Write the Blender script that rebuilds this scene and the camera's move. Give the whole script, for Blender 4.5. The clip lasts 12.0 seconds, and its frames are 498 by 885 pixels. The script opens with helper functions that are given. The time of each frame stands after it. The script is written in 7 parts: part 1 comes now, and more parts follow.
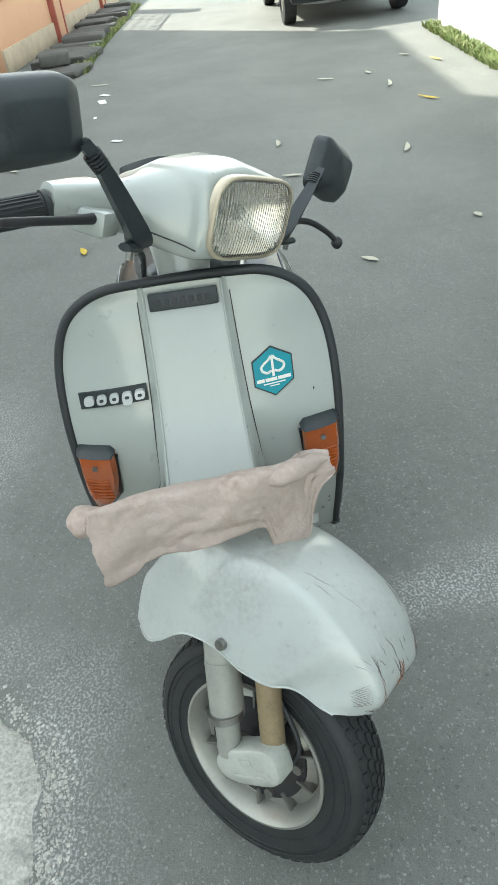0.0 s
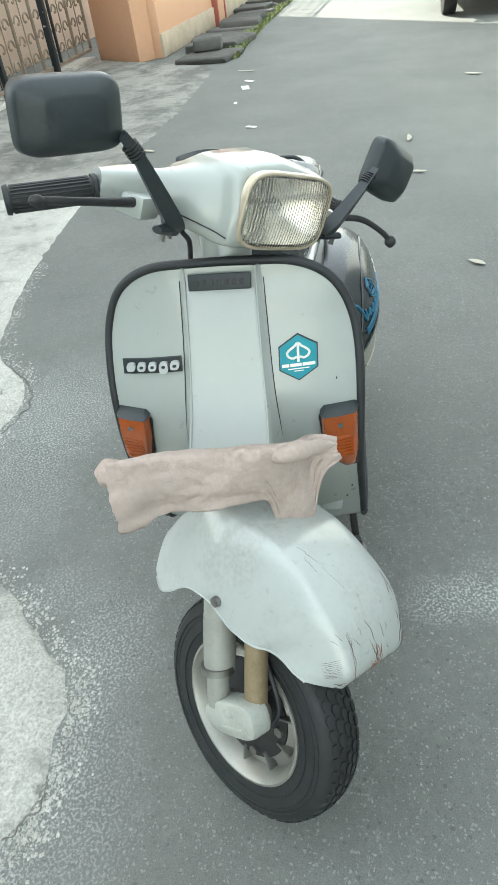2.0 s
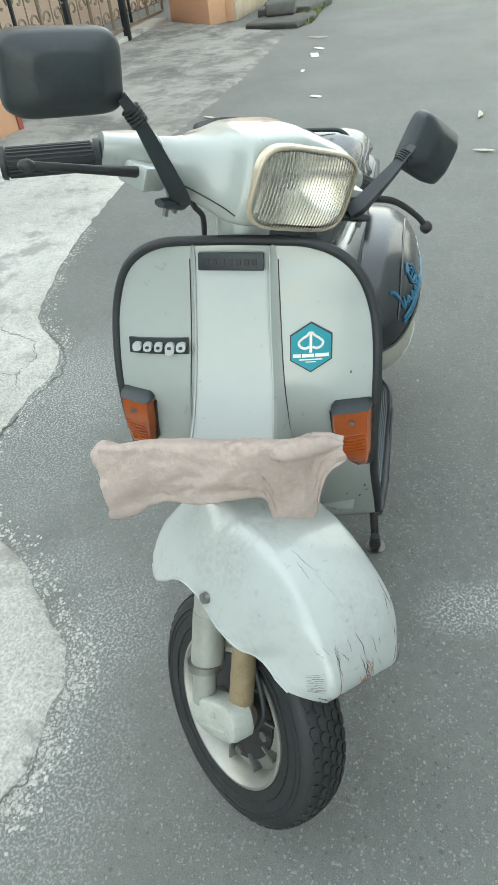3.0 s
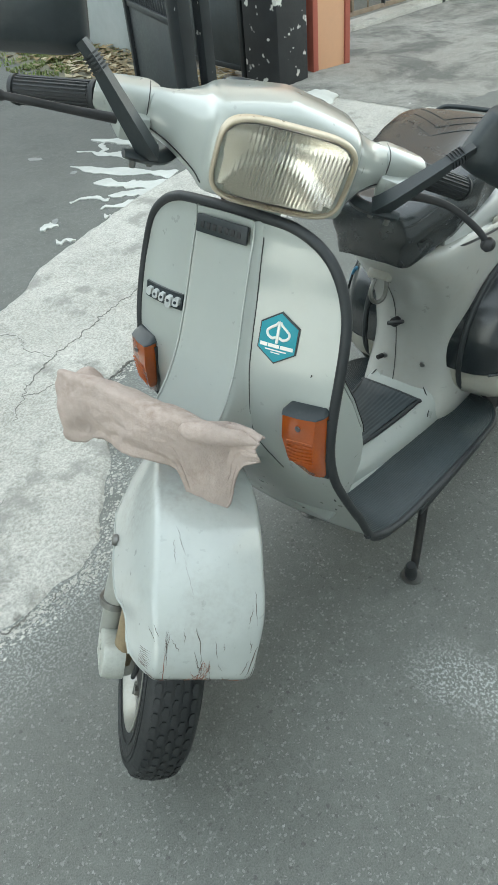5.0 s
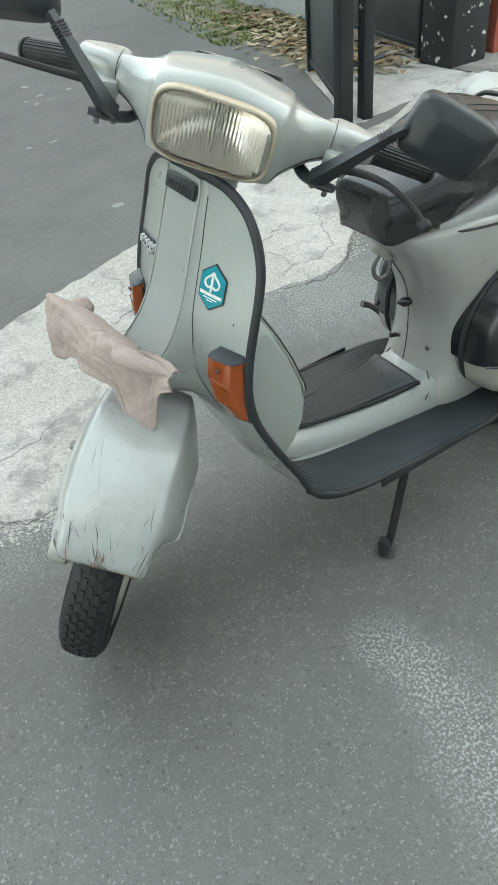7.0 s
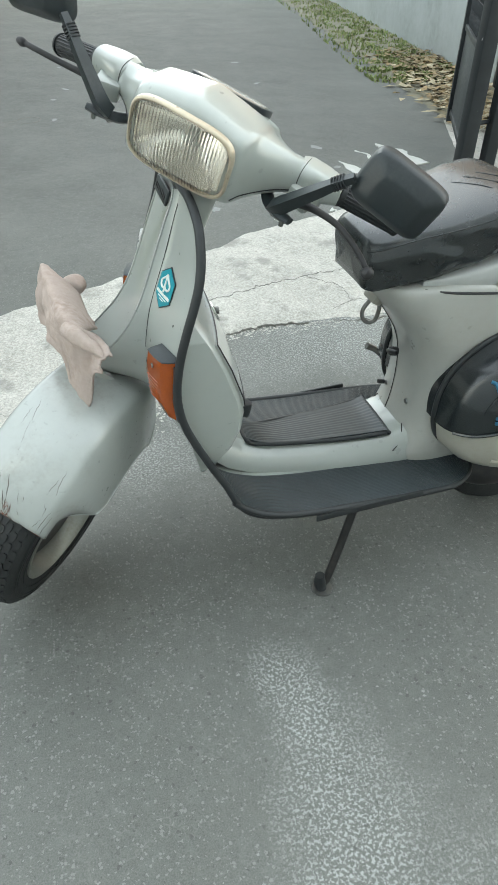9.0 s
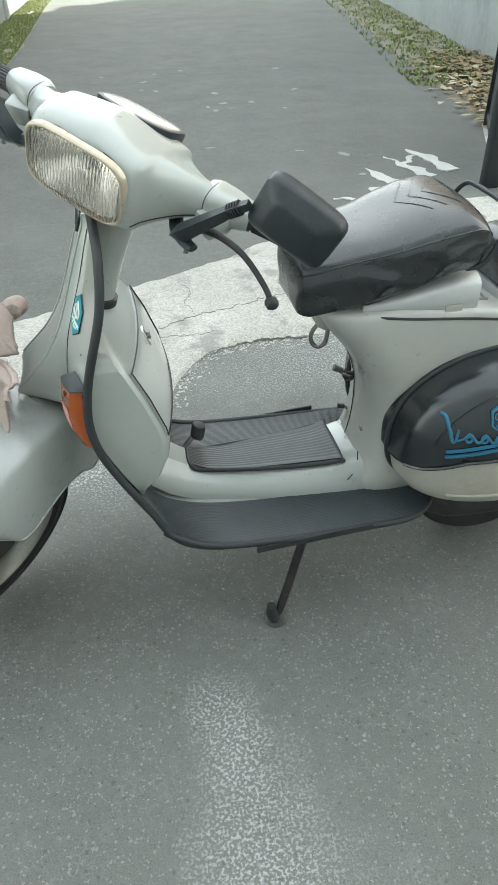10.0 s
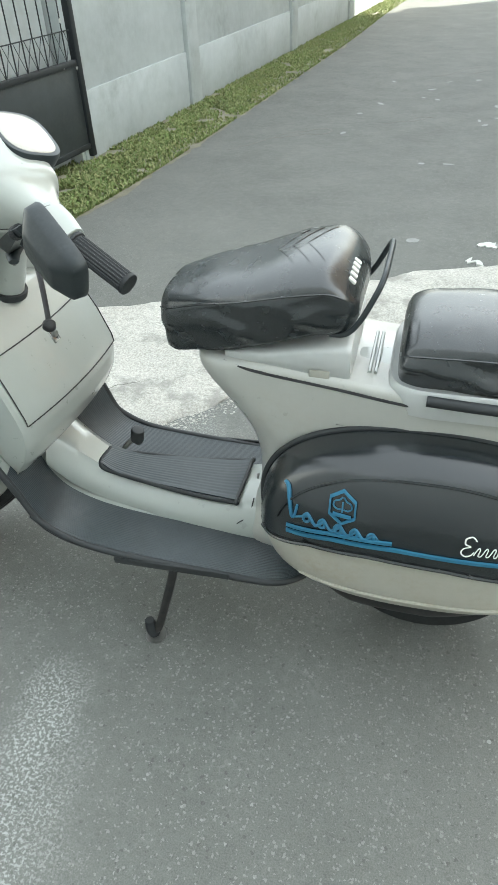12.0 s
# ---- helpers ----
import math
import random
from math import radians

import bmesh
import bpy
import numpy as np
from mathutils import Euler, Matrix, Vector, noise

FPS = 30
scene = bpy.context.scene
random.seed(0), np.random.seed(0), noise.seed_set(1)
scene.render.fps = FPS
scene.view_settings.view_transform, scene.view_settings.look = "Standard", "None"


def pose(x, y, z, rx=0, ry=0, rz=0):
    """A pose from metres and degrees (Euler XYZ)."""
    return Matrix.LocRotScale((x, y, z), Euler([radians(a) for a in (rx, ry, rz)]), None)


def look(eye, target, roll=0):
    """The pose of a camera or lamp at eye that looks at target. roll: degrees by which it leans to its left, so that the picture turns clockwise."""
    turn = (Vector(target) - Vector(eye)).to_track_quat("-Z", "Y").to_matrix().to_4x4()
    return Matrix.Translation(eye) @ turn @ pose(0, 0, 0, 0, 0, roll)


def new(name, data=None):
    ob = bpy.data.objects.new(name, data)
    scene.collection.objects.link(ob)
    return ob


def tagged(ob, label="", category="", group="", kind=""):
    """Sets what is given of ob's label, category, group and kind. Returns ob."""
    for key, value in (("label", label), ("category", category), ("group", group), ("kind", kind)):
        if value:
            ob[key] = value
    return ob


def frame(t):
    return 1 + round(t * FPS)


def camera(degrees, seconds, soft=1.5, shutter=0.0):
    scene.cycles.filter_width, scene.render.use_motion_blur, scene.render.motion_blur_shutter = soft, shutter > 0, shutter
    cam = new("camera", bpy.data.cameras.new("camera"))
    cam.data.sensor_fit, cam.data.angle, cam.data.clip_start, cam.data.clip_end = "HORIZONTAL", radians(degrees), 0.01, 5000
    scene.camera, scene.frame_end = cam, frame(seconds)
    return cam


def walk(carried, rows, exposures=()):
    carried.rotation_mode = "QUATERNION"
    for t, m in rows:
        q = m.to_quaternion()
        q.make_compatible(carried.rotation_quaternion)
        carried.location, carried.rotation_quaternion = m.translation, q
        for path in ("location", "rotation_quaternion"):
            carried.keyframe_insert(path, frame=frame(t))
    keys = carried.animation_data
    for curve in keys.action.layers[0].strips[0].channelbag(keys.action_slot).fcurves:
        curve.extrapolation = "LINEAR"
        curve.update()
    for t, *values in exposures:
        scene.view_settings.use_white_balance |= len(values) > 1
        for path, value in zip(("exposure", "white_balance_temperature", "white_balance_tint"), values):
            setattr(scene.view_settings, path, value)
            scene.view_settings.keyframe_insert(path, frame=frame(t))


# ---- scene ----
cam = camera(40.6, 12.0)
PATH = [
    (0, (1.305, 0.169, 1.378), (-0.264, 0.046, 0.143), -8.3),
    (0.5, (1.303, 0.288, 1.39), (-0.242, -0.141, 0.194), -9.2),
    (1, (1.331, 0.309, 1.403), (-0.231, -0.187, 0.256), -9.8),
    (1.5, (1.352, 0.317, 1.402), (-0.186, -0.132, 0.205), -8.2),
    (2, (1.363, 0.327, 1.392), (-0.156, -0.123, 0.171), -8.4),
    (2.5, (1.343, 0.35, 1.379), (-0.149, -0.125, 0.135), -9.4),
    (2.7, (1.325, 0.358, 1.369), (-0.138, -0.145, 0.101), -8.6),
    (4.3, (1.064, 0.667, 1.367), (-0.112, -0.445, 0.192), -8.0),
    (4.5, (1.052, 0.73, 1.362), (-0.009, -0.457, 0.151), -8.1),
    (5, (0.992, 0.764, 1.339), (0.033, -0.416, 0.042), -6.4),
    (5.5, (0.908, 0.797, 1.335), (0.02, -0.414, 0.015), -6.4),
    (6, (0.82, 0.883, 1.339), (0.216, -0.493, 0.019), -6.5),
    (6.5, (0.752, 1.022, 1.352), (0.275, -0.458, 0.095), -7.0),
    (7, (0.771, 1.086, 1.336), (0.198, -0.317, 0.032), -7.2),
    (7.2, (0.772, 1.108, 1.353), (0.204, -0.344, 0.101), -9.1),
    (8.8, (0.544, 1.264, 1.354), (0.136, -0.297, 0.172), -1.1),
    (9, (0.509, 1.235, 1.339), (0.166, -0.289, 0.09), 1.2),
    (9.5, (0.378, 1.205, 1.344), (0.0, -0.292, 0.073), 1.0),
    (10, (0.256, 1.208, 1.351), (0.072, -0.348, 0.108), -1.2),
    (10.5, (0.023, 1.275, 1.357), (0.089, -0.278, 0.098), 0.2),
    (11, (-0.135, 1.232, 1.355), (0.116, -0.307, 0.103), -2.8),
    (11.5, (-0.317, 1.131, 1.362), (-0.05, -0.402, 0.105), -2.1),
    (12, (-0.533, 1.068, 1.371), (0.057, -0.401, 0.149), -3.0),
]
EXPOSURE = [(0.0, 1.77, 6420, 2), (0.5, 1.92, 6420, 2), (2.5, 1.99, 6420, 2), (4.5, 1.83, 6420, 2), (7.0, 1.83, 6500, 3), (9.0, 1.95, 6560, 4), (10.5, 1.97, 6580, 4), (12.0, 2.13, 6580, 4)]
walk(cam, [(t, look(eye, target, roll)) for t, eye, target, roll in PATH], EXPOSURE)

# ---- world, sun, exposure ----
UNIT = 1.085                               # metres for one unit of the plan below
SUN_AZ = math.atan2(-0.71, -0.70)          # the sun stands behind the house on the right of the street
SUN_EL = radians(38)
world = bpy.data.worlds.new("sky")
scene.world = world
world.use_nodes = True
_nt = world.node_tree
_sky = _nt.nodes.new("ShaderNodeTexSky")
_sky.sky_type, _sky.sun_disc = "NISHITA", False
_sky.sun_elevation, _sky.sun_rotation = SUN_EL, math.pi / 2 - SUN_AZ
_sky.dust_density, _sky.air_density, _sky.ozone_density = 1.6, 1.6, 0.8
_nt.nodes["Background"].inputs["Strength"].default_value = 0.15
_haze = _nt.nodes.new("ShaderNodeHueSaturation")      # a milky, hazy sky
_haze.inputs["Saturation"].default_value = 0.45
_nt.links.new(_sky.outputs["Color"], _haze.inputs["Color"])
_veil = _nt.nodes.new("ShaderNodeMix")                # thin high cloud evens out the dome
_veil.data_type = "RGBA"
_veil.inputs["Factor"].default_value = 0.45
_nt.links.new(_haze.outputs["Color"], [s for s in _veil.inputs if s.name == "A" and s.enabled][0])
[s for s in _veil.inputs if s.name == "B" and s.enabled][0].default_value = (4.6, 4.9, 5.1, 1)
_nt.links.new([o for o in _veil.outputs if o.enabled][0], _nt.nodes["Background"].inputs["Color"])
sun = new("sun", bpy.data.lights.new("sun", "SUN"))
sun.data.energy, sun.data.angle, sun.data.color = 4.0, radians(0.6), (1.0, 0.94, 0.85)
sun.matrix_world = look((0, 0, 0), (-math.cos(SUN_AZ) * math.cos(SUN_EL), -math.sin(SUN_AZ) * math.cos(SUN_EL), -math.sin(SUN_EL)))


# ---- materials ----
def material(name, base, rough=0.5, metal=0.0, var=0.12, scale=6.0, bump=0.0, bump_scale=80.0, dirt=None, dirt_amt=0.0, dirt_scale=5.0,
             coat=0.0, spec=0.5, fleck=None, random_amt=0.0, island=None):
    """Principled material with broad and fine colour variation, optional dirt and fine relief."""
    m = bpy.data.materials.new(name)
    m.use_nodes = True
    nt = m.node_tree
    n, l = nt.nodes, nt.links
    b = n["Principled BSDF"]
    tc = n.new("ShaderNodeTexCoord")

    def noise_node(s, detail=4.0, rough_=0.55):
        t = n.new("ShaderNodeTexNoise")
        t.inputs["Scale"].default_value, t.inputs["Detail"].default_value, t.inputs["Roughness"].default_value = s, detail, rough_
        l.new(tc.outputs["Object"], t.inputs["Vector"])
        return t

    def ramp(src, lo, hi, a=(0, 0, 0, 1), c=(1, 1, 1, 1)):
        r = n.new("ShaderNodeValToRGB")
        r.color_ramp.elements[0].position, r.color_ramp.elements[1].position = lo, hi
        r.color_ramp.elements[0].color, r.color_ramp.elements[1].color = a, c
        l.new(src, r.inputs["Fac"])
        return r

    def mix(fac, a, c, mode="MIX"):
        x = n.new("ShaderNodeMix")
        x.data_type, x.blend_type = "RGBA", mode
        for sock, v in (("Factor", fac), ("A", a), ("B", c)):
            i = [s for s in x.inputs if s.name == sock and s.enabled][0]
            if isinstance(v, (int, float)):
                i.default_value = v
            elif isinstance(v, tuple):
                i.default_value = (*v[:3], 1)
            else:
                l.new(v, i)
        return [o for o in x.outputs if o.enabled][0]

    lo, hi = tuple(c * (1 - var) for c in base), tuple(min(1, c * (1 + var)) for c in base)
    big, fine = noise_node(scale), noise_node(scale * 9, 6.0)
    col = mix(ramp(big.outputs["Fac"], 0.3, 0.7).outputs["Color"], lo, hi)
    col = mix(0.35, col, mix(ramp(fine.outputs["Fac"], 0.3, 0.7).outputs["Color"], lo, hi))
    if fleck:
        f = noise_node(fleck[1], 2.0)
        col = mix(ramp(f.outputs["Fac"], fleck[2], fleck[2] + 0.05).outputs["Color"], col, fleck[0])
    if dirt:
        d1, d2 = noise_node(dirt_scale, 8.0, 0.7), noise_node(dirt_scale * 12, 4.0)
        mul = n.new("ShaderNodeMath")
        mul.operation = "MULTIPLY"
        l.new(ramp(d1.outputs["Fac"], 0.45, 0.75).outputs["Color"], mul.inputs[0])
        l.new(ramp(d2.outputs["Fac"], 0.3, 0.7).outputs["Color"], mul.inputs[1])
        sc = n.new("ShaderNodeMath")
        sc.operation = "MULTIPLY"
        l.new(mul.outputs[0], sc.inputs[0])
        sc.inputs[1].default_value = dirt_amt
        col = mix(sc.outputs[0], col, dirt)
    if random_amt:
        oi = n.new("ShaderNodeObjectInfo")
        col = mix(random_amt, col, ramp(oi.outputs["Random"], 0.0, 1.0, (*lo, 1), (*hi, 1)).outputs["Color"])
    if island:
        g = n.new("ShaderNodeNewGeometry")
        col = mix(ramp(g.outputs["Random Per Island"], 0.25, 1.0).outputs["Color"], col, island)
    l.new(col, b.inputs["Base Color"])
    rr = n.new("ShaderNodeMapRange")
    l.new(fine.outputs["Fac"], rr.inputs["Value"])
    rr.inputs["To Min"].default_value, rr.inputs["To Max"].default_value = max(0.02, rough * 0.75), min(1, rough * 1.25)
    l.new(rr.outputs["Result"], b.inputs["Roughness"])
    b.inputs["Metallic"].default_value = metal
    b.inputs["Specular IOR Level"].default_value = spec
    if coat:
        b.inputs["Coat Weight"].default_value, b.inputs["Coat Roughness"].default_value = coat, 0.09
    if bump:
        t = noise_node(bump_scale, 5.0, 0.6)
        bp = n.new("ShaderNodeBump")
        bp.inputs["Strength"].default_value, bp.inputs["Distance"].default_value = bump, 0.01
        l.new(t.outputs["Fac"], bp.inputs["Height"])
        l.new(bp.outputs["Normal"], b.inputs["Normal"])
    return m


PAINT = material("paint_white", (0.362, 0.387, 0.360), 0.30, var=0.04, scale=5, dirt=(0.40, 0.37, 0.30), dirt_amt=0.35, dirt_scale=4, coat=1.0, bump=0.015, bump_scale=30)
PAINT_WORN = material("paint_fender", (0.405, 0.43, 0.41), 0.30, var=0.05, scale=7, dirt=(0.20, 0.17, 0.14), dirt_amt=0.6, dirt_scale=9, coat=0.9, bump=0.06, bump_scale=14)
# the white paint again, set lighter and warmer for the rear body
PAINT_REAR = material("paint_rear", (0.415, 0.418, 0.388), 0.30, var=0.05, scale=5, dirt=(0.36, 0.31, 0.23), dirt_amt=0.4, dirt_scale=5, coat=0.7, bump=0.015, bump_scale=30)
PAINT_OLD = material("paint_cream", (0.385, 0.375, 0.325), 0.36, var=0.07, scale=6, dirt=(0.30, 0.24, 0.15), dirt_amt=0.6, dirt_scale=7, coat=0.2)
RUBBER = material("rubber", (0.022, 0.025, 0.027), 0.55, var=0.25, scale=12, bump=0.05, bump_scale=200)
TYRE = material("tyre", (0.015, 0.017, 0.018), 0.6, var=0.3, scale=15, dirt=(0.07, 0.07, 0.065), dirt_amt=0.4, dirt_scale=20, bump=0.08, bump_scale=160)
MAT = material("mat_rubber", (0.031, 0.041, 0.046), 0.34, spec=0.5, var=0.25, scale=9, dirt=(0.13, 0.13, 0.12), dirt_amt=0.3, dirt_scale=8)
PLASTIC = material("black_plastic", (0.018, 0.0245, 0.0275), 0.42, var=0.2, scale=20, bump=0.03, bump_scale=300, dirt=(0.09, 0.09, 0.085), dirt_amt=0.3, dirt_scale=15)
VINYL = material("vinyl", (0.0135, 0.018, 0.020), 0.26, var=0.12, scale=4, spec=1.0, bump=0.008, bump_scale=45, dirt=(0.08, 0.068, 0.052), dirt_amt=0.12, dirt_scale=3.5)
COVER = material("cover_vinyl", (0.0125, 0.0165, 0.0185), 0.21, var=0.12, scale=4, spec=0.75, bump=0.02, bump_scale=60, dirt=(0.05, 0.045, 0.04), dirt_amt=0.1, dirt_scale=2.5)
CHROME = material("chrome", (0.72, 0.72, 0.70), 0.14, 1.0, var=0.08, scale=20)
STEEL = material("steel", (0.26, 0.26, 0.25), 0.42, 0.9, var=0.2, scale=15, dirt=(0.16, 0.11, 0.06), dirt_amt=0.6, dirt_scale=12)
DAMPER = material("damper_paint", (0.30, 0.305, 0.275), 0.42, 0.2, var=0.12, scale=14, dirt=(0.16, 0.14, 0.10), dirt_amt=0.6, dirt_scale=12)
ALU = material("hub_metal", (0.33, 0.33, 0.30), 0.40, 0.6, var=0.12, scale=15, dirt=(0.22, 0.19, 0.12), dirt_amt=0.7, dirt_scale=14)
CAST = material("cast_cover", (0.43, 0.445, 0.405), 0.42, 0.2, var=0.15, scale=18, dirt=(0.18, 0.16, 0.12), dirt_amt=0.6, dirt_scale=16)
RUST = material("greased_steel", (0.26, 0.20, 0.12), 0.5, 0.3, var=0.3, scale=20)
DARK = material("dark_metal", (0.03, 0.03, 0.032), 0.5, 0.3, var=0.3, scale=20, dirt=(0.12, 0.1, 0.08), dirt_amt=0.4)
CREAM = material("lamp_bezel", (0.50, 0.43, 0.32), 0.30, 0.3, var=0.15, scale=15, coat=0.3)
DIAL = material("dial_plastic", (0.40, 0.375, 0.33), 0.16, var=0.1, scale=15, coat=0.4)
AMBER = material("amber_lens", (0.34, 0.070, 0.008), 0.16, var=0.15, scale=25, coat=0.6)
TEAL = material("teal_print", (0.0, 0.24, 0.30), 0.4, var=0.05)
BLUE = material("blue_print", (0.022, 0.135, 0.23), 0.45, var=0.1)
WHITE = material("white_print", (0.75, 0.75, 0.70), 0.45, var=0.05)
SILVER = material("silver_print", (0.49, 0.505, 0.495), 0.35, 0.2, var=0.08)
CLOTH = material("cloth", (0.475, 0.392, 0.350), 0.95, var=0.12, scale=14, bump=0.35, bump_scale=260, dirt=(0.25, 0.18, 0.14), dirt_amt=0.85, dirt_scale=7, spec=0.1)
PLASTER = material("grey_plaster", (0.42, 0.455, 0.455), 0.85, var=0.14, scale=1.2, bump=0.15, bump_scale=25, dirt=(0.14, 0.15, 0.12), dirt_amt=0.6, dirt_scale=0.8)
PEACH = material("peach_paint", (0.62, 0.36, 0.22), 0.8, var=0.06, scale=1.5, bump=0.08, bump_scale=30, dirt=(0.36, 0.26, 0.18), dirt_amt=0.5, dirt_scale=1.5)
REDTRIM = material("red_trim", (0.36, 0.10, 0.07), 0.7, var=0.12, scale=3)
STONEPLINTH = material("plinth", (0.45, 0.37, 0.27), 0.9, var=0.2, scale=4, bump=0.2, bump_scale=20, dirt=(0.2, 0.18, 0.12), dirt_amt=0.6, dirt_scale=3)
WHITEWALL = material("white_wall", (0.74, 0.74, 0.71), 0.85, var=0.06, scale=1.5, bump=0.08, bump_scale=30, dirt=(0.4, 0.4, 0.35), dirt_amt=0.5, dirt_scale=1)
IRON = material("black_iron", (0.018, 0.022, 0.025), 0.5, 0.2, var=0.3, scale=8, fleck=((0.55, 0.55, 0.52), 14, 0.70))
IRONSHEET = material("gate_sheet", (0.035, 0.043, 0.046), 0.55, 0.2, var=0.3, scale=5, dirt=(0.1, 0.1, 0.09), dirt_amt=0.4, dirt_scale=4)
WORNBLACK = material("peeling_black", (0.02, 0.022, 0.024), 0.6, var=0.3, scale=6, fleck=((0.62, 0.62, 0.58), 11, 0.62))
FENCE = material("fence_iron", (0.24, 0.19, 0.14), 0.6, 0.3, var=0.3, scale=12, dirt=(0.22, 0.12, 0.06), dirt_amt=0.5)
STONE = material("kerb_stone", (0.078, 0.077, 0.070), 0.95, var=0.45, scale=7, bump=0.4, bump_scale=18, random_amt=0.4)
ROOF = material("roof_tile", (0.28, 0.13, 0.08), 0.8, var=0.2, scale=3)
LEAF_G = material("grass", (0.145, 0.205, 0.060), 0.8, var=0.35, scale=3, island=(0.30, 0.30, 0.14))
LEAF_B = material("dry_leaf", (0.28, 0.20, 0.10), 0.8, var=0.4, scale=8, island=(0.20, 0.17, 0.10))
LEAF_Y = material("yellow_leaf", (0.55, 0.40, 0.04), 0.7, var=0.2, scale=20)
SOIL = material("soil", (0.185, 0.175, 0.125), 0.95, var=0.35, scale=5, bump=0.5, bump_scale=40)
PAPER = material("paper", (0.78, 0.78, 0.75), 0.8, var=0.05)
PALE = material("pale_asphalt", (0.24, 0.25, 0.24), 0.85, var=0.2, scale=20, bump=0.3, bump_scale=200)
SPILL = material("cement_spill", (0.50, 0.51, 0.48), 0.8, var=0.15, scale=6, bump=0.2, bump_scale=40)
CARPAINT = material("car_paint", (0.62, 0.63, 0.63), 0.3, 0.2, var=0.1, scale=3, coat=0.6)
GLASSD = material("car_glass", (0.02, 0.025, 0.03), 0.08, var=0.1)


def glass_material():
    m = bpy.data.materials.new("clear_glass")
    m.use_nodes = True
    b = m.node_tree.nodes["Principled BSDF"]
    b.inputs["Base Color"].default_value = (1.0, 0.98, 0.945, 1)
    b.inputs["Transmission Weight"].default_value, b.inputs["Roughness"].default_value, b.inputs["IOR"].default_value = 1.0, 0.05, 1.35
    return m


GLASS = glass_material()
SILVERED = material("silvered_bowl", (0.90, 0.88, 0.83), 0.24, 1.0, var=0.06, scale=25)


def ground_material(name, kind):
    """Asphalt or concrete in world metres: aggregate, worn patches, dust and cracks."""
    m = bpy.data.materials.new(name)
    m.use_nodes = True
    nt = m.node_tree
    n, l = nt.nodes, nt.links
    b = n["Principled BSDF"]
    geo = n.new("ShaderNodeNewGeometry")
    pos = geo.outputs["Position"]

    def tex(kind_, s, **kw):
        t = n.new(kind_)
        t.inputs["Scale"].default_value = s
        for k, v in kw.items():
            t.inputs[k].default_value = v
        l.new(pos, t.inputs["Vector"])
        return t

    def ramp(src, *stops):
        r = n.new("ShaderNodeValToRGB")
        e = r.color_ramp.elements
        while len(e) < len(stops):
            e.new(0.5)
        for el, (p, c) in zip(e, stops):
            el.position, el.color = p, (*((c,) * 3 if isinstance(c, (int, float)) else c), 1)
        l.new(src, r.inputs["Fac"])
        return r.outputs["Color"]

    def mix(fac, a, c, mode="MIX"):
        x = n.new("ShaderNodeMix")
        x.data_type, x.blend_type = "RGBA", mode
        for sock, v in (("Factor", fac), ("A", a), ("B", c)):
            i = [s for s in x.inputs if s.name == sock and s.enabled][0]
            if isinstance(v, (int, float)):
                i.default_value = v
            elif isinstance(v, tuple):
                i.default_value = (*v, 1)
            else:
                l.new(v, i)
        return [o for o in x.outputs if o.enabled][0]

    def calc(op, a, c=0.0):
        x = n.new("ShaderNodeMath")
        x.operation, x.use_clamp = op, True
        for i, v in enumerate((a, c)):
            if isinstance(v, (int, float)):
                x.inputs[i].default_value = v
            else:
                l.new(v, x.inputs[i])
        return x.outputs[0]

    def blob(cx, cy, rx, ry, turn=0.0):
        mp = n.new("ShaderNodeMapping")
        mp.vector_type = "TEXTURE"
        mp.inputs["Location"].default_value, mp.inputs["Scale"].default_value = (cx, cy, 0), (rx, ry, 50)
        mp.inputs["Rotation"].default_value = (0, 0, radians(turn))
        l.new(pos, mp.inputs["Vector"])
        g = n.new("ShaderNodeTexGradient")
        g.gradient_type = "SPHERICAL"
        l.new(mp.outputs["Vector"], g.inputs["Vector"])
        return g.outputs["Fac"]

    if kind == "asphalt":
        mid = tex("ShaderNodeTexNoise", 26.0, Detail=7.0, Roughness=0.7)
        broad = tex("ShaderNodeTexNoise", 1.1, Detail=5.0, Roughness=0.6)
        fine = tex("ShaderNodeTexNoise", 330.0, Detail=3.0, Roughness=0.6)
        col = ramp(broad.outputs["Fac"], (0.3, (0.128, 0.134, 0.125)), (0.7, (0.200, 0.206, 0.192)))
        col = mix(0.32, col, ramp(fine.outputs["Fac"], (0.38, (0.066, 0.069, 0.063)), (0.62, (0.205, 0.208, 0.191))))
        col = mix(ramp(mid.outputs["Fac"], (0.50, 0.0), (0.74, 0.45)), col, (0.20, 0.21, 0.195))

        grit = n.new("ShaderNodeVectorMath")
        grit.operation = "MULTIPLY_ADD"
        stir = tex("ShaderNodeTexNoise", 190.0, Detail=2.0)
        l.new(stir.outputs["Color"], grit.inputs[0])
        grit.inputs[1].default_value = (0.010, 0.010, 0.010)
        l.new(pos, grit.inputs[2])

        def chips(scale, share, reach, tone, amount):
            """Single stones of the aggregate: a share of the cells shows an uneven grain."""
            nonlocal col
            v = n.new("ShaderNodeTexVoronoi")
            v.inputs["Scale"].default_value = scale
            l.new(grit.outputs[0], v.inputs["Vector"])
            sp_ = n.new("ShaderNodeSeparateColor")
            l.new(v.outputs["Color"], sp_.inputs["Color"])
            hit_ = calc("MULTIPLY", calc("LESS_THAN", sp_.outputs[0], share), calc("LESS_THAN", v.outputs["Distance"], calc("MULTIPLY", sp_.outputs[1], reach)))
            col = mix(calc("MULTIPLY", hit_, amount), col, tone)

        chips(210.0, 0.30, 0.70, (0.085, 0.088, 0.082), 0.30)
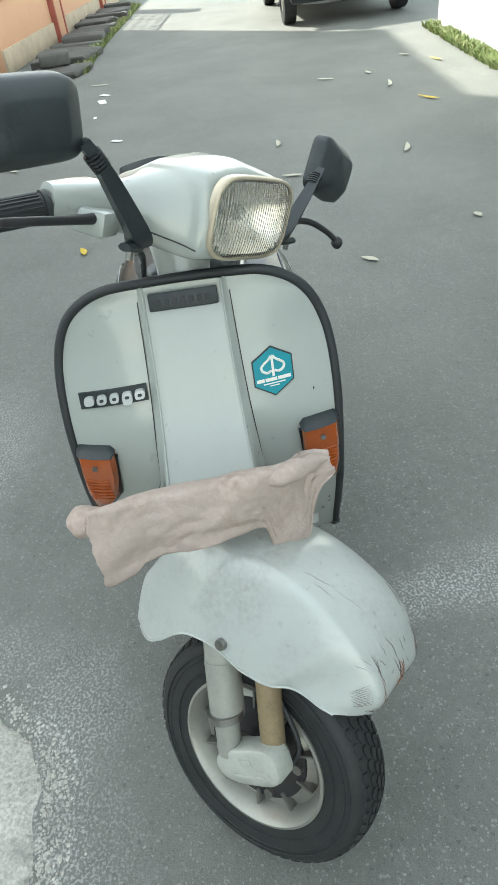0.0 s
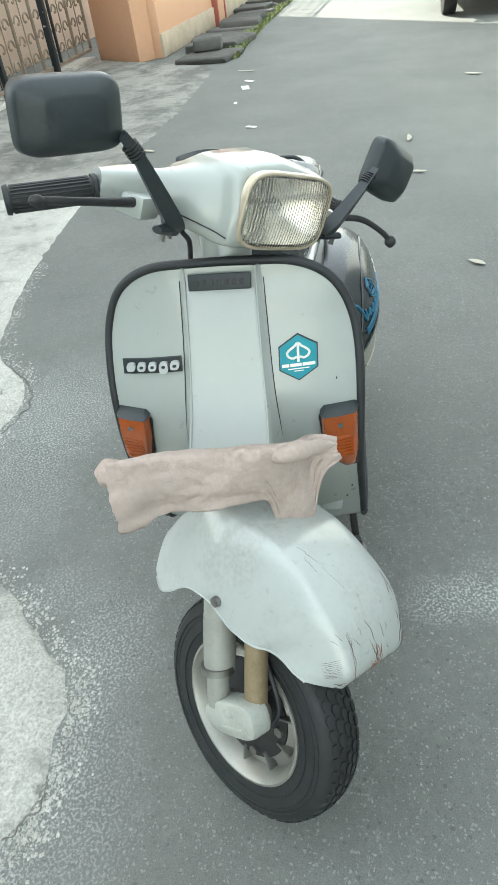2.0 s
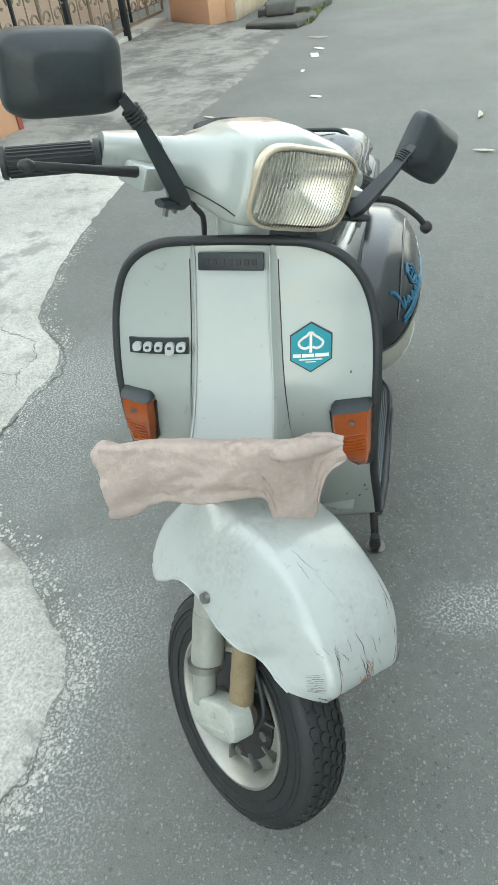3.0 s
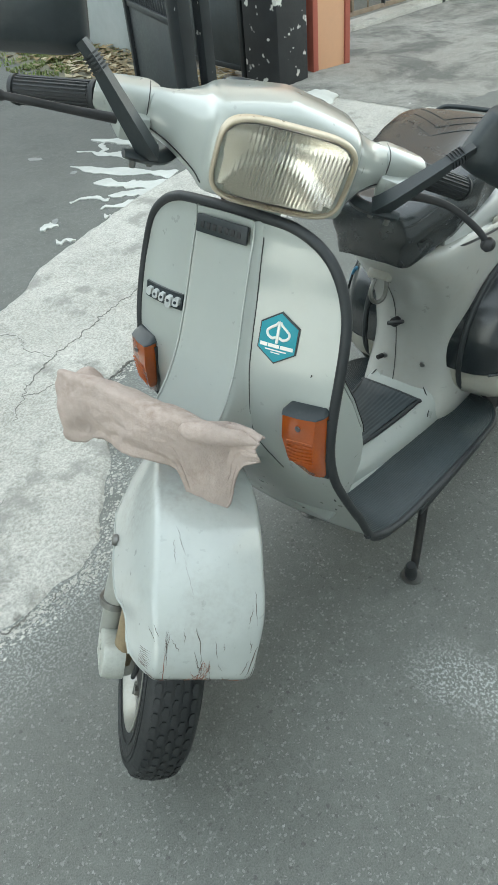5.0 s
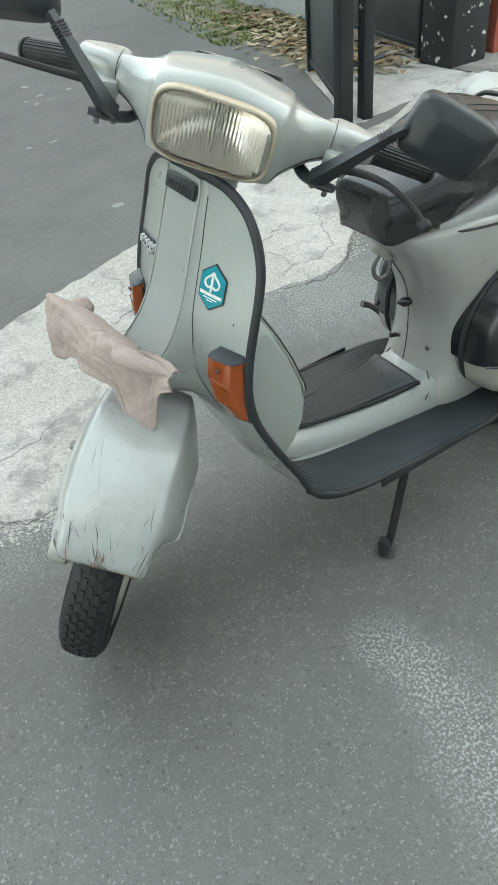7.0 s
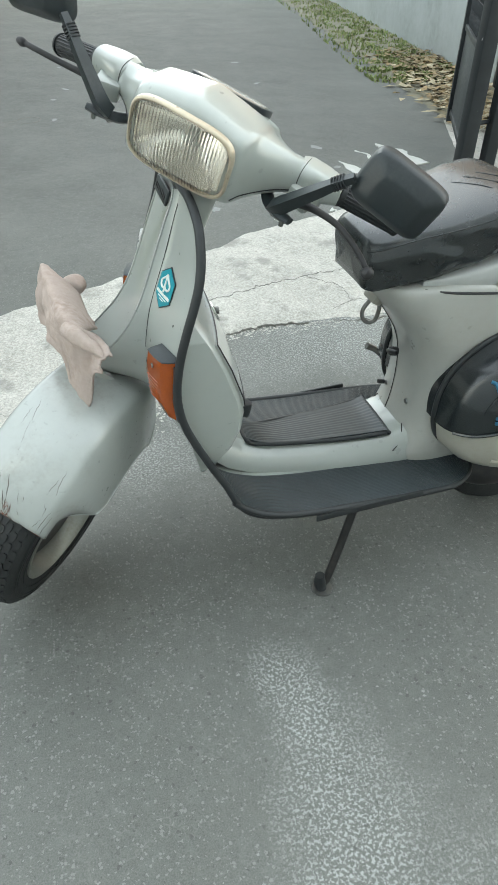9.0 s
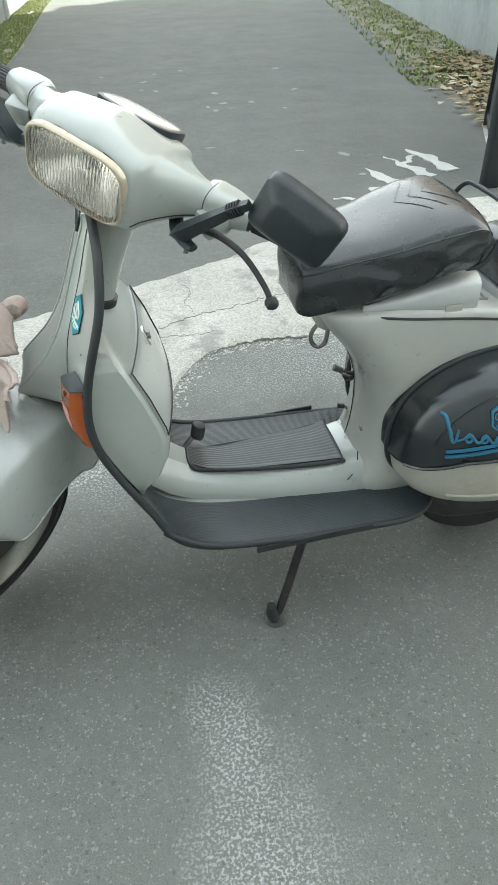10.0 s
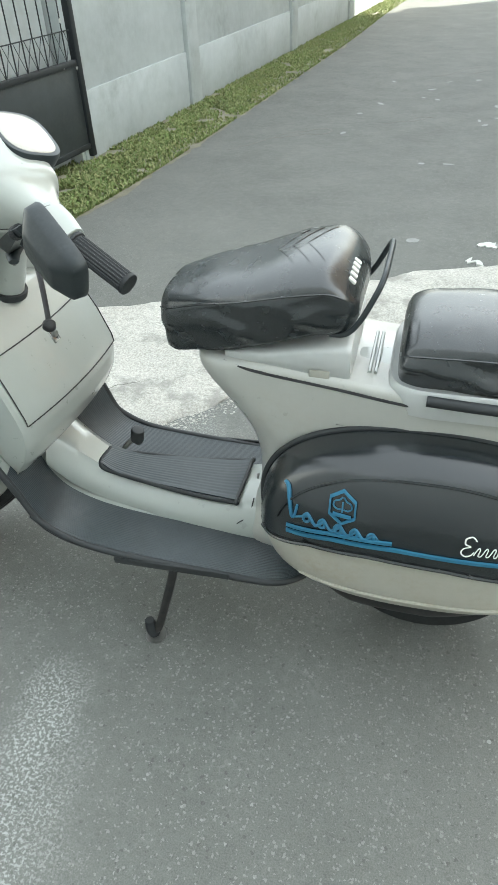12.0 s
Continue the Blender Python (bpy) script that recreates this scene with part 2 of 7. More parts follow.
        chips(150.0, 0.42, 0.52, (0.285, 0.292, 0.274), 0.62)
        chips(90.0, 0.14, 0.42, (0.075, 0.078, 0.073), 0.50)
        chips(85.0, 0.06, 0.30, (0.370, 0.376, 0.358), 0.60)
        # pale worn rims round dark pits, in patches
        shift = n.new("ShaderNodeVectorMath")
        shift.operation = "MULTIPLY_ADD"
        wob = tex("ShaderNodeTexNoise", 60.0, Detail=3.0)
        l.new(wob.outputs["Color"], shift.inputs[0])
        shift.inputs[1].default_value = (0.016, 0.016, 0.016)
        l.new(pos, shift.inputs[2])
        rims = n.new("ShaderNodeTexVoronoi")
        rims.feature = "DISTANCE_TO_EDGE"
        rims.inputs["Scale"].default_value = 62.0
        l.new(shift.outputs[0], rims.inputs["Vector"])
        patch = tex("ShaderNodeTexNoise", 8.0, Detail=6.0, Roughness=0.68)
        gaps = tex("ShaderNodeTexNoise", 45.0, Detail=3.0)
        rim = calc("MULTIPLY", ramp(rims.outputs["Distance"], (0.03, 1.0), (0.16, 0.0)), ramp(gaps.outputs["Fac"], (0.42, 0.0), (0.56, 1.0)))
        col = mix(calc("MULTIPLY", rim, ramp(patch.outputs["Fac"], (0.46, 0.02), (0.68, 0.34))), col, (0.285, 0.292, 0.272))
        sep = n.new("ShaderNodeSeparateColor")
        stone = tex("ShaderNodeTexVoronoi", 30.0)
        l.new(stone.outputs["Color"], sep.inputs["Color"])
        pick = calc("GREATER_THAN", sep.outputs[0], 0.975)
        size = calc("MULTIPLY", sep.outputs[1], 0.15)
        near = calc("LESS_THAN", stone.outputs["Distance"], size)
        col = mix(calc("MULTIPLY", calc("MULTIPLY", pick, near), 0.75), col, (0.40, 0.41, 0.39))
        # pale dust caught on the tops of the stones where the seal has worn
        worn = tex("ShaderNodeTexNoise", 150.0, Detail=3.0, Roughness=0.6)
        tops = ramp(worn.outputs["Fac"], (0.50, 0.04), (0.59, 1.0))
        wide = tex("ShaderNodeTexNoise", 11.0, Detail=7.0, Roughness=0.72)
        for cx, cy, rx, ry, turn, amt in DUST:
            k = calc("ADD", calc("MULTIPLY", blob(cx, cy, rx, ry, turn), 0.8), calc("MULTIPLY", wide.outputs["Fac"], 0.9))
            k = calc("MULTIPLY", ramp(k, (0.50, 0.0), (1.05, 1.0)), ramp(blob(cx, cy, rx, ry, turn), (0.0, 0.0), (0.25, 1.0)))
            col = mix(calc("MULTIPLY", calc("MULTIPLY", k, tops), amt * 0.95), col, (0.44, 0.455, 0.44))
        # the side lane takes a darker, mottled tone inside a broad soft mask
        old = tex("ShaderNodeTexNoise", 2.6, Detail=9.0, Roughness=0.72)
        lane_mask = calc("MULTIPLY", blob(0.4 * UNIT, -8.0 * UNIT, 3.6 * UNIT, 9.0 * UNIT), 1.7)
        col = mix(calc("MULTIPLY", lane_mask, 0.62), col, mix(0.3, ramp(old.outputs["Fac"], (0.36, (0.074, 0.078, 0.071)), (0.5, (0.112, 0.117, 0.106)), (0.64, (0.160, 0.164, 0.150))), ramp(mid.outputs["Fac"], (0.3, (0.07, 0.07, 0.066)), (0.7, (0.24, 0.24, 0.222)))))
        # a broad soft area of the side lane, coloured slightly darker
        damp = blob(-1.4, -6.0, 3.4, 4.4)
        col = mix(calc("MULTIPLY", damp, 0.12), col, (0.045, 0.05, 0.052))
        rough, bs, bd, hsrc = 0.74, 0.55, 0.006, calc("ADD", calc("MULTIPLY", fine.outputs["Fac"], 0.4), calc("MULTIPLY", worn.outputs["Fac"], 0.6))
    else:
        tone = 0.58 if kind == "stained" else 1.0
        fine = tex("ShaderNodeTexNoise", 120.0, Detail=6.0, Roughness=0.75)
        mid = tex("ShaderNodeTexNoise", 9.0, Detail=10.0, Roughness=0.74)
        broad = tex("ShaderNodeTexNoise", 1.6, Detail=6.0, Roughness=0.65)
        col = ramp(broad.outputs["Fac"], (0.36, tuple(c * tone for c in (0.40, 0.39, 0.35))), (0.50, tuple(c * tone for c in (0.50, 0.487, 0.44))), (0.62, tuple(c * tone for c in (0.60, 0.587, 0.54))))
        col = mix(ramp(mid.outputs["Fac"], (0.48, 0.0), (0.66, 0.55)), col, (0.29, 0.285, 0.255))
        col = mix(0.45, col, ramp(fine.outputs["Fac"], (0.40, tuple(c * tone ** 0.6 for c in (0.22, 0.217, 0.195))), (0.60, tuple(c * tone ** 0.6 for c in (0.70, 0.69, 0.645)))))
        # pits and lumps of the trowelled mortar, and patches where it has worn down to the grey below
        lumps = tex("ShaderNodeTexNoise", 58.0, Detail=8.0, Roughness=0.75)
        col = mix(ramp(lumps.outputs["Fac"], (0.36, 0.48), (0.46, 0.0)), col, tuple(c * tone ** 0.7 for c in (0.21, 0.205, 0.185)))
        bare = tex("ShaderNodeTexNoise", 3.4, Detail=10.0, Roughness=0.7)
        col = mix(ramp(bare.outputs["Fac"], (0.535, 0.0), (0.62, 0.72)), col, tuple(c * tone ** 0.5 for c in (0.25, 0.245, 0.225)))
        if kind == "stained":
            wet = tex("ShaderNodeTexNoise", 1.3, Detail=10.0, Roughness=0.74, Distortion=0.4)
            col = mix(ramp(wet.outputs["Fac"], (0.45, 0.0), (0.58, 0.70)), col, (0.095, 0.10, 0.094))
        rough, bs, bd, hsrc = 0.9, 0.9, 0.016, calc("ADD", calc("MULTIPLY", mid.outputs["Fac"], 0.6), calc("MULTIPLY", lumps.outputs["Fac"], 0.4))
    l.new(col, b.inputs["Base Color"])
    b.inputs["Roughness"].default_value = rough
    b.inputs["Specular IOR Level"].default_value = 0.14
    bp = n.new("ShaderNodeBump")
    bp.inputs["Strength"].default_value, bp.inputs["Distance"].default_value = bs, bd
    l.new(hsrc, bp.inputs["Height"])
    l.new(bp.outputs["Normal"], b.inputs["Normal"])
    return m


# worn pale patches in the road: centre, radii, turn, strength
DUST = [(-0.15, -0.86, 0.62, 0.26, 12, 0.55), (0.62, -0.36, 0.30, 0.10, 10, 0.7), (0.33, -0.60, 0.12, 0.22, 40, 0.6), (0.95, -0.40, 0.30, 0.10, 0, 0.7), (-0.3, -1.0, 0.5, 0.1, 5, 0.5), (0.21, 0.43, 0.10, 0.17, 10, 0.8), (0.18, 0.68, 0.16, 0.32, -6, 0.75), (0.10, 0.95, 0.36, 0.4, 0, 0.4), (0.42, -0.36, 0.26, 0.18, 25, 0.6), (0.8, -0.3, 0.3, 0.2, 0, 0.5),
        (-3.2, 0.8, 2.2, 0.8, 0, 0.25), (-0.5, -0.9, 0.5, 0.35, 0, 0.7)]
DUST = [(UNIT * a, UNIT * b, UNIT * c, UNIT * d, e, f) for a, b, c, d, e, f in DUST]
ASPHALT = ground_material("asphalt", "asphalt")
CONCRETE = ground_material("concrete", "concrete")
STAINED = ground_material("stained_concrete", "stained")


# ---- mesh helpers ----
def curve_pts(pts, n):
    """n points of a Catmull-Rom curve through pts."""
    p = np.array(pts, float)
    if len(p) == 2:
        return p[0] + np.linspace(0, 1, n)[:, None] * (p[1] - p[0])
    q = np.vstack([2 * p[0] - p[1], p, 2 * p[-1] - p[-2]])
    t = np.linspace(0, len(p) - 1, n)
    i = np.minimum(t.astype(int), len(p) - 2)
    f = (t - i)[:, None]
    a, b, c, d = q[i], q[i + 1], q[i + 2], q[i + 3]
    return 0.5 * (2 * b + (c - a) * f + (2 * a - 5 * b + 4 * c - d) * f**2 + (3 * b - a - 3 * c + d) * f**3)


def to_mesh(name, verts, faces, sharp=40):
    me = bpy.data.meshes.new(name)
    me.from_pydata([tuple(map(float, v)) for v in verts], [], [tuple(map(int, f)) for f in faces])
    bm = bmesh.new()
    bm.from_mesh(me)
    bmesh.ops.remove_doubles(bm, verts=bm.verts, dist=1e-5)
    bmesh.ops.recalc_face_normals(bm, faces=bm.faces)
    bm.to_mesh(me)
    bm.free()
    me.shade_smooth()
    if sharp < 180:
        me.set_sharp_from_angle(angle=radians(sharp))
    return me


def grid_faces(nu, nv, close_u=False, close_v=False, base=0):
    f = []
    for i in range(nu if close_u else nu - 1):
        for j in range(nv if close_v else nv - 1):
            a, b = i, (i + 1) % nu
            c, d = j, (j + 1) % nv
            f.append((base + a * nv + c, base + b * nv + c, base + b * nv + d, base + a * nv + d))
    return f


def shell(P, th, sharp=40):
    """A sheet P[u][v] given a thickness."""
    P = np.array(P, float)
    du, dv = np.gradient(P, axis=0), np.gradient(P, axis=1)
    nrm = np.cross(du, dv)
    nrm /= np.linalg.norm(nrm, axis=2, keepdims=True) + 1e-12
    nu, nv = P.shape[:2]
    V = np.vstack([P.reshape(-1, 3), (P - nrm * th).reshape(-1, 3)])
    k = nu * nv
    F = grid_faces(nu, nv) + [tuple(reversed(f)) for f in grid_faces(nu, nv, base=k)]
    rim = [(i, 0) for i in range(nu)] + [(nu - 1, j) for j in range(1, nv)] + [(i, nv - 1) for i in range(nu - 2, -1, -1)] + [(0, j) for j in range(nv - 2, 0, -1)]
    ids = [i * nv + j for i, j in rim]
    F += [(a, b, b + k, a + k) for a, b in zip(ids, ids[1:] + ids[:1])]
    return to_mesh("sheet", V, F, sharp)


def loft(rings, caps=True, sharp=40):
    """Closed rings of equal count joined into a solid."""
    R = np.array(rings, float)
    nu, nv = R.shape[:2]
    V, F = list(R.reshape(-1, 3)), grid_faces(nu, nv, close_v=True)
    if caps:
        for i in (0, nu - 1):
            V.append(R[i].mean(0))
            c = len(V) - 1
            F += [(i * nv + j, i * nv + (j + 1) % nv, c) for j in range(nv)]
    return to_mesh("loft", V, F, sharp)


def tube(pts, r, seg=10, n=None, sharp=50, flat=1.0):
    """A round (or flattened) bar along a curve; r is one radius or several along it."""
    p = curve_pts(pts, n or max(8, 6 * len(pts)))
    rr = np.interp(np.linspace(0, 1, len(p)), np.linspace(0, 1, len(np.atleast_1d(r))), np.atleast_1d(r)) if np.ndim(r) else np.full(len(p), r)
    t = np.gradient(p, axis=0)
    t /= np.linalg.norm(t, axis=1, keepdims=True)
    up = np.array([0, 0, 1.0]) if abs(t[0][2]) < 0.9 else np.array([1.0, 0, 0])
    rings = []
    for k in range(len(p)):
        a = np.cross(up, t[k])
        a /= np.linalg.norm(a)
        b = np.cross(t[k], a)
        up = b
        rings.append([p[k] + rr[k] * (math.cos(x) * a + flat * math.sin(x) * b) for x in np.linspace(0, 2 * math.pi, seg, endpoint=False)])
    return loft(rings, True, sharp)


def superring(c, a, b, ex, n, u=(0, 1, 0), v=(0, 0, 1)):
    """A superellipse ring round c in the plane of u and v."""
    out = []
    for x in np.linspace(0, 2 * math.pi, n, endpoint=False):
        cx, sx = math.cos(x), math.sin(x)
        out.append(np.array(c) + a * math.copysign(abs(cx) ** (2 / ex), cx) * np.array(u) + b * math.copysign(abs(sx) ** (2 / ex), sx) * np.array(v))
    return out


def rbox(sx, sy, sz, bev=0.01, seg=2, m=None):
    bm = bmesh.new()
    bmesh.ops.create_cube(bm, size=1.0)
    bmesh.ops.scale(bm, vec=(sx, sy, sz), verts=bm.verts)
    if bev:
        bmesh.ops.bevel(bm, geom=bm.edges[:], offset=bev, segments=seg, affect="EDGES", profile=0.5)
    if m:
        bmesh.ops.transform(bm, matrix=m, verts=bm.verts)
    me = bpy.data.meshes.new("box")
    bm.to_mesh(me)
    bm.free()
    me.shade_smooth()
    me.set_sharp_from_angle(angle=radians(35))
    return me


def prism(outline, th, sharp=30):
    """A flat outline in x and y, th thick upwards."""
    k = len(outline)
    V = [(x, y, 0) for x, y in outline] + [(x, y, th) for x, y in outline]
    F = [tuple(reversed(range(k))), tuple(range(k, 2 * k))] + [(i, (i + 1) % k, (i + 1) % k + k, i + k) for i in range(k)]
    return to_mesh("plate", V, F, sharp)


def revolve(profile, seg=48, axis="y", sharp=40):
    """Profile of (radius, along) turned round an axis through the origin; closed in itself."""
    rings = []
    for x in np.linspace(0, 2 * math.pi, seg, endpoint=False):
        c, s = math.cos(x), math.sin(x)
        rings.append([(r * c, h, r * s) if axis == "y" else ((h, r * c, r * s) if axis == "x" else (r * c, r * s, h)) for r, h in profile])
    R = np.array(rings)
    return to_mesh("turned", R.reshape(-1, 3), grid_faces(seg, len(profile), True, True), sharp)


def part(name, me, mat, parent, label="", m=None, kind=""):
    ob = new(name, me)
    me.materials.append(mat) if not me.materials else None
    ob.parent = parent
    if m is not None:
        ob.matrix_local = m
    return tagged(ob, label, "", "", kind)


def thing(name, label, category, m=None, group="", kind="", me=None, mat=None):
    ob = new(name, me)
    if me and mat:
        me.materials.append(mat)
    if m is not None:
        ob.matrix_world = m
    return tagged(ob, label, category, group, kind)


# ---- the large structure ----
ground = thing("ground", "worn grey asphalt lane with pale dust patches", "road", kind="structure",
               me=to_mesh("ground", [(-90, -90, 0), (90, -90, 0), (90, 90, 0), (-90, 90, 0)], [(0, 1, 2, 3)]), mat=ASPHALT)


def slab(name, label, near, far, z=0.012, mat=None, jag=0.03, n=900, rows=56, category="pavement"):
    """A thin cast slab between two ragged edges."""
    a, b = curve_pts(near, n), curve_pts(far, n)
    P = np.zeros((n, rows, 3))
    for j in range(rows):
        f = j / (rows - 1)
        P[:, j, :2] = a + (b - a) * f
    for i in range(n):
        for j in (0, rows - 1):
            x, y, _ = P[i, j]
            P[i, j, 0] += 1.5 * jag * noise.noise(Vector((x * 5, y * 5, 1.7)))
            P[i, j, 1] += jag * (noise.noise(Vector((x * 5, y * 5, 5.1))) + 0.6 * noise.noise(Vector((x * 17, y * 17, 2.1))))
            P[i, j, :2] += 0.9 * jag * np.array(noise.noise_vector(Vector((x * 36, y * 36, 3.3))))[:2] + 0.6 * jag * np.array(noise.noise_vector(Vector((x * 95, y * 95, 8.8))))[:2]
        for j in range(rows):
            x, y, _ = P[i, j]
            edge = min(j, rows - 1 - j)
            P[i, j, 2] = (-0.008, -0.001, 0.5 * z)[edge] + 0.007 * noise.noise(Vector((x * 13, y * 13, 6.1))) * min(1, edge) if edge < 3 else z + (0.006 * noise.noise(Vector((x * 2.5, y * 2.5, 0.3))) + 0.006 * noise.noise(Vector((x * 9, y * 9, 4.3))) + 0.004 * noise.noise(Vector((x * 24, y * 24, 7.3)))) * min(1.0, edge / 3)
    me = to_mesh(name, P.reshape(-1, 3), grid_faces(n, rows), 180)
    return thing(name, label, category, kind="structure", me=me, mat=mat)


apron = slab("pavement_apron", "pale cracked concrete apron beside the asphalt lane",
     [(3.6, -0.70), (2.2, -0.52), (1.4, -0.42), (0.90, -0.385), (0.81, -0.35), (0.66, -0.36), (0.53, -0.39), (0.40, -0.54), (0.29, -0.68), (0.23, -0.82), (0.13, -0.96), (-0.05, -1.02), (-0.30, -1.03), (-0.50, -1.03), (-0.68, -1.11), (-0.85, -1.30), (-1.25, -1.45), (-1.75, -1.56), (-2.9, -1.72)],
     [(3.6, -0.95), (2.3, -1.05), (1.5, -1.12), (1.05, -1.25), (0.90, -1.32), (0.78, -1.38), (0.62, -1.46), (0.46, -1.56), (0.28, -1.65), (0.11, -1.74), (-0.03, -1.81), (-0.19, -1.95), (-0.44, -2.07), (-0.72, -2.18), (-0.99, -2.29), (-1.35, -2.38), (-1.82, -2.46), (-2.33, -2.78), (-2.9, -2.95)], mat=CONCRETE)
slab("pavement_driveway", "grey stained concrete driveway in front of the fence",
     [(-2.8, -1.74), (-3.5, -1.70), (-4.8, -1.70), (-5.7, -1.76), (-7.05, -1.86)], [(-2.8, -4.5), (-3.6, -4.5), (-5.2, -4.5), (-6.9, -4.5), (-8.9, -4.5)], z=0.014, mat=STAINED)
slab("pavement_gateway", "bare concrete patch before the black gate", [(-1.6, -2.46), (-2.0, -2.60), (-2.85, -2.86)], [(-2.1, -3.9), (-2.4, -4.0), (-2.95, -4.4)], z=0.008, mat=CONCRETE)


def crumbs(name, label, pts, n, spread, seed, mat):
    """Small broken flakes of mortar strewn along an edge."""
    rnd = random.Random(seed)
    p = curve_pts(pts, 400)
    V, F = [], []
    for _ in range(n):
        x, y = p[rnd.randrange(400)]
        x, y = x + rnd.gauss(0, spread), y + abs(rnd.gauss(0, spread)) - 0.012
        r = 0.0012 + 0.0042 * rnd.random() ** 3
        a0, k, m_ = rnd.uniform(0, 6.28), len(V), rnd.choice((4, 5, 6))
        V += [(x + r * rnd.uniform(0.6, 1.5) * math.cos(a0 + 6.283 * i / m_), y + r * rnd.uniform(0.6, 1.3) * math.sin(a0 + 6.283 * i / m_), 0.0002) for i in range(m_)]
        V.append((x, y, 0.0008 + 0.3 * r))
        F += [(k + i, k + (i + 1) % m_, k + m_) for i in range(m_)]
    me = bpy.data.meshes.new(name)
    me.from_pydata(V, [], F)
    return thing(name, label, "rubble", kind="stuff", me=me, mat=mat)


crumbs("mortar_crumbs", "pale mortar crumbs along the apron's broken edge", [(1.8, -0.46), (1.4, -0.42), (0.90, -0.385), (0.81, -0.35), (0.66, -0.36), (0.53, -0.39), (0.40, -0.54), (0.29, -0.68), (0.23, -0.82), (0.13, -0.96), (-0.05, -1.02), (-0.30, -1.03), (-0.68, -1.11), (-0.85, -1.30), (-1.25, -1.45), (-1.75, -1.56)], 4000, 0.028, 41, CONCRETE)


def crack(pts, w, seed, top=0.0135, rough=1.0, parent=None):
    """A dark open crack that wanders through the apron or the road."""
    p = curve_pts(pts, 30 * len(pts))
    n = len(p)
    d = np.gradient(p, axis=0)
    d /= np.linalg.norm(d, axis=1, keepdims=True)
    side = np.stack([-d[:, 1], d[:, 0]], 1)
    V, F = [], []
    for i in range(n):
        k = noise.noise(Vector((p[i, 0] * 23, p[i, 1] * 23, seed))) * 0.016 + noise.noise(Vector((p[i, 0] * 70, p[i, 1] * 70, seed))) * 0.012
        h = 0.42 * w * (0.35 + 1.3 * abs(noise.noise(Vector((p[i, 0] * 40, p[i, 1] * 40, seed + 9))))) * min(1.0, 4 * min(i, n - 1 - i) / n + 0.12)
        x, y = p[i] + side[i] * k
        z = top + rough * (0.006 * noise.noise(Vector((x * 2.5, y * 2.5, 0.3))) + 0.006 * noise.noise(Vector((x * 9, y * 9, 4.3))) + 0.004 * noise.noise(Vector((x * 24, y * 24, 7.3))))
        for q in (h, -h):
            V.append((x + side[i, 0] * q, y + side[i, 1] * q, z))
        for q in (h, -h):
            V.append((x + side[i, 0] * q, y + side[i, 1] * q, z - 0.008))
        if i:
            a, b = 4 * i - 4, 4 * i
            F += [(a, b, b + 1, a + 1), (a + 2, b + 2, b, a), (a + 1, b + 1, b + 3, a + 3)]
    part("crack", to_mesh("crack", V, F, 180), CRACK, parent or apron)


CRACK = material("crack_dirt", (0.15, 0.145, 0.13), 0.95, var=0.35, scale=30)
for k, (pts, w) in enumerate((([(0.42, -1.02), (0.34, -1.12), (0.16, -1.24), (0.05, -1.28), (-0.16, -1.36), (-0.34, -1.42), (-0.50, -1.46), (-0.66, -1.56)], 0.0075),
                              ([(0.34, -1.12), (0.27, -1.09), (0.17, -1.10), (0.08, -1.12)], 0.003), ([(0.16, -1.25), (0.20, -1.36), (0.16, -1.46), (0.22, -1.58)], 0.0028),
                              ([(-0.34, -1.04), (-0.47, -1.02), (-0.58, -1.04), (-0.70, -1.15), (-0.80, -1.28), (-0.86, -1.36)], 0.008), ([(-0.72, -1.38), (-0.68, -1.24), (-0.56, -1.16), (-0.47, -1.17), (-0.36, -1.12)], 0.003),
                              ([(-0.83, -1.61), (-0.74, -1.42), (-0.70, -1.30)], 0.003), ([(0.64, -0.37), (0.69, -0.365), (0.76, -0.355), (0.82, -0.37), (0.88, -0.42), (0.95, -0.45)], 0.006),
                              ([(0.24, -0.80), (0.13, -0.965), (-0.02, -1.02), (-0.24, -1.035)], 0.005), ([(0.86, -0.62), (0.70, -0.66), (0.60, -0.74)], 0.0025), ([(-0.34, -1.42), (-0.44, -1.30), (-0.47, -1.17)], 0.0025))):
    crack(pts, w, 3.0 + 1.7 * k, 0.0045 if k in (3, 6, 7) else 0.0135)
for k, (pts, w) in enumerate((([(1.42, -3.66), (1.30, -3.86), (1.21, -4.02), (1.08, -4.10), (0.96, -4.22)], 0.020), ([(1.10, -4.08), (1.00, -4.30), (0.88, -4.36), (0.84, -4.24), (0.98, -4.16)], 0.018), ([(1.24, -3.98), (1.16, -4.16), (1.04, -4.26)], 0.012),
                              ([(0.50, -4.58), (0.38, -4.68), (0.28, -4.72), (0.16, -4.90)], 0.016), ([(0.34, -4.68), (0.26, -4.86), (0.14, -4.82)], 0.012), ([(0.42, -6.50), (0.26, -6.66), (0.16, -6.90), (-0.04, -7.15)], 0.022), ([(0.20, -6.75), (0.04, -6.72), (-0.10, -6.95)], 0.018))):
    crack(pts, w, 31.0 + 2.3 * k, 0.0012, 0.0, ground)


def wall(name, label, a, b, h, th=0.15, mat=PLASTER, z0=0.0, bev=0.01):
    a, b = Vector(a), Vector(b)
    d = b - a
    m = Matrix.Translation(((a.x + b.x) / 2, (a.y + b.y) / 2, z0 + h / 2)) @ Matrix.Rotation(math.atan2(d.y, d.x), 4, "Z")
    return thing(name, label, "wall", m, kind="structure", me=rbox(d.length, th, h, bev), mat=mat)


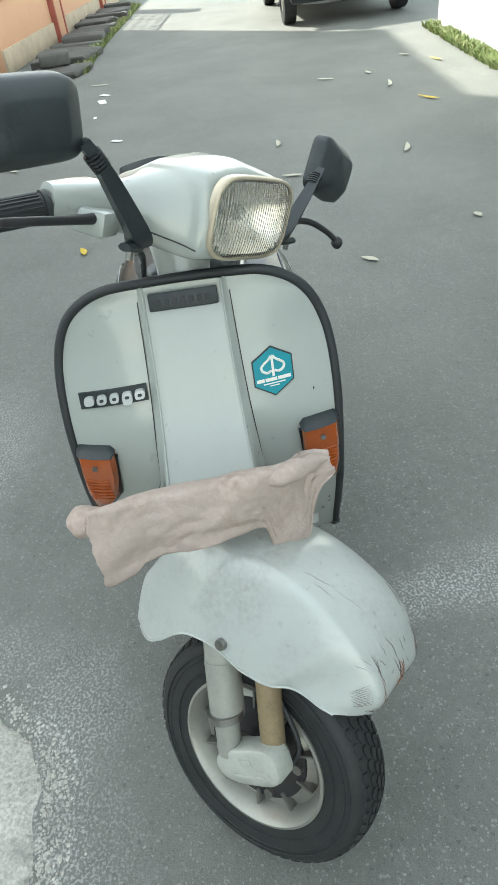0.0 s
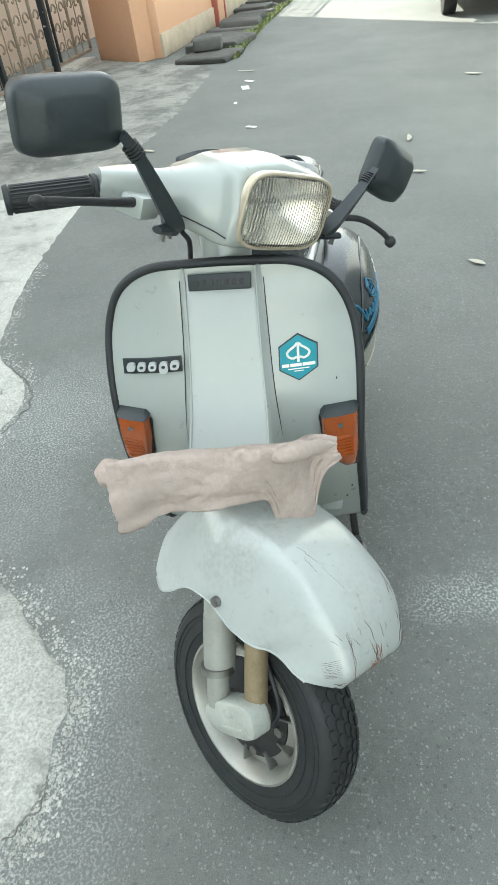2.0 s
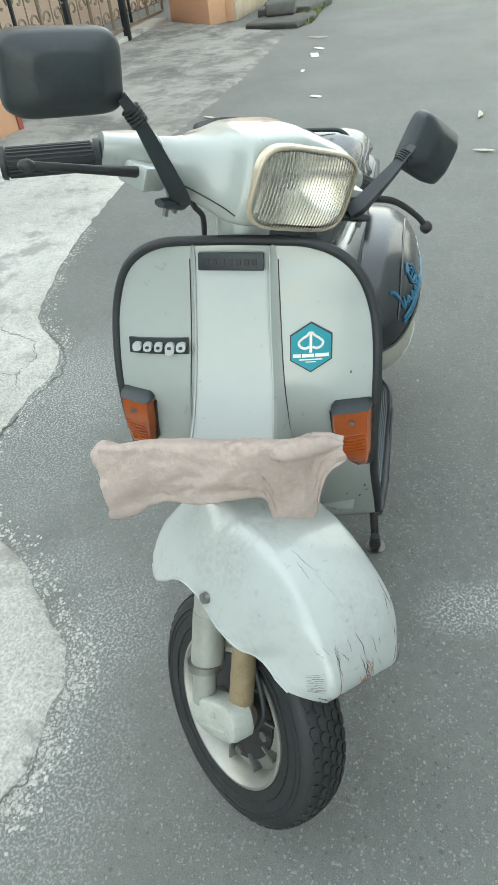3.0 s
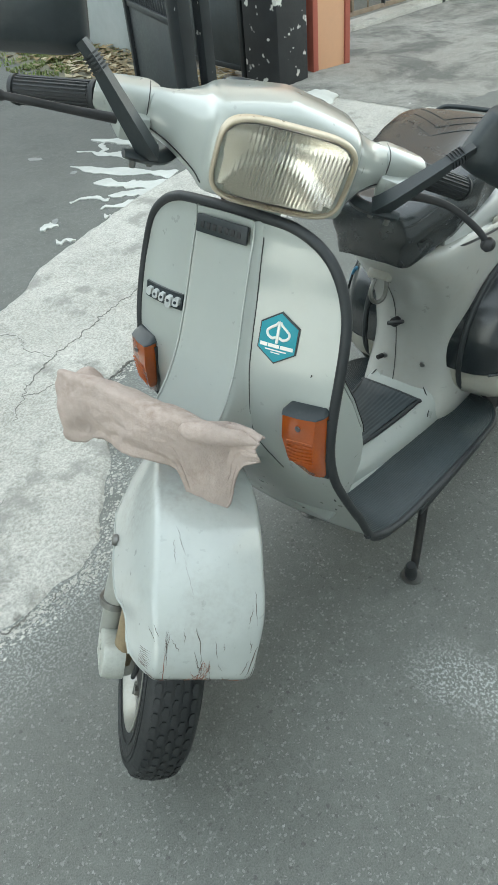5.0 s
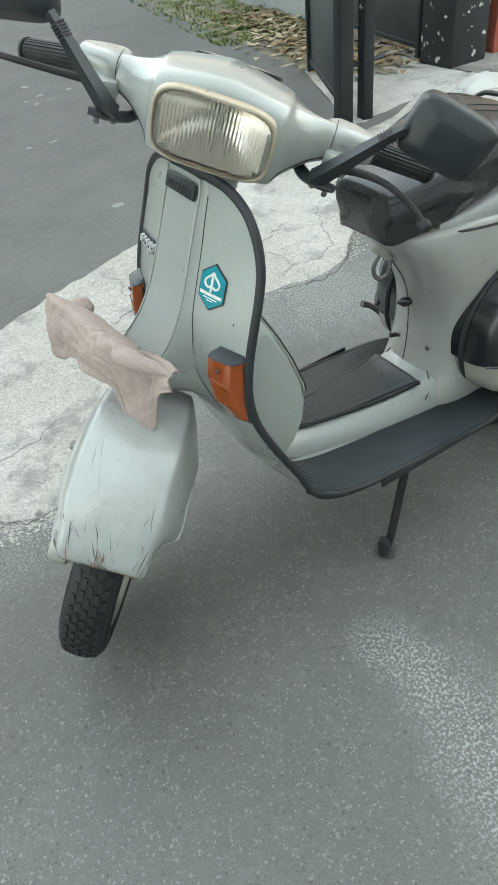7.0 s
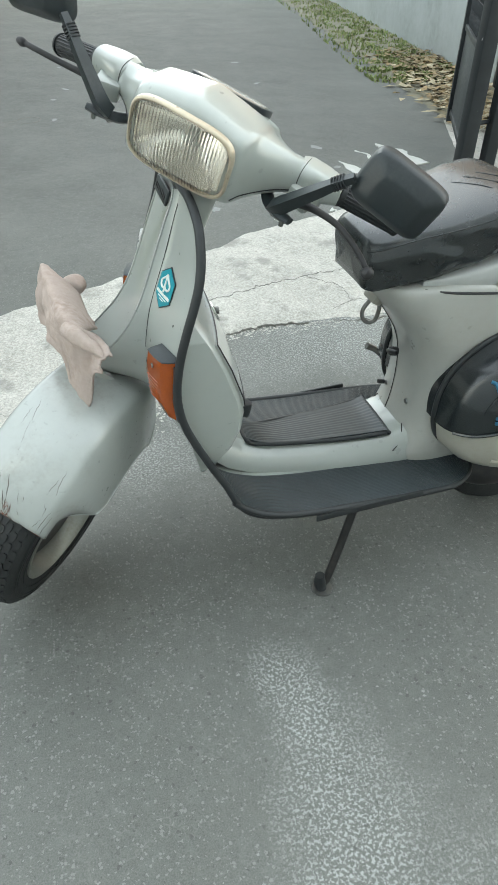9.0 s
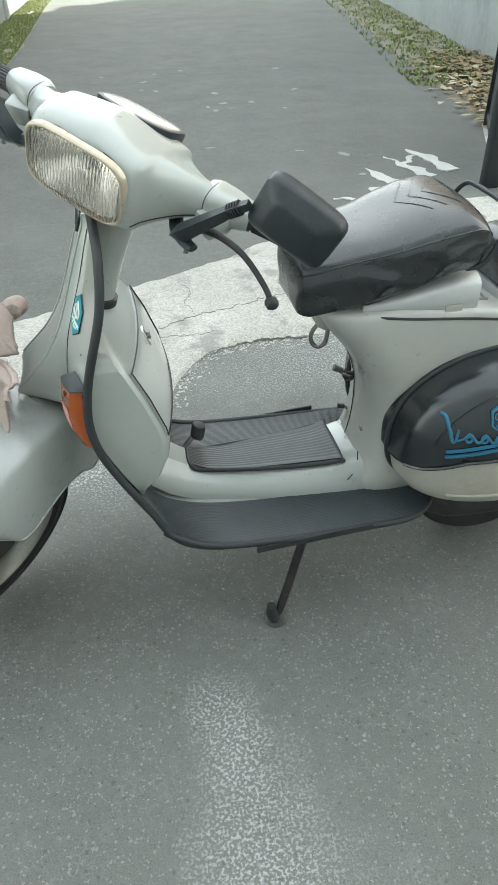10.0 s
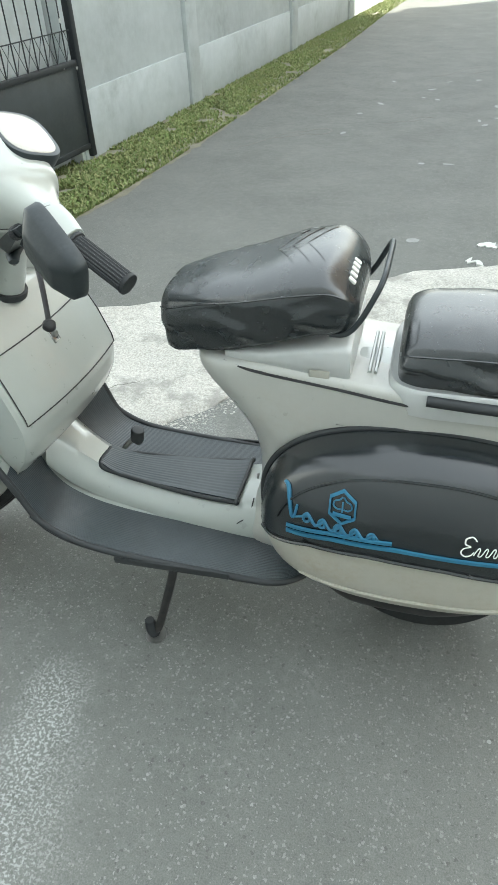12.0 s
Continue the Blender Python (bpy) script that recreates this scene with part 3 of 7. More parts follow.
WALL_L0, WALL_L1 = (2.36, -3.15), (2.46, -26.0)
wall_l = wall("wall_left", "grey plastered boundary wall along the side lane", WALL_L0, WALL_L1, 2.4, 0.16)
for k in range(7):
    y = -5.05 - 3.0 * k
    part("pilaster", rbox(0.05, 0.22, 2.4, 0.006), PLASTER, wall_l, m=wall_l.matrix_world.inverted() @ pose(2.272 + 0.0044 * k * 3, y, 1.2))
part("plinth", rbox(22.8, 0.020, 0.42, 0.006), PLASTER, wall_l, m=wall_l.matrix_world.inverted() @ pose(2.327, -14.58, 0.21, 0, 0, -89.75))
wall("wall_right", "grey weathered boundary wall with mossy foot", (-3.10, -4.9), (-4.95, -26.0), 2.4, 0.16)
wall("wall_corner", "grey plastered wall behind the barred gate", (2.44, -3.13), (2.43, -0.9), 2.4, 0.16)
wall("wall_end", "far plastered wall closing the side lane", (-9, -27), (9, -27), 3.0, 0.2)
# its unseen height and cool tint are set to shape the lane's light
wall("wall_white", "white painted wall across the lane", (-7.80, 2.38), (12.0, 2.50), 4.6, 0.18, material("pale_render", (0.61, 0.65, 0.66), 0.85, var=0.07, scale=1.5, bump=0.08, bump_scale=30))
# unseen walls, added to close the near end; the second kept low for skylight
wall("wall_east", "plain plastered wall added to close the lane's near end", (13.0, 3.0), (13.0, -6.0), 2.6, 0.18, WHITEWALL)
wall("wall_house_side", "plain rendered garden wall, added out of view", (2.4, -3.4), (12.8, -4.2), 1.3, 0.16)

# house behind the fence, its unseen height and roof set to shade the lane
house = thing("house", "peach-rendered house behind the fence, with an unseen added top and tiled roof", "house", pose(0, 0, 0))
part("wall", rbox(9.4, 14.0, 7.0, 0.03, m=pose(-9.65, -12.0, 3.5)), material("house_render", (0.60, 0.46, 0.36), 0.85, var=0.08, scale=0.8), house)
# unseen block, added to keep sun off the wall across the lane
part("upper_storey", rbox(6.25, 13.6, 6.0, 0.03, m=pose(-8.08, -12.0, 10.2)), bpy.data.materials["house_render"], house)
part("roof", rbox(9.6, 14.3, 0.30, 0.05, m=pose(-9.62, -12.05, 7.15)), ROOF, house)


def strip_grass(name, label, pts, n, hgt, seed, mat, spread):
    """Many short bent blades along a line: pts of (x, y, half width)."""
    rnd = random.Random(seed)
    V, F = [], []
    p = curve_pts(pts, 200)
    for _ in range(n):
        x, y, w = p[rnd.randrange(200)]
        x += w * min(1.25, max(-1.1, rnd.gauss(0, 0.62)))
        y += rnd.uniform(-0.1, 0.1)
        if noise.noise(Vector((x * 5.1, y * 5.1, seed))) < -0.25 * spread:
            continue
        a, h, b = rnd.uniform(0, 6.28), hgt * rnd.uniform(0.4, 1.1), rnd.uniform(0.004, 0.010)
        c, s, ln = math.cos(a), math.sin(a), rnd.uniform(0.3, 1.0) * h
        k = len(V)
        V += [(x - b * s, y + b * c, 0.0), (x + b * s, y - b * c, 0.0), (x + 0.5 * ln * c + b * 0.7 * s, y + 0.5 * ln * s - b * 0.7 * c, h * 0.7),
              (x + 0.5 * ln * c - b * 0.7 * s, y + 0.5 * ln * s + b * 0.7 * c, h * 0.7), (x + ln * c, y + ln * s, h * 0.95)]
        F += [(k, k + 1, k + 2, k + 3), (k + 3, k + 2, k + 4)]
    me = bpy.data.meshes.new(name)
    me.from_pydata(V, [], F)
    return thing(name, label, "grass", kind="stuff", me=me, mat=mat)


def soil_strip(name, pts, label):
    p = curve_pts(pts, 1200)
    P = np.zeros((1200, 9, 3))
    for i, (x, y, w) in enumerate(p):
        for j in range(9):
            f = j / 4 - 1
            P[i, j] = (x + w * f * (1 + 0.16 * noise.noise(Vector((y * 2.1, f, 2))) + 0.10 * noise.noise(Vector((y * 9, f * 3, 5)))), y, 0.003 + 0.005 * (1 - f * f) * (0.8 + 0.5 * noise.noise(Vector((x * 6, y * 6, f)))))
    return thing(name, label, "soil", kind="structure", me=to_mesh(name, P.reshape(-1, 3), grid_faces(1200, 9), 180), mat=SOIL)


soil_strip("ground_verge", [(2.00, -1.9, 0.28), (1.98, -3.2, 0.31), (1.99, -5.5, 0.30), (2.03, -9, 0.28), (2.12, -13, 0.22), (2.2, -25, 0.18)], "bare soil verge at the foot of the grey wall")
soil_strip("ground_litter", [(-2.48, -3.75, 0.35), (-2.58, -4.6, 0.42), (-2.80, -6.2, 0.50), (-3.30, -11, 0.55), (-4.0, -20, 0.5)], "soil verge under leaf litter")
strip_grass("grass_verge", "short green grass along the grey wall", [(2.02, -2.0, 0.24), (2.01, -3.2, 0.28), (2.03, -5.5, 0.29), (2.07, -9, 0.27), (2.14, -13, 0.21), (2.2, -22, 0.18)], 60000, 0.028, 3, LEAF_G, 1.4)
strip_grass("grass_moss", "sparse moss and grass at the lane's far edge", [(-2.55, -5.2, 0.4), (-2.80, -6.6, 0.5), (-3.3, -11, 0.5), (-4.0, -20, 0.4)], 16000, 0.04, 5, LEAF_G, 0.6)
strip_grass("grass_kerb", "green weeds growing along the kerb stones", [(-7.6, -1.86, 0.06), (-8.8, -1.95, 0.09), (-10.2, -2.0, 0.12), (-12.5, -2.05, 0.12), (-15, -2.1, 0.12)], 7000, 0.07, 8, LEAF_G, 1.0)
strip_grass("grass_wall", "weeds at the foot of the white wall", [(-4.6, 2.22, 0.07), (-6.0, 2.21, 0.09), (-7.7, 2.20, 0.10)], 5000, 0.07, 9, LEAF_G, 1.0)


LEAF_P = material("bleached_leaf", (0.46, 0.44, 0.36), 0.8, var=0.25, scale=20)


def leaf_mesh(ln, w, curl, seed):
    rnd = random.Random(seed)
    P = np.zeros((7, 3, 3))
    for i in range(7):
        f = i / 6
        ww = w * math.sin(math.pi * min(1, f * 0.95 + 0.03)) ** 0.8
        for j in range(3):
            g = j - 1
            P[i, j] = ((f - 0.5) * ln, g * ww + 0.06 * ln * math.sin(3 * f), curl * (f - 0.5) ** 2 * ln * 2 + abs(g) * 0.25 * ww + 0.004 + rnd.uniform(0, 0.002))
    return shell(P, 0.0008, 180)


def litter(name, label, n, area, seed, mat):
    rnd = random.Random(seed)
    V, F = [], []
    for _ in range(n):
        f = rnd.random()
        x, y = area[0][0] + f * (area[1][0] - area[0][0]), area[0][1] + f * (area[1][1] - area[0][1])
        x += rnd.gauss(0, 1) * area[2]
        y += rnd.gauss(0, 1) * 0.15
        a, ln, w, z = rnd.uniform(0, 6.28), rnd.uniform(0.05, 0.15), rnd.uniform(0.012, 0.035), rnd.uniform(0.012, 0.05)
        c, s, k = math.cos(a), math.sin(a), len(V)
        tl = rnd.uniform(-0.02, 0.03)
        for u, v, h in ((-0.5, 0, 0.0), (-0.1, 1, 0.008), (0.5, 0, tl), (-0.1, -1, 0.006)):
            V.append((x + u * ln * c - v * w * s, y + u * ln * s + v * w * c, z + h))
        F.append((k, k + 1, k + 2, k + 3))
    me = bpy.data.meshes.new(name)
    me.from_pydata(V, [], F)
    return thing(name, label, "leaves", kind="stuff", me=me, mat=mat)


litter("leaf_litter", "dry brown leaves heaped along the wall", 900, ((-2.45, -3.7), (-2.95, -6.6), 0.20), 4, LEAF_B)
litter("leaf_litter_pale", "pale bleached leaves among the litter", 260, ((-2.40, -3.6), (-2.75, -5.8), 0.2), 6, material("pale_leaf", (0.42, 0.36, 0.24), 0.8, var=0.3))
litter("gate_litter", "dead leaves and twigs swept under the gate", 160, ((-2.35, -3.5), (-2.8, -3.9), 0.15), 7, LEAF_B)

for x, y, a, ln, yel in ((-5.78, 1.81, 20, 0.16, 1), (-5.02, 1.25, -10, 0.18, 0), (-4.38, 1.44, 35, 0.17, 1), (-5.51, 0.78, 60, 0.13, 0), (-5.57, 1.16, 10, 0.10, 0), (-6.19, 1.60, 40, 0.10, 0),
                         (-3.63, 0.26, 0, 0.12, 0), (-3.19, 1.04, -15, 0.14, 0), (-2.91, 0.32, 80, 0.10, 0), (-2.09, -0.80, 20, 0.08, 1), (-1.62, 0.58, 50, 0.07, 0), (-1.99, 1.15, 15, 0.05, 0), (-6.64, -1.46, 75, 0.17, 0), (-3.75, -1.62, 60, 0.10, 0)):
    thing("fallen_leaf", "yellow fallen leaf on the asphalt" if yel else "pale dry fallen leaf on the asphalt", "leaf", pose(x, y, 0.002, 0, 0, a), "fallen leaves",
          me=leaf_mesh(ln * 1.25, 0.017, 0.10, int(abs(x) * 100)), mat=LEAF_Y if yel else LEAF_P)
for x, y, a, s in ((-5.79, -1.30, 20, 0.075), (-6.10, -1.325, 60, 0.055), (-5.15, -1.26, 5, 0.03), (-4.26, -0.94, 75, 0.045)):
    thing("paper_scrap", "small white paper scrap on the road", "litter", pose(x, y, 0.006, 0, 3, a), me=prism([(-s, -s * .45), (s * .9, -s * .5), (s, s * .4), (-s * .8, s * .5)], 0.002), mat=PAPER)


def blob_outline(cx, cy, rx, ry, turn, seed, n=40, jag=0.45):
    out = []
    for k in range(n):
        a = 2 * math.pi * k / n
        r = 1 + jag * (noise.noise(Vector((math.cos(a) * 1.6 + seed, math.sin(a) * 1.6, seed))) + 0.6 * noise.noise(Vector((math.cos(a) * 4 + seed, math.sin(a) * 4, seed))))
        x, y = rx * r * math.cos(a), ry * r * math.sin(a)
        c, s = math.cos(radians(turn)), math.sin(radians(turn))
        out.append((cx + x * c - y * s, cy + x * s + y * c))
    return out


def splash(root, tip, w, seed, n=26):
    """A ragged tongue of spilled cement from its root to its tip."""
    root, tip = np.array(root), np.array(tip)
    d = tip - root
    q = np.array((-d[1], d[0])) / np.linalg.norm(d)
    up, down = [], []
    for i in range(n):
        f = i / (n - 1)
        c = root + d * f + q * 0.05 * noise.noise(Vector((f * 4, seed, 0.2)))
        h = w * (1 - f ** 5) ** 0.5 * (0.62 - 0.25 * f + 0.55 * noise.noise(Vector((f * 4, seed, 3.3))) + 0.16 * noise.noise(Vector((f * 15, seed, 5.0)))) + 0.003
        up.append(tuple(c + q * h))
        down.append(tuple(c - q * h * (0.5 + 0.5 * noise.noise(Vector((f * 9, seed, 8.0))) ** 2)))
    return up + down[::-1]


for k, (root, tip, w) in enumerate((((-1.36, -2.78), (-1.17, -3.20), 0.050), ((-1.24, -2.98), (-1.36, -3.20), 0.035), ((-1.28, -2.36), (-0.98, -2.98), 0.075), ((-1.16, -2.26), (-0.92, -2.63), 0.075), ((-1.08, -2.22), (-0.86, -2.40), 0.055), ((-0.84, -2.36), (-0.69, -2.50), 0.026),
                                    ((-0.92, -2.20), (-0.73, -2.28), 0.035), ((-0.74, -2.12), (-0.68, -2.18), 0.030), ((-0.40, -2.30), (-0.48, -2.26), 0.035), ((-0.37, -2.10), (-0.45, -2.06), 0.030), ((-1.52, -2.86), (-1.36, -3.32), 0.060))):
    thing("cement_spill", "dried white cement spill on dark asphalt", "stain", kind="structure", me=prism(splash(root, tip, 1.5 * w, 2.3 * k + 1.1, 40), 0.003 + 0.0004 * k), mat=SPILL)
mound = []
for z, f in ((0.0, 1.0), (0.012, 0.93), (0.030, 0.72), (0.042, 0.42), (0.047, 0.12)):
    mound.append([(-2.66 + (x + 2.66) * f, -2.62 + (y + 2.62) * f, 0.008 + z) for x, y in blob_outline(-2.66, -2.62, 0.24, 0.13, 20, 5.7, jag=0.35)])
thing("cement_mound", "low smeared mound of white cement by the pillar", "cement", me=loft(mound, True, 180), mat=SPILL)
rnd = random.Random(12)
for k in range(26):
    x, y = rnd.uniform(-1.0, 0.9), rnd.uniform(-6.5, -2.1)
    thing("pale_patch", "small pale worn spot in the asphalt", "stain", kind="structure", me=prism(blob_outline(x, y, rnd.uniform(.015, .05), rnd.uniform(.01, .03), rnd.uniform(0, 180), k, 16), 0.0015), mat=PALE)


# ---- the fence, gates and pillars ----
def pillar(x, y, w, d, h, m0, trims, label):
    p = thing("gate_pillar", label, "pillar", pose(x, y, 0, 0, 0, m0))
    part("shaft", rbox(w, d, h, 0.008, m=pose(0, 0, h / 2)), PEACH, p)
    for tx in trims:
        part("edge_trim", rbox(0.05, d + 0.03, h, 0.006, m=pose(tx, 0, h / 2)), REDTRIM, p, "dark red painted edge strip")
    return p


pillar(-3.43, -3.29, 0.34, 0.32, 2.2, -6, (-0.16, 0.16), "peach gate pillar with dark red edge strips")
pillar(-8.37, -3.44, 1.02, 0.25, 2.6, 51, (), "broad peach-painted corner pillar")
blk = thing("black_pillar", "peeling black-painted gate post with white marks", "pillar", pose(-2.93, -3.22, 0, 0, 0, 4))
part("shaft", rbox(0.32, 0.32, 2.1, 0.012, m=pose(0, 0, 1.05)), WORNBLACK, blk)
for k, (z, w) in enumerate(((0.62, 0.07), (0.70, 0.08), (0.79, 0.07), (0.90, 0.08), (0.99, 0.07), (1.10, 0.08), (1.19, 0.07))):
    part("painted_mark", rbox(0.004, w, 0.045, 0.001, m=pose(0.162, 0.04, z)), WHITE, blk, "white painted bar")


def bar_gate(name, label, a, b, h, sheet, post_r, gap=0.055, rod=0.006):
    """A leaf with sheet below and close upright rods above."""
    a, b = Vector((*a, 0)), Vector((*b, 0))
    d = b - a
    L = d.length
    g = thing(name, label, "gate", Matrix.Translation(a) @ Matrix.Rotation(math.atan2(d.y, d.x), 4, "Z"))
    part("sheet", rbox(L, 0.012, sheet - 0.10, 0.002, m=pose(L / 2, 0, 0.10 + (sheet - 0.10) / 2)), IRONSHEET, g)
    for z, w in ((0.10, 0.035), (sheet, 0.035), (sheet + 0.18, 1.6 * rod), (h, 0.035)):
        part("rail", rbox(L, w, w, 0.004, m=pose(L / 2, 0, z)), IRON, g)
    for x in (0.0, L):
        part("stile", rbox(post_r, post_r, h, 0.006, m=pose(x, 0, h / 2 + 0.03)), IRON, g)
    n = int(L / gap)
    for k in range(1, n):
        part("rod", tube([(k * L / n, 0, sheet), (k * L / n, 0, h)], rod, 6, 3), IRON, g)
    for k in range(n):
        x0 = k * L / n
        for s in (1, -1):
            x1 = min(L, max(0, x0 + s * 0.09))
            part("lattice_rod", tube([(x0, 0.004 * s, sheet), (x1, 0.004 * s, sheet + 0.18)], 0.0025, 4, 2), IRON, g)
    return g


bar_gate("iron_gate", "open black iron gate leaf with mesh top", (-1.66, -2.70), (-2.06, -3.70), 2.1, 0.62, 0.06)
bar_gate("iron_gate", "dark sheet-metal gate leaf standing open", (-2.80, -3.42), (-2.98, -4.75), 2.1, 0.60, 0.05)
bar_gate("iron_gate", "dark gate of barred iron beside the grey wall", (2.26, -3.24), (2.29, -1.2), 2.0, 0.60, 0.05, 0.10, 0.0045)
for x, y, r in ((-1.58, -2.54, 0.042), (-1.75, -2.57, 0.035)):
    gp = thing("gate_post", "black painted steel gate post with worn foot", "post", pose(x, y, 0))
    part("pole", rbox(2 * r, 2 * r, 2.3, 0.008, m=pose(0, 0, 1.15)), IRON, gp)
    part("hinge_arm", tube([(0, 0, 0.30), (-0.16, -0.05, 0.30)], 0.012, 8, 4), IRON, gp)


def scroll(x, z, r, s):
    return [(x + s * r * (1 - 0.13 * k) * math.cos(k * 0.75), 0, z + r * (1 - 0.13 * k) * math.sin(k * 0.75)) for k in range(8)]


def ornate_fence(name, label, a, b, h, z0=0.18, kerb=True):
    a, b = Vector((*a, 0)), Vector((*b, 0))
    d = b - a
    L = d.length
    f = thing(name, label, "fence", Matrix.Translation(a) @ Matrix.Rotation(math.atan2(d.y, d.x), 4, "Z"))
    part("rail", rbox(L, 0.03, 0.035, 0.003, m=pose(L / 2, 0, z0)), FENCE, f)
    part("rail", rbox(L, 0.03, 0.035, 0.003, m=pose(L / 2, 0, z0 + h)), FENCE, f)
    if kerb:
        part("kerb", rbox(L, 0.22, 0.06, 0.01, m=pose(L / 2, 0.06, 0.03)), CONCRETE, f, "low concrete kerb under the fence")
    n = max(2, int(L / 0.42))
    for k in range(n + 1):
        x = k * L / n
        part("upright", rbox(0.03, 0.03, h, 0.003, m=pose(x, 0, z0 + h / 2)), IRON if k % 3 == 0 else FENCE, f)
        if k == n:
            break
        c = x + L / n / 2
        part("bar", tube([(c, 0, z0), (c, 0, z0 + h)], 0.008, 6, 3), FENCE, f)
        z = z0 + 0.14
        while z < z0 + h - 0.1:
            for s in (1, -1):
                part("scroll", tube(scroll(c + s * 0.100, z, 0.090, s), 0.011, 5, 18), FENCE, f)
            z += 0.20
    return f


ornate_fence("fence", "rusty ornate iron fence with scrolls on a kerb", (-3.62, -3.86), (-5.95, -3.93), 1.5, 0.14)
ornate_fence("fence", "rusty ornate iron gate with scrolls on a kerb", (-6.0, -3.93), (-8.50, -3.98), 1.5, 0.14)
for x in (-5.97, -7.25):
    thing("fence_post", "dark iron post between the fence panels", "post", pose(x, -3.92, 0), me=rbox(0.07, 0.07, 1.75, 0.006, m=pose(0, 0, 0.875)), mat=IRON)

peach = wall("wall_peach", "low peach garden wall on a pale plinth", (-8.15, -2.93), (-17.0, -2.76), 0.75, 0.14, PEACH)
inv = peach.matrix_world.inverted()
part("plinth", rbox(8.9, 0.19, 0.27, 0.012), STONEPLINTH, peach, "pale weathered plinth", inv @ pose(-12.6, -2.845, 0.135, 0, 0, -1.1))
part("sill", rbox(8.9, 0.20, 0.06, 0.006), REDTRIM, peach, "dark red ledge", inv @ pose(-12.6, -2.845, 0.78, 0, 0, -1.1))
for x, w in ((-11.0, 0.50), (-14.6, 0.36)):
    part("pier", rbox(w, 0.24, 2.2, 0.008), PEACH, peach, "peach-painted wall pier", inv @ pose(x, -2.92 - (x + 8.15) * 0.0192, 1.10, 0, 0, -1.1))
    for e in (-1, 1):
        part("edge_trim", rbox(0.06, 0.28, 2.2, 0.006), REDTRIM, peach, "dark red painted upright strip", inv @ pose(x + e * w / 2, -2.92 - (x + 8.15) * 0.0192, 1.10, 0, 0, -1.1))
ornate_fence("wall_grille", "rusty ornate iron grille above the low wall", (-8.36, -2.93), (-10.72, -2.885), 0.9, 0.86, False)
ornate_fence("wall_grille", "rusty ornate iron grille above the low wall", (-11.28, -2.87), (-14.38, -2.81), 0.9, 0.86, False)
rnd = random.Random(5)


def rough_stone(sx, sy, sz, seed):
    me = rbox(sx, sy, sz, 0.03, 6)
    for v in me.vertices:
        n_ = noise.noise_vector(v.co * 9 + Vector((seed * 3.1, 0, 0)))
        n_ = n_ + 0.5 * noise.noise_vector(v.co * 31 + Vector((0, seed, 0)))
        v.co += Vector((n_.x, n_.y, n_.z * 0.5)) * 0.03
    return me


for k in range(15):
    x = -8.45 - 0.44 * k
    sx, sy, sz = rnd.uniform(.34, .48), rnd.uniform(.55, .80), rnd.uniform(.06, .12)
    thing("kerb_stone", "rough grey stone slab lying by the wall", "stone", pose(x, -2.27 - 0.012 * k + rnd.uniform(-.05, .05), sz / 2, rnd.uniform(-3, 3), rnd.uniform(-3, 3), rnd.uniform(-12, 12)), "kerb stones", me=rough_stone(sx, sy, sz, k), mat=STONE)
thing("kerb_stone", "broad flat grey stone slab at the driveway's corner", "stone", pose(-7.66, -2.12, 0.035, 0, 0, -8), "kerb stones", me=rough_stone(0.60, 0.66, 0.07, 60), mat=STONE)
thing("kerb_stone", "rounded dark stone block on the kerb", "stone", pose(-7.94, -2.20, 0.140, 0, 0, 10), "kerb stones", me=rough_stone(0.32, 0.36, 0.15, 77), mat=STONE)


# ---- the parked car ----
def car():
    c = thing("car", "silver-white car parked in sunlight farther along the lane", "car", pose(-8.85, 1.46, 0, 0, 0, 4))
    rings = []
    for x, w, z0, z1 in ((0.02, 0.66, 0.30, 0.60), (-0.05, 0.78, 0.24, 0.82), (-0.35, 0.84, 0.20, 0.95), (-1.0, 0.86, 0.20, 1.05), (-2.8, 0.86, 0.20, 1.05), (-3.8, 0.82, 0.22, 0.95), (-4.0, 0.7, 0.3, 0.8)):
        rings.append(superring((x, 0, (z0 + z1) / 2), w, (z1 - z0) / 2, 4, 28))
    part("body", loft(rings), CARPAINT, c)
    rings = [superring((x, 0, 1.0 + h / 2), w, h / 2, 3.5, 24) for x, w, h in ((-0.9, 0.74, 0.1), (-1.3, 0.70, 0.72), (-2.6, 0.70, 0.78), (-3.5, 0.72, 0.2))]
    part("cabin", loft(rings), GLASSD, c, "dark tinted glass")
    part("bumper", rbox(0.14, 1.56, 0.18, 0.05, 3, m=pose(0.0, 0, 0.36)), PLASTIC, c)
    for x in (-0.62, -3.2):
        for y in (-0.74, 0.74):
            w = part("wheel", revolve([(0.30, -0.08), (0.31, 0.0), (0.30, 0.08), (0.19, 0.09), (0.18, 0.0), (0.19, -0.09)], 32), TYRE, c, m=pose(x, y, 0.31))
            part("rim", revolve([(0.0, -0.05), (0.185, -0.07), (0.185, 0.07), (0.0, 0.05)], 24), ALU, w)
    for y in (-0.60, 0.60):
        part("tail_light", rbox(0.06, 0.24, 0.16, 0.03, 2, m=pose(-0.01, y, 0.72)), material("red_lens", (0.35, 0.02, 0.02), 0.2, coat=0.5), c, "red tail light")
    for y in (-0.94, 0.94):
        part("wing_mirror", rbox(0.10, 0.18, 0.13, 0.03, 2, m=pose(-1.15, y, 1.02)), PLASTIC, c)


car()


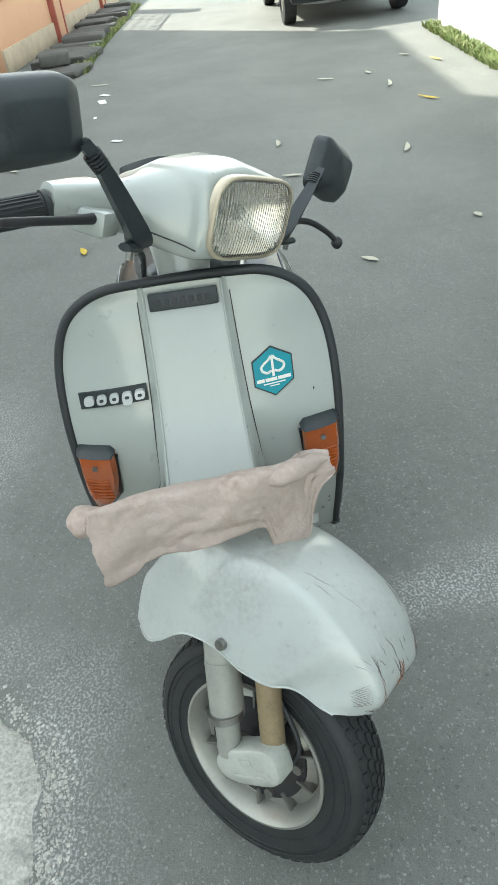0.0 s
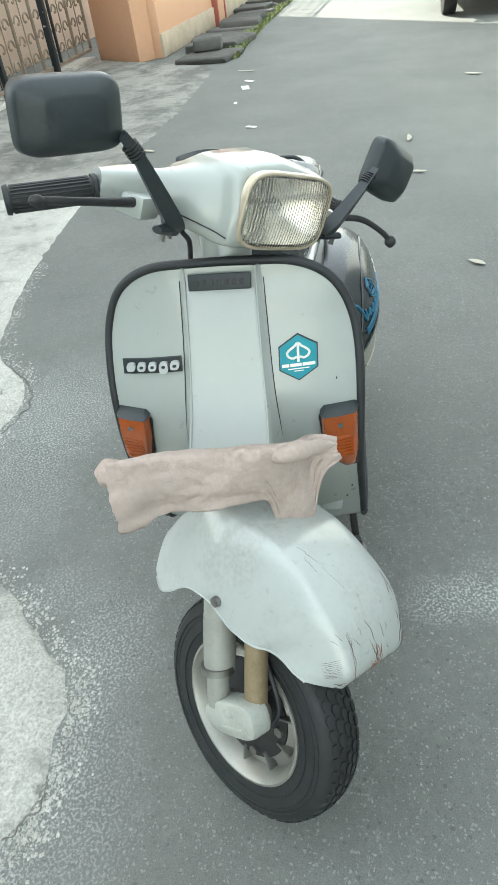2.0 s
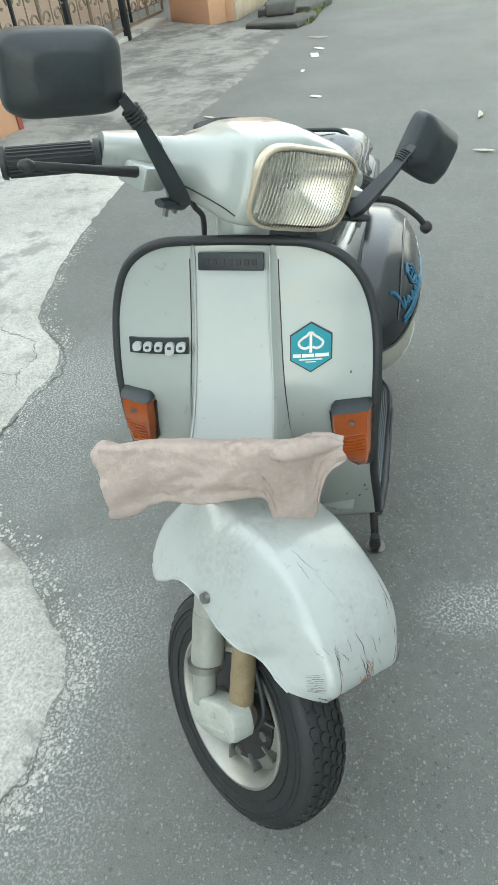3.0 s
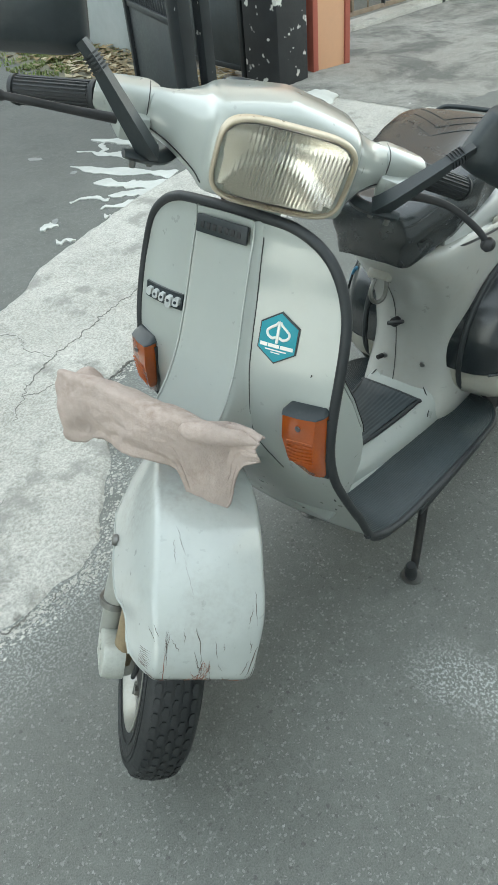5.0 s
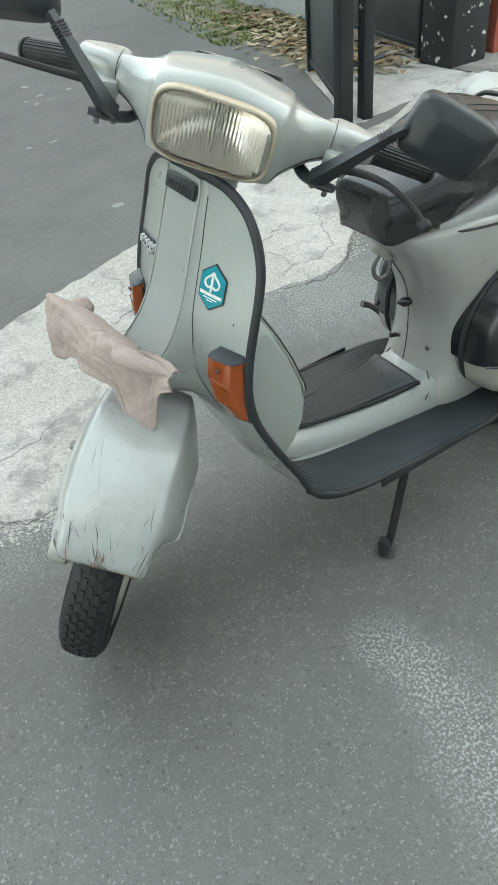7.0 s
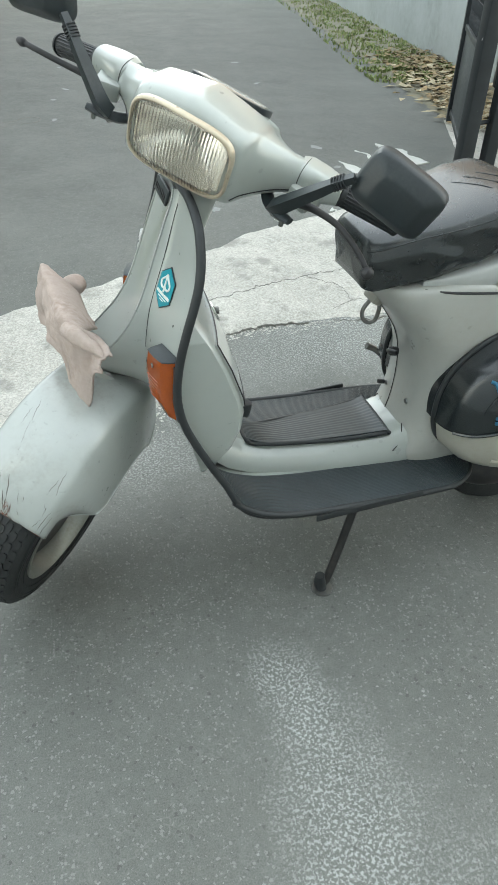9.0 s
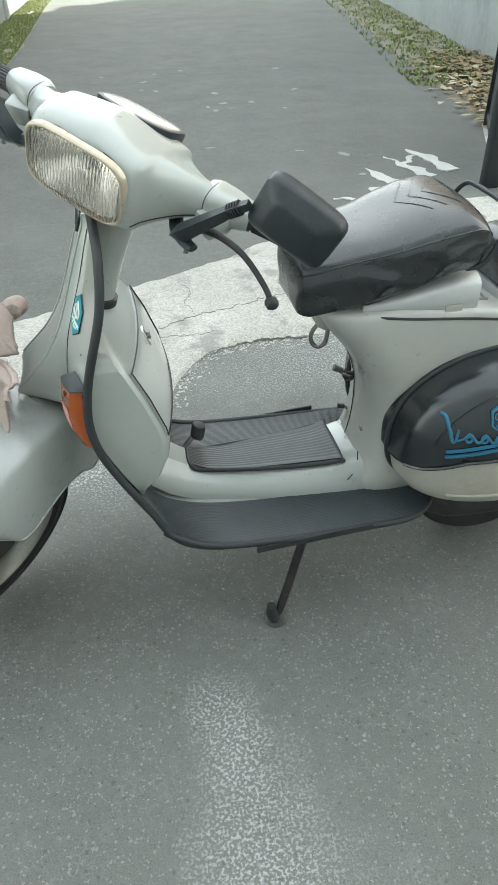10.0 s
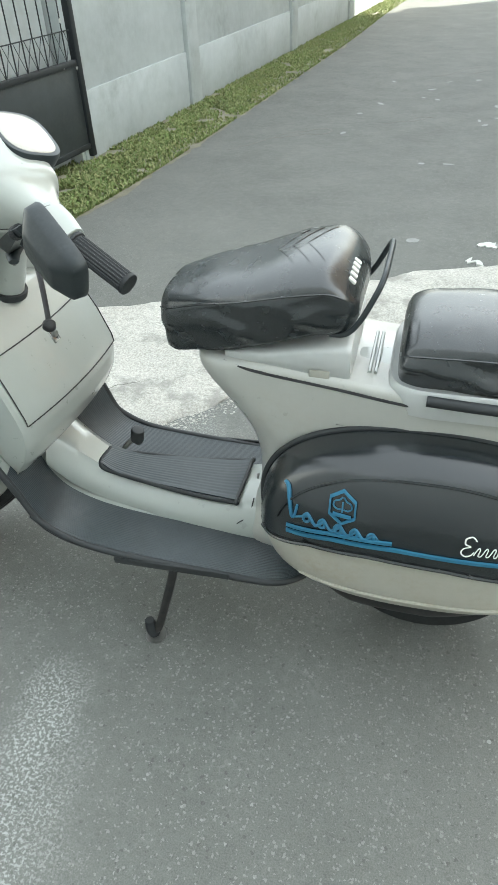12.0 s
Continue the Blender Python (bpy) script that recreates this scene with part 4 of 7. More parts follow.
# ---- the scooter ----
# Own axes: x ahead, y to its left, z up. Handlebar, fork and front wheel are turned about the raked steering axis.
scooter = thing("scooter", "old white motor scooter with black vinyl covers on its stand", "scooter", pose(0, 0, 0, 0, 0, 5.5))
RAKE, STEER, AX = radians(26), radians(52), Vector((0.30, 0, 0.90))
AXIS = Vector((-math.sin(RAKE), 0, math.cos(RAKE)))
S = Matrix.Translation((0.0, -0.004, 0.012)) @ Matrix.Translation(AX) @ Matrix.Rotation(STEER, 4, AXIS) @ Matrix.Translation(-AX)

FORK = Matrix.Translation((0.0250, 0.0215, 0.0255)) @ Matrix.Translation(AX) @ Matrix.Rotation(STEER, 4, AXIS) @ Matrix.Translation(-AX)       # the stand lifts the wheel off the road
GUARD = Matrix.Translation((0.004, -0.021, -0.015)) @ Matrix.Translation(AX) @ Matrix.Rotation(radians(53), 4, AXIS) @ Matrix.Translation(-AX)
MIRROR = Matrix.Diagonal((1, -1, 1, 1))


def flip(me):
    """The mesh mirrored to the other side."""
    me = me.copy()
    me.transform(MIRROR)
    me.flip_normals()
    return me


def sp(name, me, mat, label="", parent=None):
    """A part of the steered front end."""
    return part(name, me, mat, parent or scooter, label, S if parent is None else None)


def fp(name, me, mat, label="", parent=None):
    """A part of the fork and wheel."""
    return part(name, me, mat, parent or scooter, label, FORK if parent is None else None)


def twist(me):
    """The knocked legshield: its upper part stands slightly turned to the right."""
    for v in me.vertices:
        k = min(1.0, max(0.0, (v.co.z - 0.32) / 0.2)) if v.co.x > 0.2 else 0.0
        a = radians(-1.4) * k
        x, y = v.co.x - 0.40, v.co.y
        v.co.x, v.co.y = 0.40 + x * math.cos(a) - y * math.sin(a), x * math.sin(a) + y * math.cos(a) - 0.006 * k
    return me


TWIST = False


def bp(name, me, mat, label="", parent=None, m=None):
    """A part of the body."""
    if TWIST and m is None:
        me = twist(me)
    return part(name, me, mat, parent or scooter, label, m)


# legshield and floor: one pressed sheet, seen from the side as (x, z) and half width
LS = [(0.357, 0.891, 0.090), (0.359, 0.884, 0.121), (0.363, 0.868, 0.150), (0.372, 0.843, 0.173), (0.385, 0.803, 0.190), (0.403, 0.755, 0.198), (0.423, 0.70, 0.200), (0.434, 0.65, 0.199), (0.438, 0.60, 0.198), (0.431, 0.55, 0.198),
      (0.413, 0.50, 0.198), (0.389, 0.445, 0.198), (0.364, 0.395, 0.198), (0.343, 0.351, 0.198), (0.306, 0.314, 0.198), (0.246, 0.289, 0.198), (0.17, 0.276, 0.199), (0.05, 0.267, 0.199), (-0.12, 0.262, 0.198), (-0.19, 0.262, 0.192), (-0.232, 0.263, 0.168), (-0.255, 0.264, 0.135)]
LSC = curve_pts(LS, 120)


def sweep_back(z):
    return float(np.interp(z, [0.276, 0.29, 0.32, 0.36, 0.40, 0.45, 0.5, 0.7, 0.81, 0.85, 0.88, 0.915], [0.0, 0.010, 0.026, 0.036, 0.037, 0.037, 0.036, 0.034, 0.030, 0.025, 0.020, 0.017]))


def ls_x(y, z):
    """The legshield's front face at a height, above the floor."""
    up = LSC[:75]
    return float(np.interp(z, up[::-1, 1], up[::-1, 0])) - sweep_back(z) * (abs(y) / 0.2) ** 2


def sheet_row(c, n=41):
    x, z, w = c
    return [(x - sweep_back(z) * (abs(y) / 0.2) ** 2, y, z) for y in np.linspace(-w, w, n)]


TWIST = True
legshield = bp("legshield", shell([sheet_row(c) for c in LSC], 0.005), PAINT, "white painted legshield and floor pressing")
edge = [(x - sweep_back(z) * (w / 0.2) ** 2, w + 0.001, z) for x, z, w in LSC]
rim_pts = [(x - 0.002, y, z) for x, y, z in edge[:89:4]]
rim_all = rim_pts[::-1] + [(0.3535, 0.050, 0.8935), (0.3545, 0, 0.8945), (0.3535, -0.050, 0.8935)] + [(x, -y, z) for x, y, z in rim_pts]
bp("edge_trim", tube(rim_all, 0.0072, 10, 240), RUBBER, "black rubber edge trim")

# the column cover down the middle of the legshield, flaring into a nose over the mudguard
NOSE = [(0.890, 0.3635, 0.0515, 0.060), (0.870, 0.368, 0.0515, 0.0605), (0.84, 0.380, 0.052, 0.0615), (0.79, 0.399, 0.053, 0.0635), (0.74, 0.418, 0.055, 0.066), (0.70, 0.436, 0.057, 0.069),
        (0.66, 0.462, 0.059, 0.0725), (0.63, 0.492, 0.060, 0.0745), (0.608, 0.516, 0.058, 0.078), (0.592, 0.522, 0.052, 0.084), (0.578, 0.508, 0.045, 0.093), (0.560, 0.474, 0.040, 0.106), (0.540, 0.440, 0.035, 0.118), (0.515, 0.414, 0.03, 0.122)]
rows = []
for z, xf, w, b in curve_pts(NOSE, 50):
    row = []
    for t in np.linspace(-1, 1, 45):
        a = abs(t)
        s = math.copysign(1, t)
        if a < 0.42:
            y, x = w * a / 0.42, xf - 0.0025 * (1 - (a / 0.42) ** 2)
        elif a < 0.50:
            y, x = w + 0.006 * (a - 0.42) / 0.08, xf + 0.002 - 0.006 * ((a - 0.42) / 0.08) ** 2
        else:
            f = (a - 0.50) / 0.50
            y = w + 0.006 + (b - w) * f
            base = ls_x(b, z) - 0.002
            x = base + (xf - 0.004 - base) * (1 - f) ** 1.8
        row.append((x, s * y, z))
    rows.append(row)
nose = bp("column_cover", shell(rows, 0.004, 30), PAINT, "white raised steering column cover")
for s in (1, -1):
    bp("cover_edge", tube([(xf + 0.0015, s * (w + 0.002), z) for z, xf, w, b in NOSE[:9]], 0.0018, 8, 50), PAINT, "raised bead of the column cover")
    bp("panel_gap", tube([(ls_x(b + 0.003, z) + 0.0004, s * (b + 0.003), z) for z, xf, w, b in NOSE[1:-1]], 0.0008, 5, 60), DARK, "dark panel gap")

badge = bp("badge", rbox(0.005, 0.094, 0.024, 0.002, m=pose(0.3735, 0, 0.872, 0, -20, 0)), PLASTIC, "dark badge plate with worn pale marks")
for k in range(7):
    bp("badge_mark", rbox(0.002, 0.0068, 0.0085, 0.0005, m=pose(0.3761, -0.034 + 0.0113 * k, 0.872, 0, -20, 0)), DARK, "", badge)


def on_shield(outline, lift, mat, name, label="", parent=None):
    """A thin print that follows the legshield: outline in y and z."""
    k = len(outline)
    V, F = [], []
    for off in (0.0, lift):
        V += [(ls_x(y, z) + 0.001 + off, y, z) for y, z in outline]
    cy, cz = np.mean(outline, axis=0)
    V.append((ls_x(cy, cz) + 0.001 + lift, cy, cz))
    F = [(k + i, k + (i + 1) % k, 2 * k) for i in range(k)] + [(i, (i + 1) % k, (i + 1) % k + k, i + k) for i in range(k)]
    return bp(name, to_mesh("print", V, F, 30), mat, label, parent)


def hexagon(cy, cz, r, sq=1.0):
    return [(cy + r * math.sin(radians(60 * k)) * sq, cz + r * math.cos(radians(60 * k))) for k in range(6)]


def dense(o, n=5):
    return [tuple(np.array(o[i]) + (np.array(o[(i + 1) % len(o)]) - o[i]) * j / n) for i in range(len(o)) for j in range(n)]


sticker = on_shield(dense(hexagon(0.109, 0.7535, 0.0340)), 0.0012, PLASTIC, "sticker", "teal hexagonal sticker with cream emblem")
on_shield(dense(hexagon(0.109, 0.7535, 0.0318)), 0.0018, TEAL, "sticker_field", "", sticker)
for q in (1, -1):                                                 # two looped petals on a stem
    loop = [(0.0022, 0.7545), (0.0085, 0.7525), (0.0150, 0.7555), (0.0165, 0.7610), (0.0120, 0.7655), (0.0050, 0.7700), (0.0012, 0.7745)]
    bp("emblem_loop", tube([(ls_x(0.109 + q * u, v) + 0.0030, 0.109 + q * u, v) for u, v in loop], 0.0019, 6, 40), WHITE, "", sticker)
on_shield([(0.1072, 0.7475), (0.1108, 0.7475), (0.1108, 0.7715), (0.109, 0.7765), (0.1072, 0.7715)], 0.0034, WHITE, "emblem_stem", "", sticker)
for y0, y1, z0, z1 in ((0.0840, 0.0950, 0.7408, 0.7452), (0.0965, 0.1135, 0.7408, 0.7452), (0.1150, 0.1340, 0.7408, 0.7452), (0.0930, 0.1250, 0.7368, 0.7382), (0.102, 0.116, 0.7338, 0.7348)):
    on_shield([(y0, z0), (y1, z0), (y1, z1), (y0, z1)], 0.0024, WHITE, "text_bar", "", sticker)

plate = on_shield(dense([(-0.174, 0.7310), (-0.072, 0.7420), (-0.072, 0.7640), (-0.174, 0.7530)], 8), 0.003, PLASTIC, "name_plate", "black name plate with silver letter blocks")
for k, (w, h, dz) in enumerate(((0.0155, 0.0115, 0), (0.0150, 0.0120, 0), (0.0140, 0.0120, 0), (0.0155, 0.0165, -0.0025), (0.0155, 0.0120, 0))):
    cy = -0.159 + 0.0190 * k
    cz = 0.7438 + (cy + 0.159) * 0.108 + dz
    ell = [(cy + w / 2 * math.copysign(abs(math.cos(a)) ** 0.7, math.cos(a)), cz + h / 2 * math.copysign(abs(math.sin(a)) ** 0.7, math.sin(a)) + 0.0016 * math.cos(a)) for a in np.linspace(0, 2 * math.pi, 16, endpoint=False)]
    on_shield(ell, 0.0085, SILVER, "letter_block", "", plate)
    if k:
        on_shield([(cy + (y - cy) * 0.42, cz + dz * -0.8 + (z - cz) * (0.34 if k != 3 else 0.24)) for y, z in ell], 0.0092, PLASTIC, "letter_hole", "", plate)


def indicator(s):
    y0, up = 0.170, 0.008

    def ring(z, ya, yb, d, profile):
        return [(ls_x(y, z + up) + d[0] + d[1] * k, s * y, z + up) for y, k in profile(ya, yb)]

    def full(ya, yb):
        return ((ya, 0.0), (ya + 0.001, 0.6), (ya + 0.006, 1.0), ((ya + yb) / 2, 1.08), (yb - 0.006, 1.0), (yb - 0.001, 0.6), (yb, 0.0), ((ya + yb) / 2, -0.15))

    lens = bp("indicator_lens", loft([ring(z, ya, yb, (0.002, d), full) for z, ya, yb, d in ((0.543, 0.180, 0.192, 0.006), (0.552, 0.170, 0.195, 0.013), (0.585, 0.146, 0.197, 0.019), (0.625, 0.140, 0.197, 0.022), (0.659, 0.139, 0.197, 0.021))], True, 35), AMBER, "amber turn signal lens")
    for k in range(7):
        z = 0.583 + up + 0.0065 * k
        d = float(np.interp(z - up, (0.585, 0.625), (0.019, 0.022)))
        bp("lens_rib", tube([(ls_x(y, z) + 0.0028 + d * 1.03, s * y, z) for y in (0.154, 0.168, 0.189)], 0.0011, 5, 6), AMBER, "", lens)
    screw = revolve([(0.0, 0.0), (0.0042, 0.0), (0.0042, 0.002), (0.0, 0.002)], 12, "x")
    screw.transform(Matrix.Translation((ls_x(y0, 0.652) + 0.0255, s * y0, 0.652)))
    bp("lens_screw", screw, STEEL, "small steel screw", lens)
    bp("indicator_cap", loft([ring(z, 0.139 - g, 0.197 + g, (0.001, d), full) for z, g, d in ((0.6588, 0.001, 0.0228), (0.6605, 0.001, 0.021), (0.664, -0.002, 0.010), (0.667, -0.005, 0.003))], True, 35), PLASTIC, "black plastic indicator cap")
    bp("indicator_base", loft([ring(z, ya, yb, (0.0, 0.006), lambda a, b: ((a, 0.0), (a, 1.0), (b, 1.0), (b, 0.0))) for z, ya, yb in ((0.541, 0.176, 0.196), (0.552, 0.166, 0.199), (0.585, 0.142, 0.200), (0.652, 0.136, 0.200))], True, 35), PLASTIC, "black indicator base")


indicator(1)
indicator(-1)
for y, z, w, h in ((0.128, 0.392, 0.010, 0.004), (0.152, 0.400, 0.012, 0.003), (0.098, 0.385, 0.008, 0.004), (0.182, 0.470, 0.003, 0.008), (0.171, 0.430, 0.004, 0.006), (0.06, 0.70, 0.002, 0.006), (0.165, 0.715, 0.002, 0.004)):
    on_shield([(y + w / 2 * math.cos(a) * (1 + 0.3 * math.sin(3 * a + y * 90)), z + h / 2 * math.sin(a) + 0.3 * w * math.cos(a)) for a in np.linspace(0, 2 * math.pi, 12, endpoint=False)], 0.0006, DARK, "paint_chip", "dark paint chip")

# tool box behind the legshield
BOX = [(0.400, 0.350, 0.160), (0.420, 0.326, 0.166), (0.450, 0.301, 0.171), (0.490, 0.283, 0.175), (0.525, 0.278, 0.177), (0.560, 0.284, 0.178), (0.620, 0.305, 0.176), (0.668, 0.327, 0.172), (0.680, 0.334, 0.170), (0.698, 0.347, 0.158), (0.714, 0.358, 0.138), (0.727, 0.368, 0.108), (0.734, 0.376, 0.075)]
BOXC = np.array([[np.interp(q, np.linspace(0, 1, len(BOX)), c) for c in zip(*BOX)] for q in np.linspace(0, 1, 73)])


def box_back(y, z, w, xr):
    """The box's rear face: fullest in the middle, easing to its corners."""
    return xr - 0.006 + 0.05 * y - float(np.interp(z, [0.40, 0.47, 0.66, 0.70, 0.735], [0.010, 0.016, 0.016, 0.010, 0.004])) * (1 - min(1.0, abs(y) / w) ** 2)


rings = []
for z, xr, w in BOXC:
    xf = max(ls_x(w * 0.98, z) - 0.010, xr + 0.012)
    back = [(box_back(f * w, z, w, xr) + 0.008 * max(0.0, (abs(f) - 0.94) / 0.06), f * w, z) for f in (-1, -0.985, -0.96, -0.92, -0.8, -0.6, -0.4, -0.2, 0, 0.2, 0.4, 0.6, 0.8, 0.92, 0.96, 0.985, 1)]
    rings.append([(xf, -w * 0.99, z), ((xf + xr) / 2, -w * 1.004, z)] + back + [((xf + xr) / 2, w * 1.004, z), (xf, w * 0.99, z), (xf, 0, z)])
toolbox = bp("tool_box", loft(rings, True, 24), PAINT, "white tool box behind the legshield")
rows = []
for z, xr, w in BOXC:
    if 0.542 < z < 0.672:
        rows.append([(box_back(f * w, z, w, xr) - 0.0035, f * w, z) for f in np.linspace(-0.93, 0.955, 21)])
bp("box_door", shell(rows, 0.004, 50), PAINT, "white door of the tool box", toolbox)
rimp = [(p[0] - 0.001, p[1], p[2]) for p in [r[0] for r in rows]] + [tuple(np.array(p) - (0.001, 0, 0)) for p in rows[-1][1:-1]] + [(p[0] - 0.001, p[1], p[2]) for p in [r[-1] for r in rows][::-1]] + [tuple(np.array(p) - (0.001, 0, 0)) for p in rows[0][-2::-1]]
bp("door_gap", tube(rimp, 0.0013, 5, 160), DARK, "dark shut line", toolbox)
bp("lock", rbox(0.006, 0.022, 0.034, 0.003, m=pose(0.2915, 0.004, 0.646, 0, 22, 0)), CHROME, "chrome lock plate", toolbox)
bp("lock_barrel", revolve([(0, 0), (0.007, 0), (0.007, 0.006), (0, 0.006)], 16, "x"), STEEL, "", toolbox, pose(0.284, 0.002, 0.648))

TWIST = False
# steering column tube
bp("steering_column", tube([(0.374, 0, 0.712), (0.345, 0, 0.80), (0.317, 0, 0.868), (0.300, 0, 0.904), (0.290, 0, 0.925)], [0.030, 0.033, 0.036, 0.040, 0.044], 24, 16), PAINT, "white steering column tube")
bp("column_collar", tube([(0.3705, 0, 0.728), (0.3665, 0, 0.740)], 0.038, 24, 4), RUBBER, "black rubber collar")

# tunnel and rear frame
rings = []
for x, zt, wt, wb in curve_pts([(0.335, 0.43, 0.045, 0.075), (0.28, 0.385, 0.040, 0.070), (0.22, 0.345, 0.036, 0.068), (0.14, 0.328, 0.045, 0.075), (0.04, 0.326, 0.060, 0.088), (-0.07, 0.330, 0.072, 0.096), (-0.14, 0.345, 0.080, 0.10)], 30):
    zf = float(np.interp(x, [-0.2, 0.05, 0.17, 0.238, 0.287, 0.324, 0.357], [0.262, 0.272, 0.281, 0.296, 0.323, 0.36, 0.40]))
    rings.append([(x, -wb, zf - 0.003), (x, -wb * 0.98, zf + 0.012), (x, -(wb + wt) / 2, (zf + zt) / 2 + 0.008), (x, -wt, zt - 0.012), (x, -wt * 0.8, zt - 0.002), (x, 0, zt),
                  (x, wt * 0.8, zt - 0.002), (x, wt, zt - 0.012), (x, (wb + wt) / 2, (zf + zt) / 2 + 0.008), (x, wb * 0.98, zf + 0.012), (x, wb, zf - 0.003)])
bp("tunnel", loft(rings), PAINT, "white centre tunnel between the floor mats")
FR = [(0.268, -0.085, 0.112), (0.29, -0.092, 0.116), (0.32, -0.106, 0.117), (0.36, -0.120, 0.115), (0.42, -0.128, 0.112), (0.48, -0.126, 0.111), (0.53, -0.112, 0.110), (0.57, -0.088, 0.110),
      (0.61, -0.058, 0.110), (0.64, -0.034, 0.110), (0.665, -0.022, 0.110), (0.681, -0.024, 0.108), (0.688, -0.034, 0.100)]
rings = []
for z, xf, w in curve_pts(FR, 44):
    a = 0.125
    side = [(xf - a + a * math.cos(t) ** (2 / 3.1), w * math.sin(t) ** (2 / 3.1), z) for t in np.linspace(0, math.pi / 2, 12)]
    wr = w + 0.012 * min(1, max(0, (z - 0.3) / 0.2))
    side += [(-0.28, w + (wr - w) * 0.5, z - 0.010 * (z > 0.6)), (-0.40, wr, z - 0.022 * (z > 0.6)), (-0.60, wr * 0.98, z - 0.036 * (z > 0.6)), (-0.78, wr * 0.75, z - 0.06 * (z > 0.6)), (-0.86, 0.03, z - 0.08 * (z > 0.6))]
    rings.append(side + [(x, -y, zz) for x, y, zz in side[::-1]][:-1])
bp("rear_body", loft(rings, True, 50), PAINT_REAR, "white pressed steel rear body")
bp("pressing_seam", tube([(xf + 0.0003, -0.014 - 0.010 * math.sin((z - 0.32) * 9), z) for z, xf, w in FR[2:9]], 0.0009, 5, 40), DARK, "thin dark pressing seam")
for z, y in ((0.385, -0.045), (0.395, 0.048)):
    bp("frame_bolt", revolve([(0, 0), (0.0065, 0), (0.0055, 0.003), (0, 0.0035)], 12, "x"), STEEL, "", None, pose(-0.1235, y, z))
bp("frame_hook", tube([(-0.045, -0.028, 0.612), (-0.030, -0.028, 0.590), (-0.030, -0.024, 0.572), (-0.040, -0.018, 0.564), (-0.052, -0.012, 0.572), (-0.056, -0.010, 0.592), (-0.058, -0.012, 0.612)], 0.0045, 8, 30), STEEL, "worn metal bag hook")
bp("hook_bracket", rbox(0.022, 0.045, 0.020, 0.004, m=pose(-0.045, -0.018, 0.622, 0, -30, 0)), PAINT_OLD)
tap = bp("fuel_tap", tube([(-0.118, -0.016, 0.484), (-0.104, -0.016, 0.487)], 0.010, 12, 4), DARK, "black fuel tap lever")
bp("tap_lever", tube([(-0.106, -0.030, 0.480), (-0.104, -0.014, 0.487), (-0.108, 0.004, 0.494)], [0.005, 0.006, 0.004], 8, 8), DARK, "", tap)
bp("choke_knob", tube([(-0.120, -0.050, 0.384), (-0.106, -0.052, 0.386)], 0.0055, 10, 4), DARK)
for s in (1, -1):
    bp("body_seam", tube([(-0.115, s * 0.060, 0.345), (-0.108, s * 0.080, 0.315), (-0.085, s * 0.092, 0.297)], 0.0013, 5, 14), DARK, "dark seam line")


def ribbed(pts, y0, y1, pitch, h, n=40, taper=None):
    """A ribbed rubber mat along (x, z) between two side lines."""
    p = curve_pts(pts, n)
    m_ = int((y1[0] - y0[0]) / pitch) * 4 + 1
    P = np.zeros((n, m_, 3))
    for i in range(n):
        f = i / (n - 1)
        a, b = y0[0] + f * (y0[1] - y0[0]), y1[0] + f * (y1[1] - y1[0])
        for j in range(m_):
            g = j / (m_ - 1)
            rib = (h, h, 0, 0)[j % 4] if 3 < j < m_ - 4 else h * 1.2
            y = a + (b - a) * g
            P[i, j] = (p[i, 0] - sweep_back(p[i, 1]) * (y / 0.2) ** 2, y, p[i, 1] + rib)
    return shell(P, -0.004, 25)


def floor_mat(inner, pitch, h, off=0.0068):
    """A ribbed rubber mat lying on the floor pressing, from under the tool box to the rear."""
    prof = np.array([c for c in LSC if c[1] < 0.435 and c[0] > -0.250])
    t = np.gradient(prof[:, :2], axis=0)
    t /= np.linalg.norm(t, axis=1, keepdims=True)
    cols = int(0.125 / pitch) * 4 + 1
    P = np.zeros((len(prof), cols, 3))
    for i, (x, z, w) in enumerate(prof):
        f = i / (len(prof) - 1)
        a, b = inner[0] + f * (inner[1] - inner[0]), min(w + 0.004, 0.202)
        for j in range(cols):
            y = a + (b - a) * j / (cols - 1)
            o = off + ((h, h, 0, 0)[j % 4] if 3 < j < cols - 4 else h * 1.3)
            P[i, j] = (x - sweep_back(z) * (y / 0.2) ** 2 + t[i, 1] * o, y, z - t[i, 0] * o)
    return shell(P, -0.005, 30)


TWIST = True
mat_l = floor_mat((0.066, 0.100), 0.0046, 0.0006)
bp("floor_mat", mat_l.copy(), MAT, "black ribbed rubber floor mat")
bp("floor_mat", flip(mat_l), MAT, "black ribbed rubber floor mat")
TWIST = False
for s in (1, -1):
    bp("floor_edge", tube([(0.310, s * 0.200, 0.345), (0.285, s * 0.200, 0.322), (0.238, s * 0.202, 0.296), (0.17, s * 0.204, 0.281), (0.05, s * 0.204, 0.272), (-0.12, s * 0.202, 0.264), (-0.192, s * 0.195, 0.262), (-0.235, s * 0.170, 0.263), (-0.258, s * 0.137, 0.264)], 0.007, 8, 60), RUBBER, "black rubber floor edge")
    bp("edge_clip", rbox(0.24, 0.005, 0.016, 0.002, m=pose(0.02, s * 0.2095, 0.268, 0, 2, 0)), RUBBER)
tm = ribbed([(0.235, 0.356), (0.20, 0.343), (0.14, 0.336), (0.04, 0.334), (-0.04, 0.335), (-0.076, 0.340)], (-0.030, -0.068), (0.030, 0.068), 0.0046, 0.0006, 30)
bp("tunnel_mat", tm, MAT, "black ribbed rubber tunnel mat")
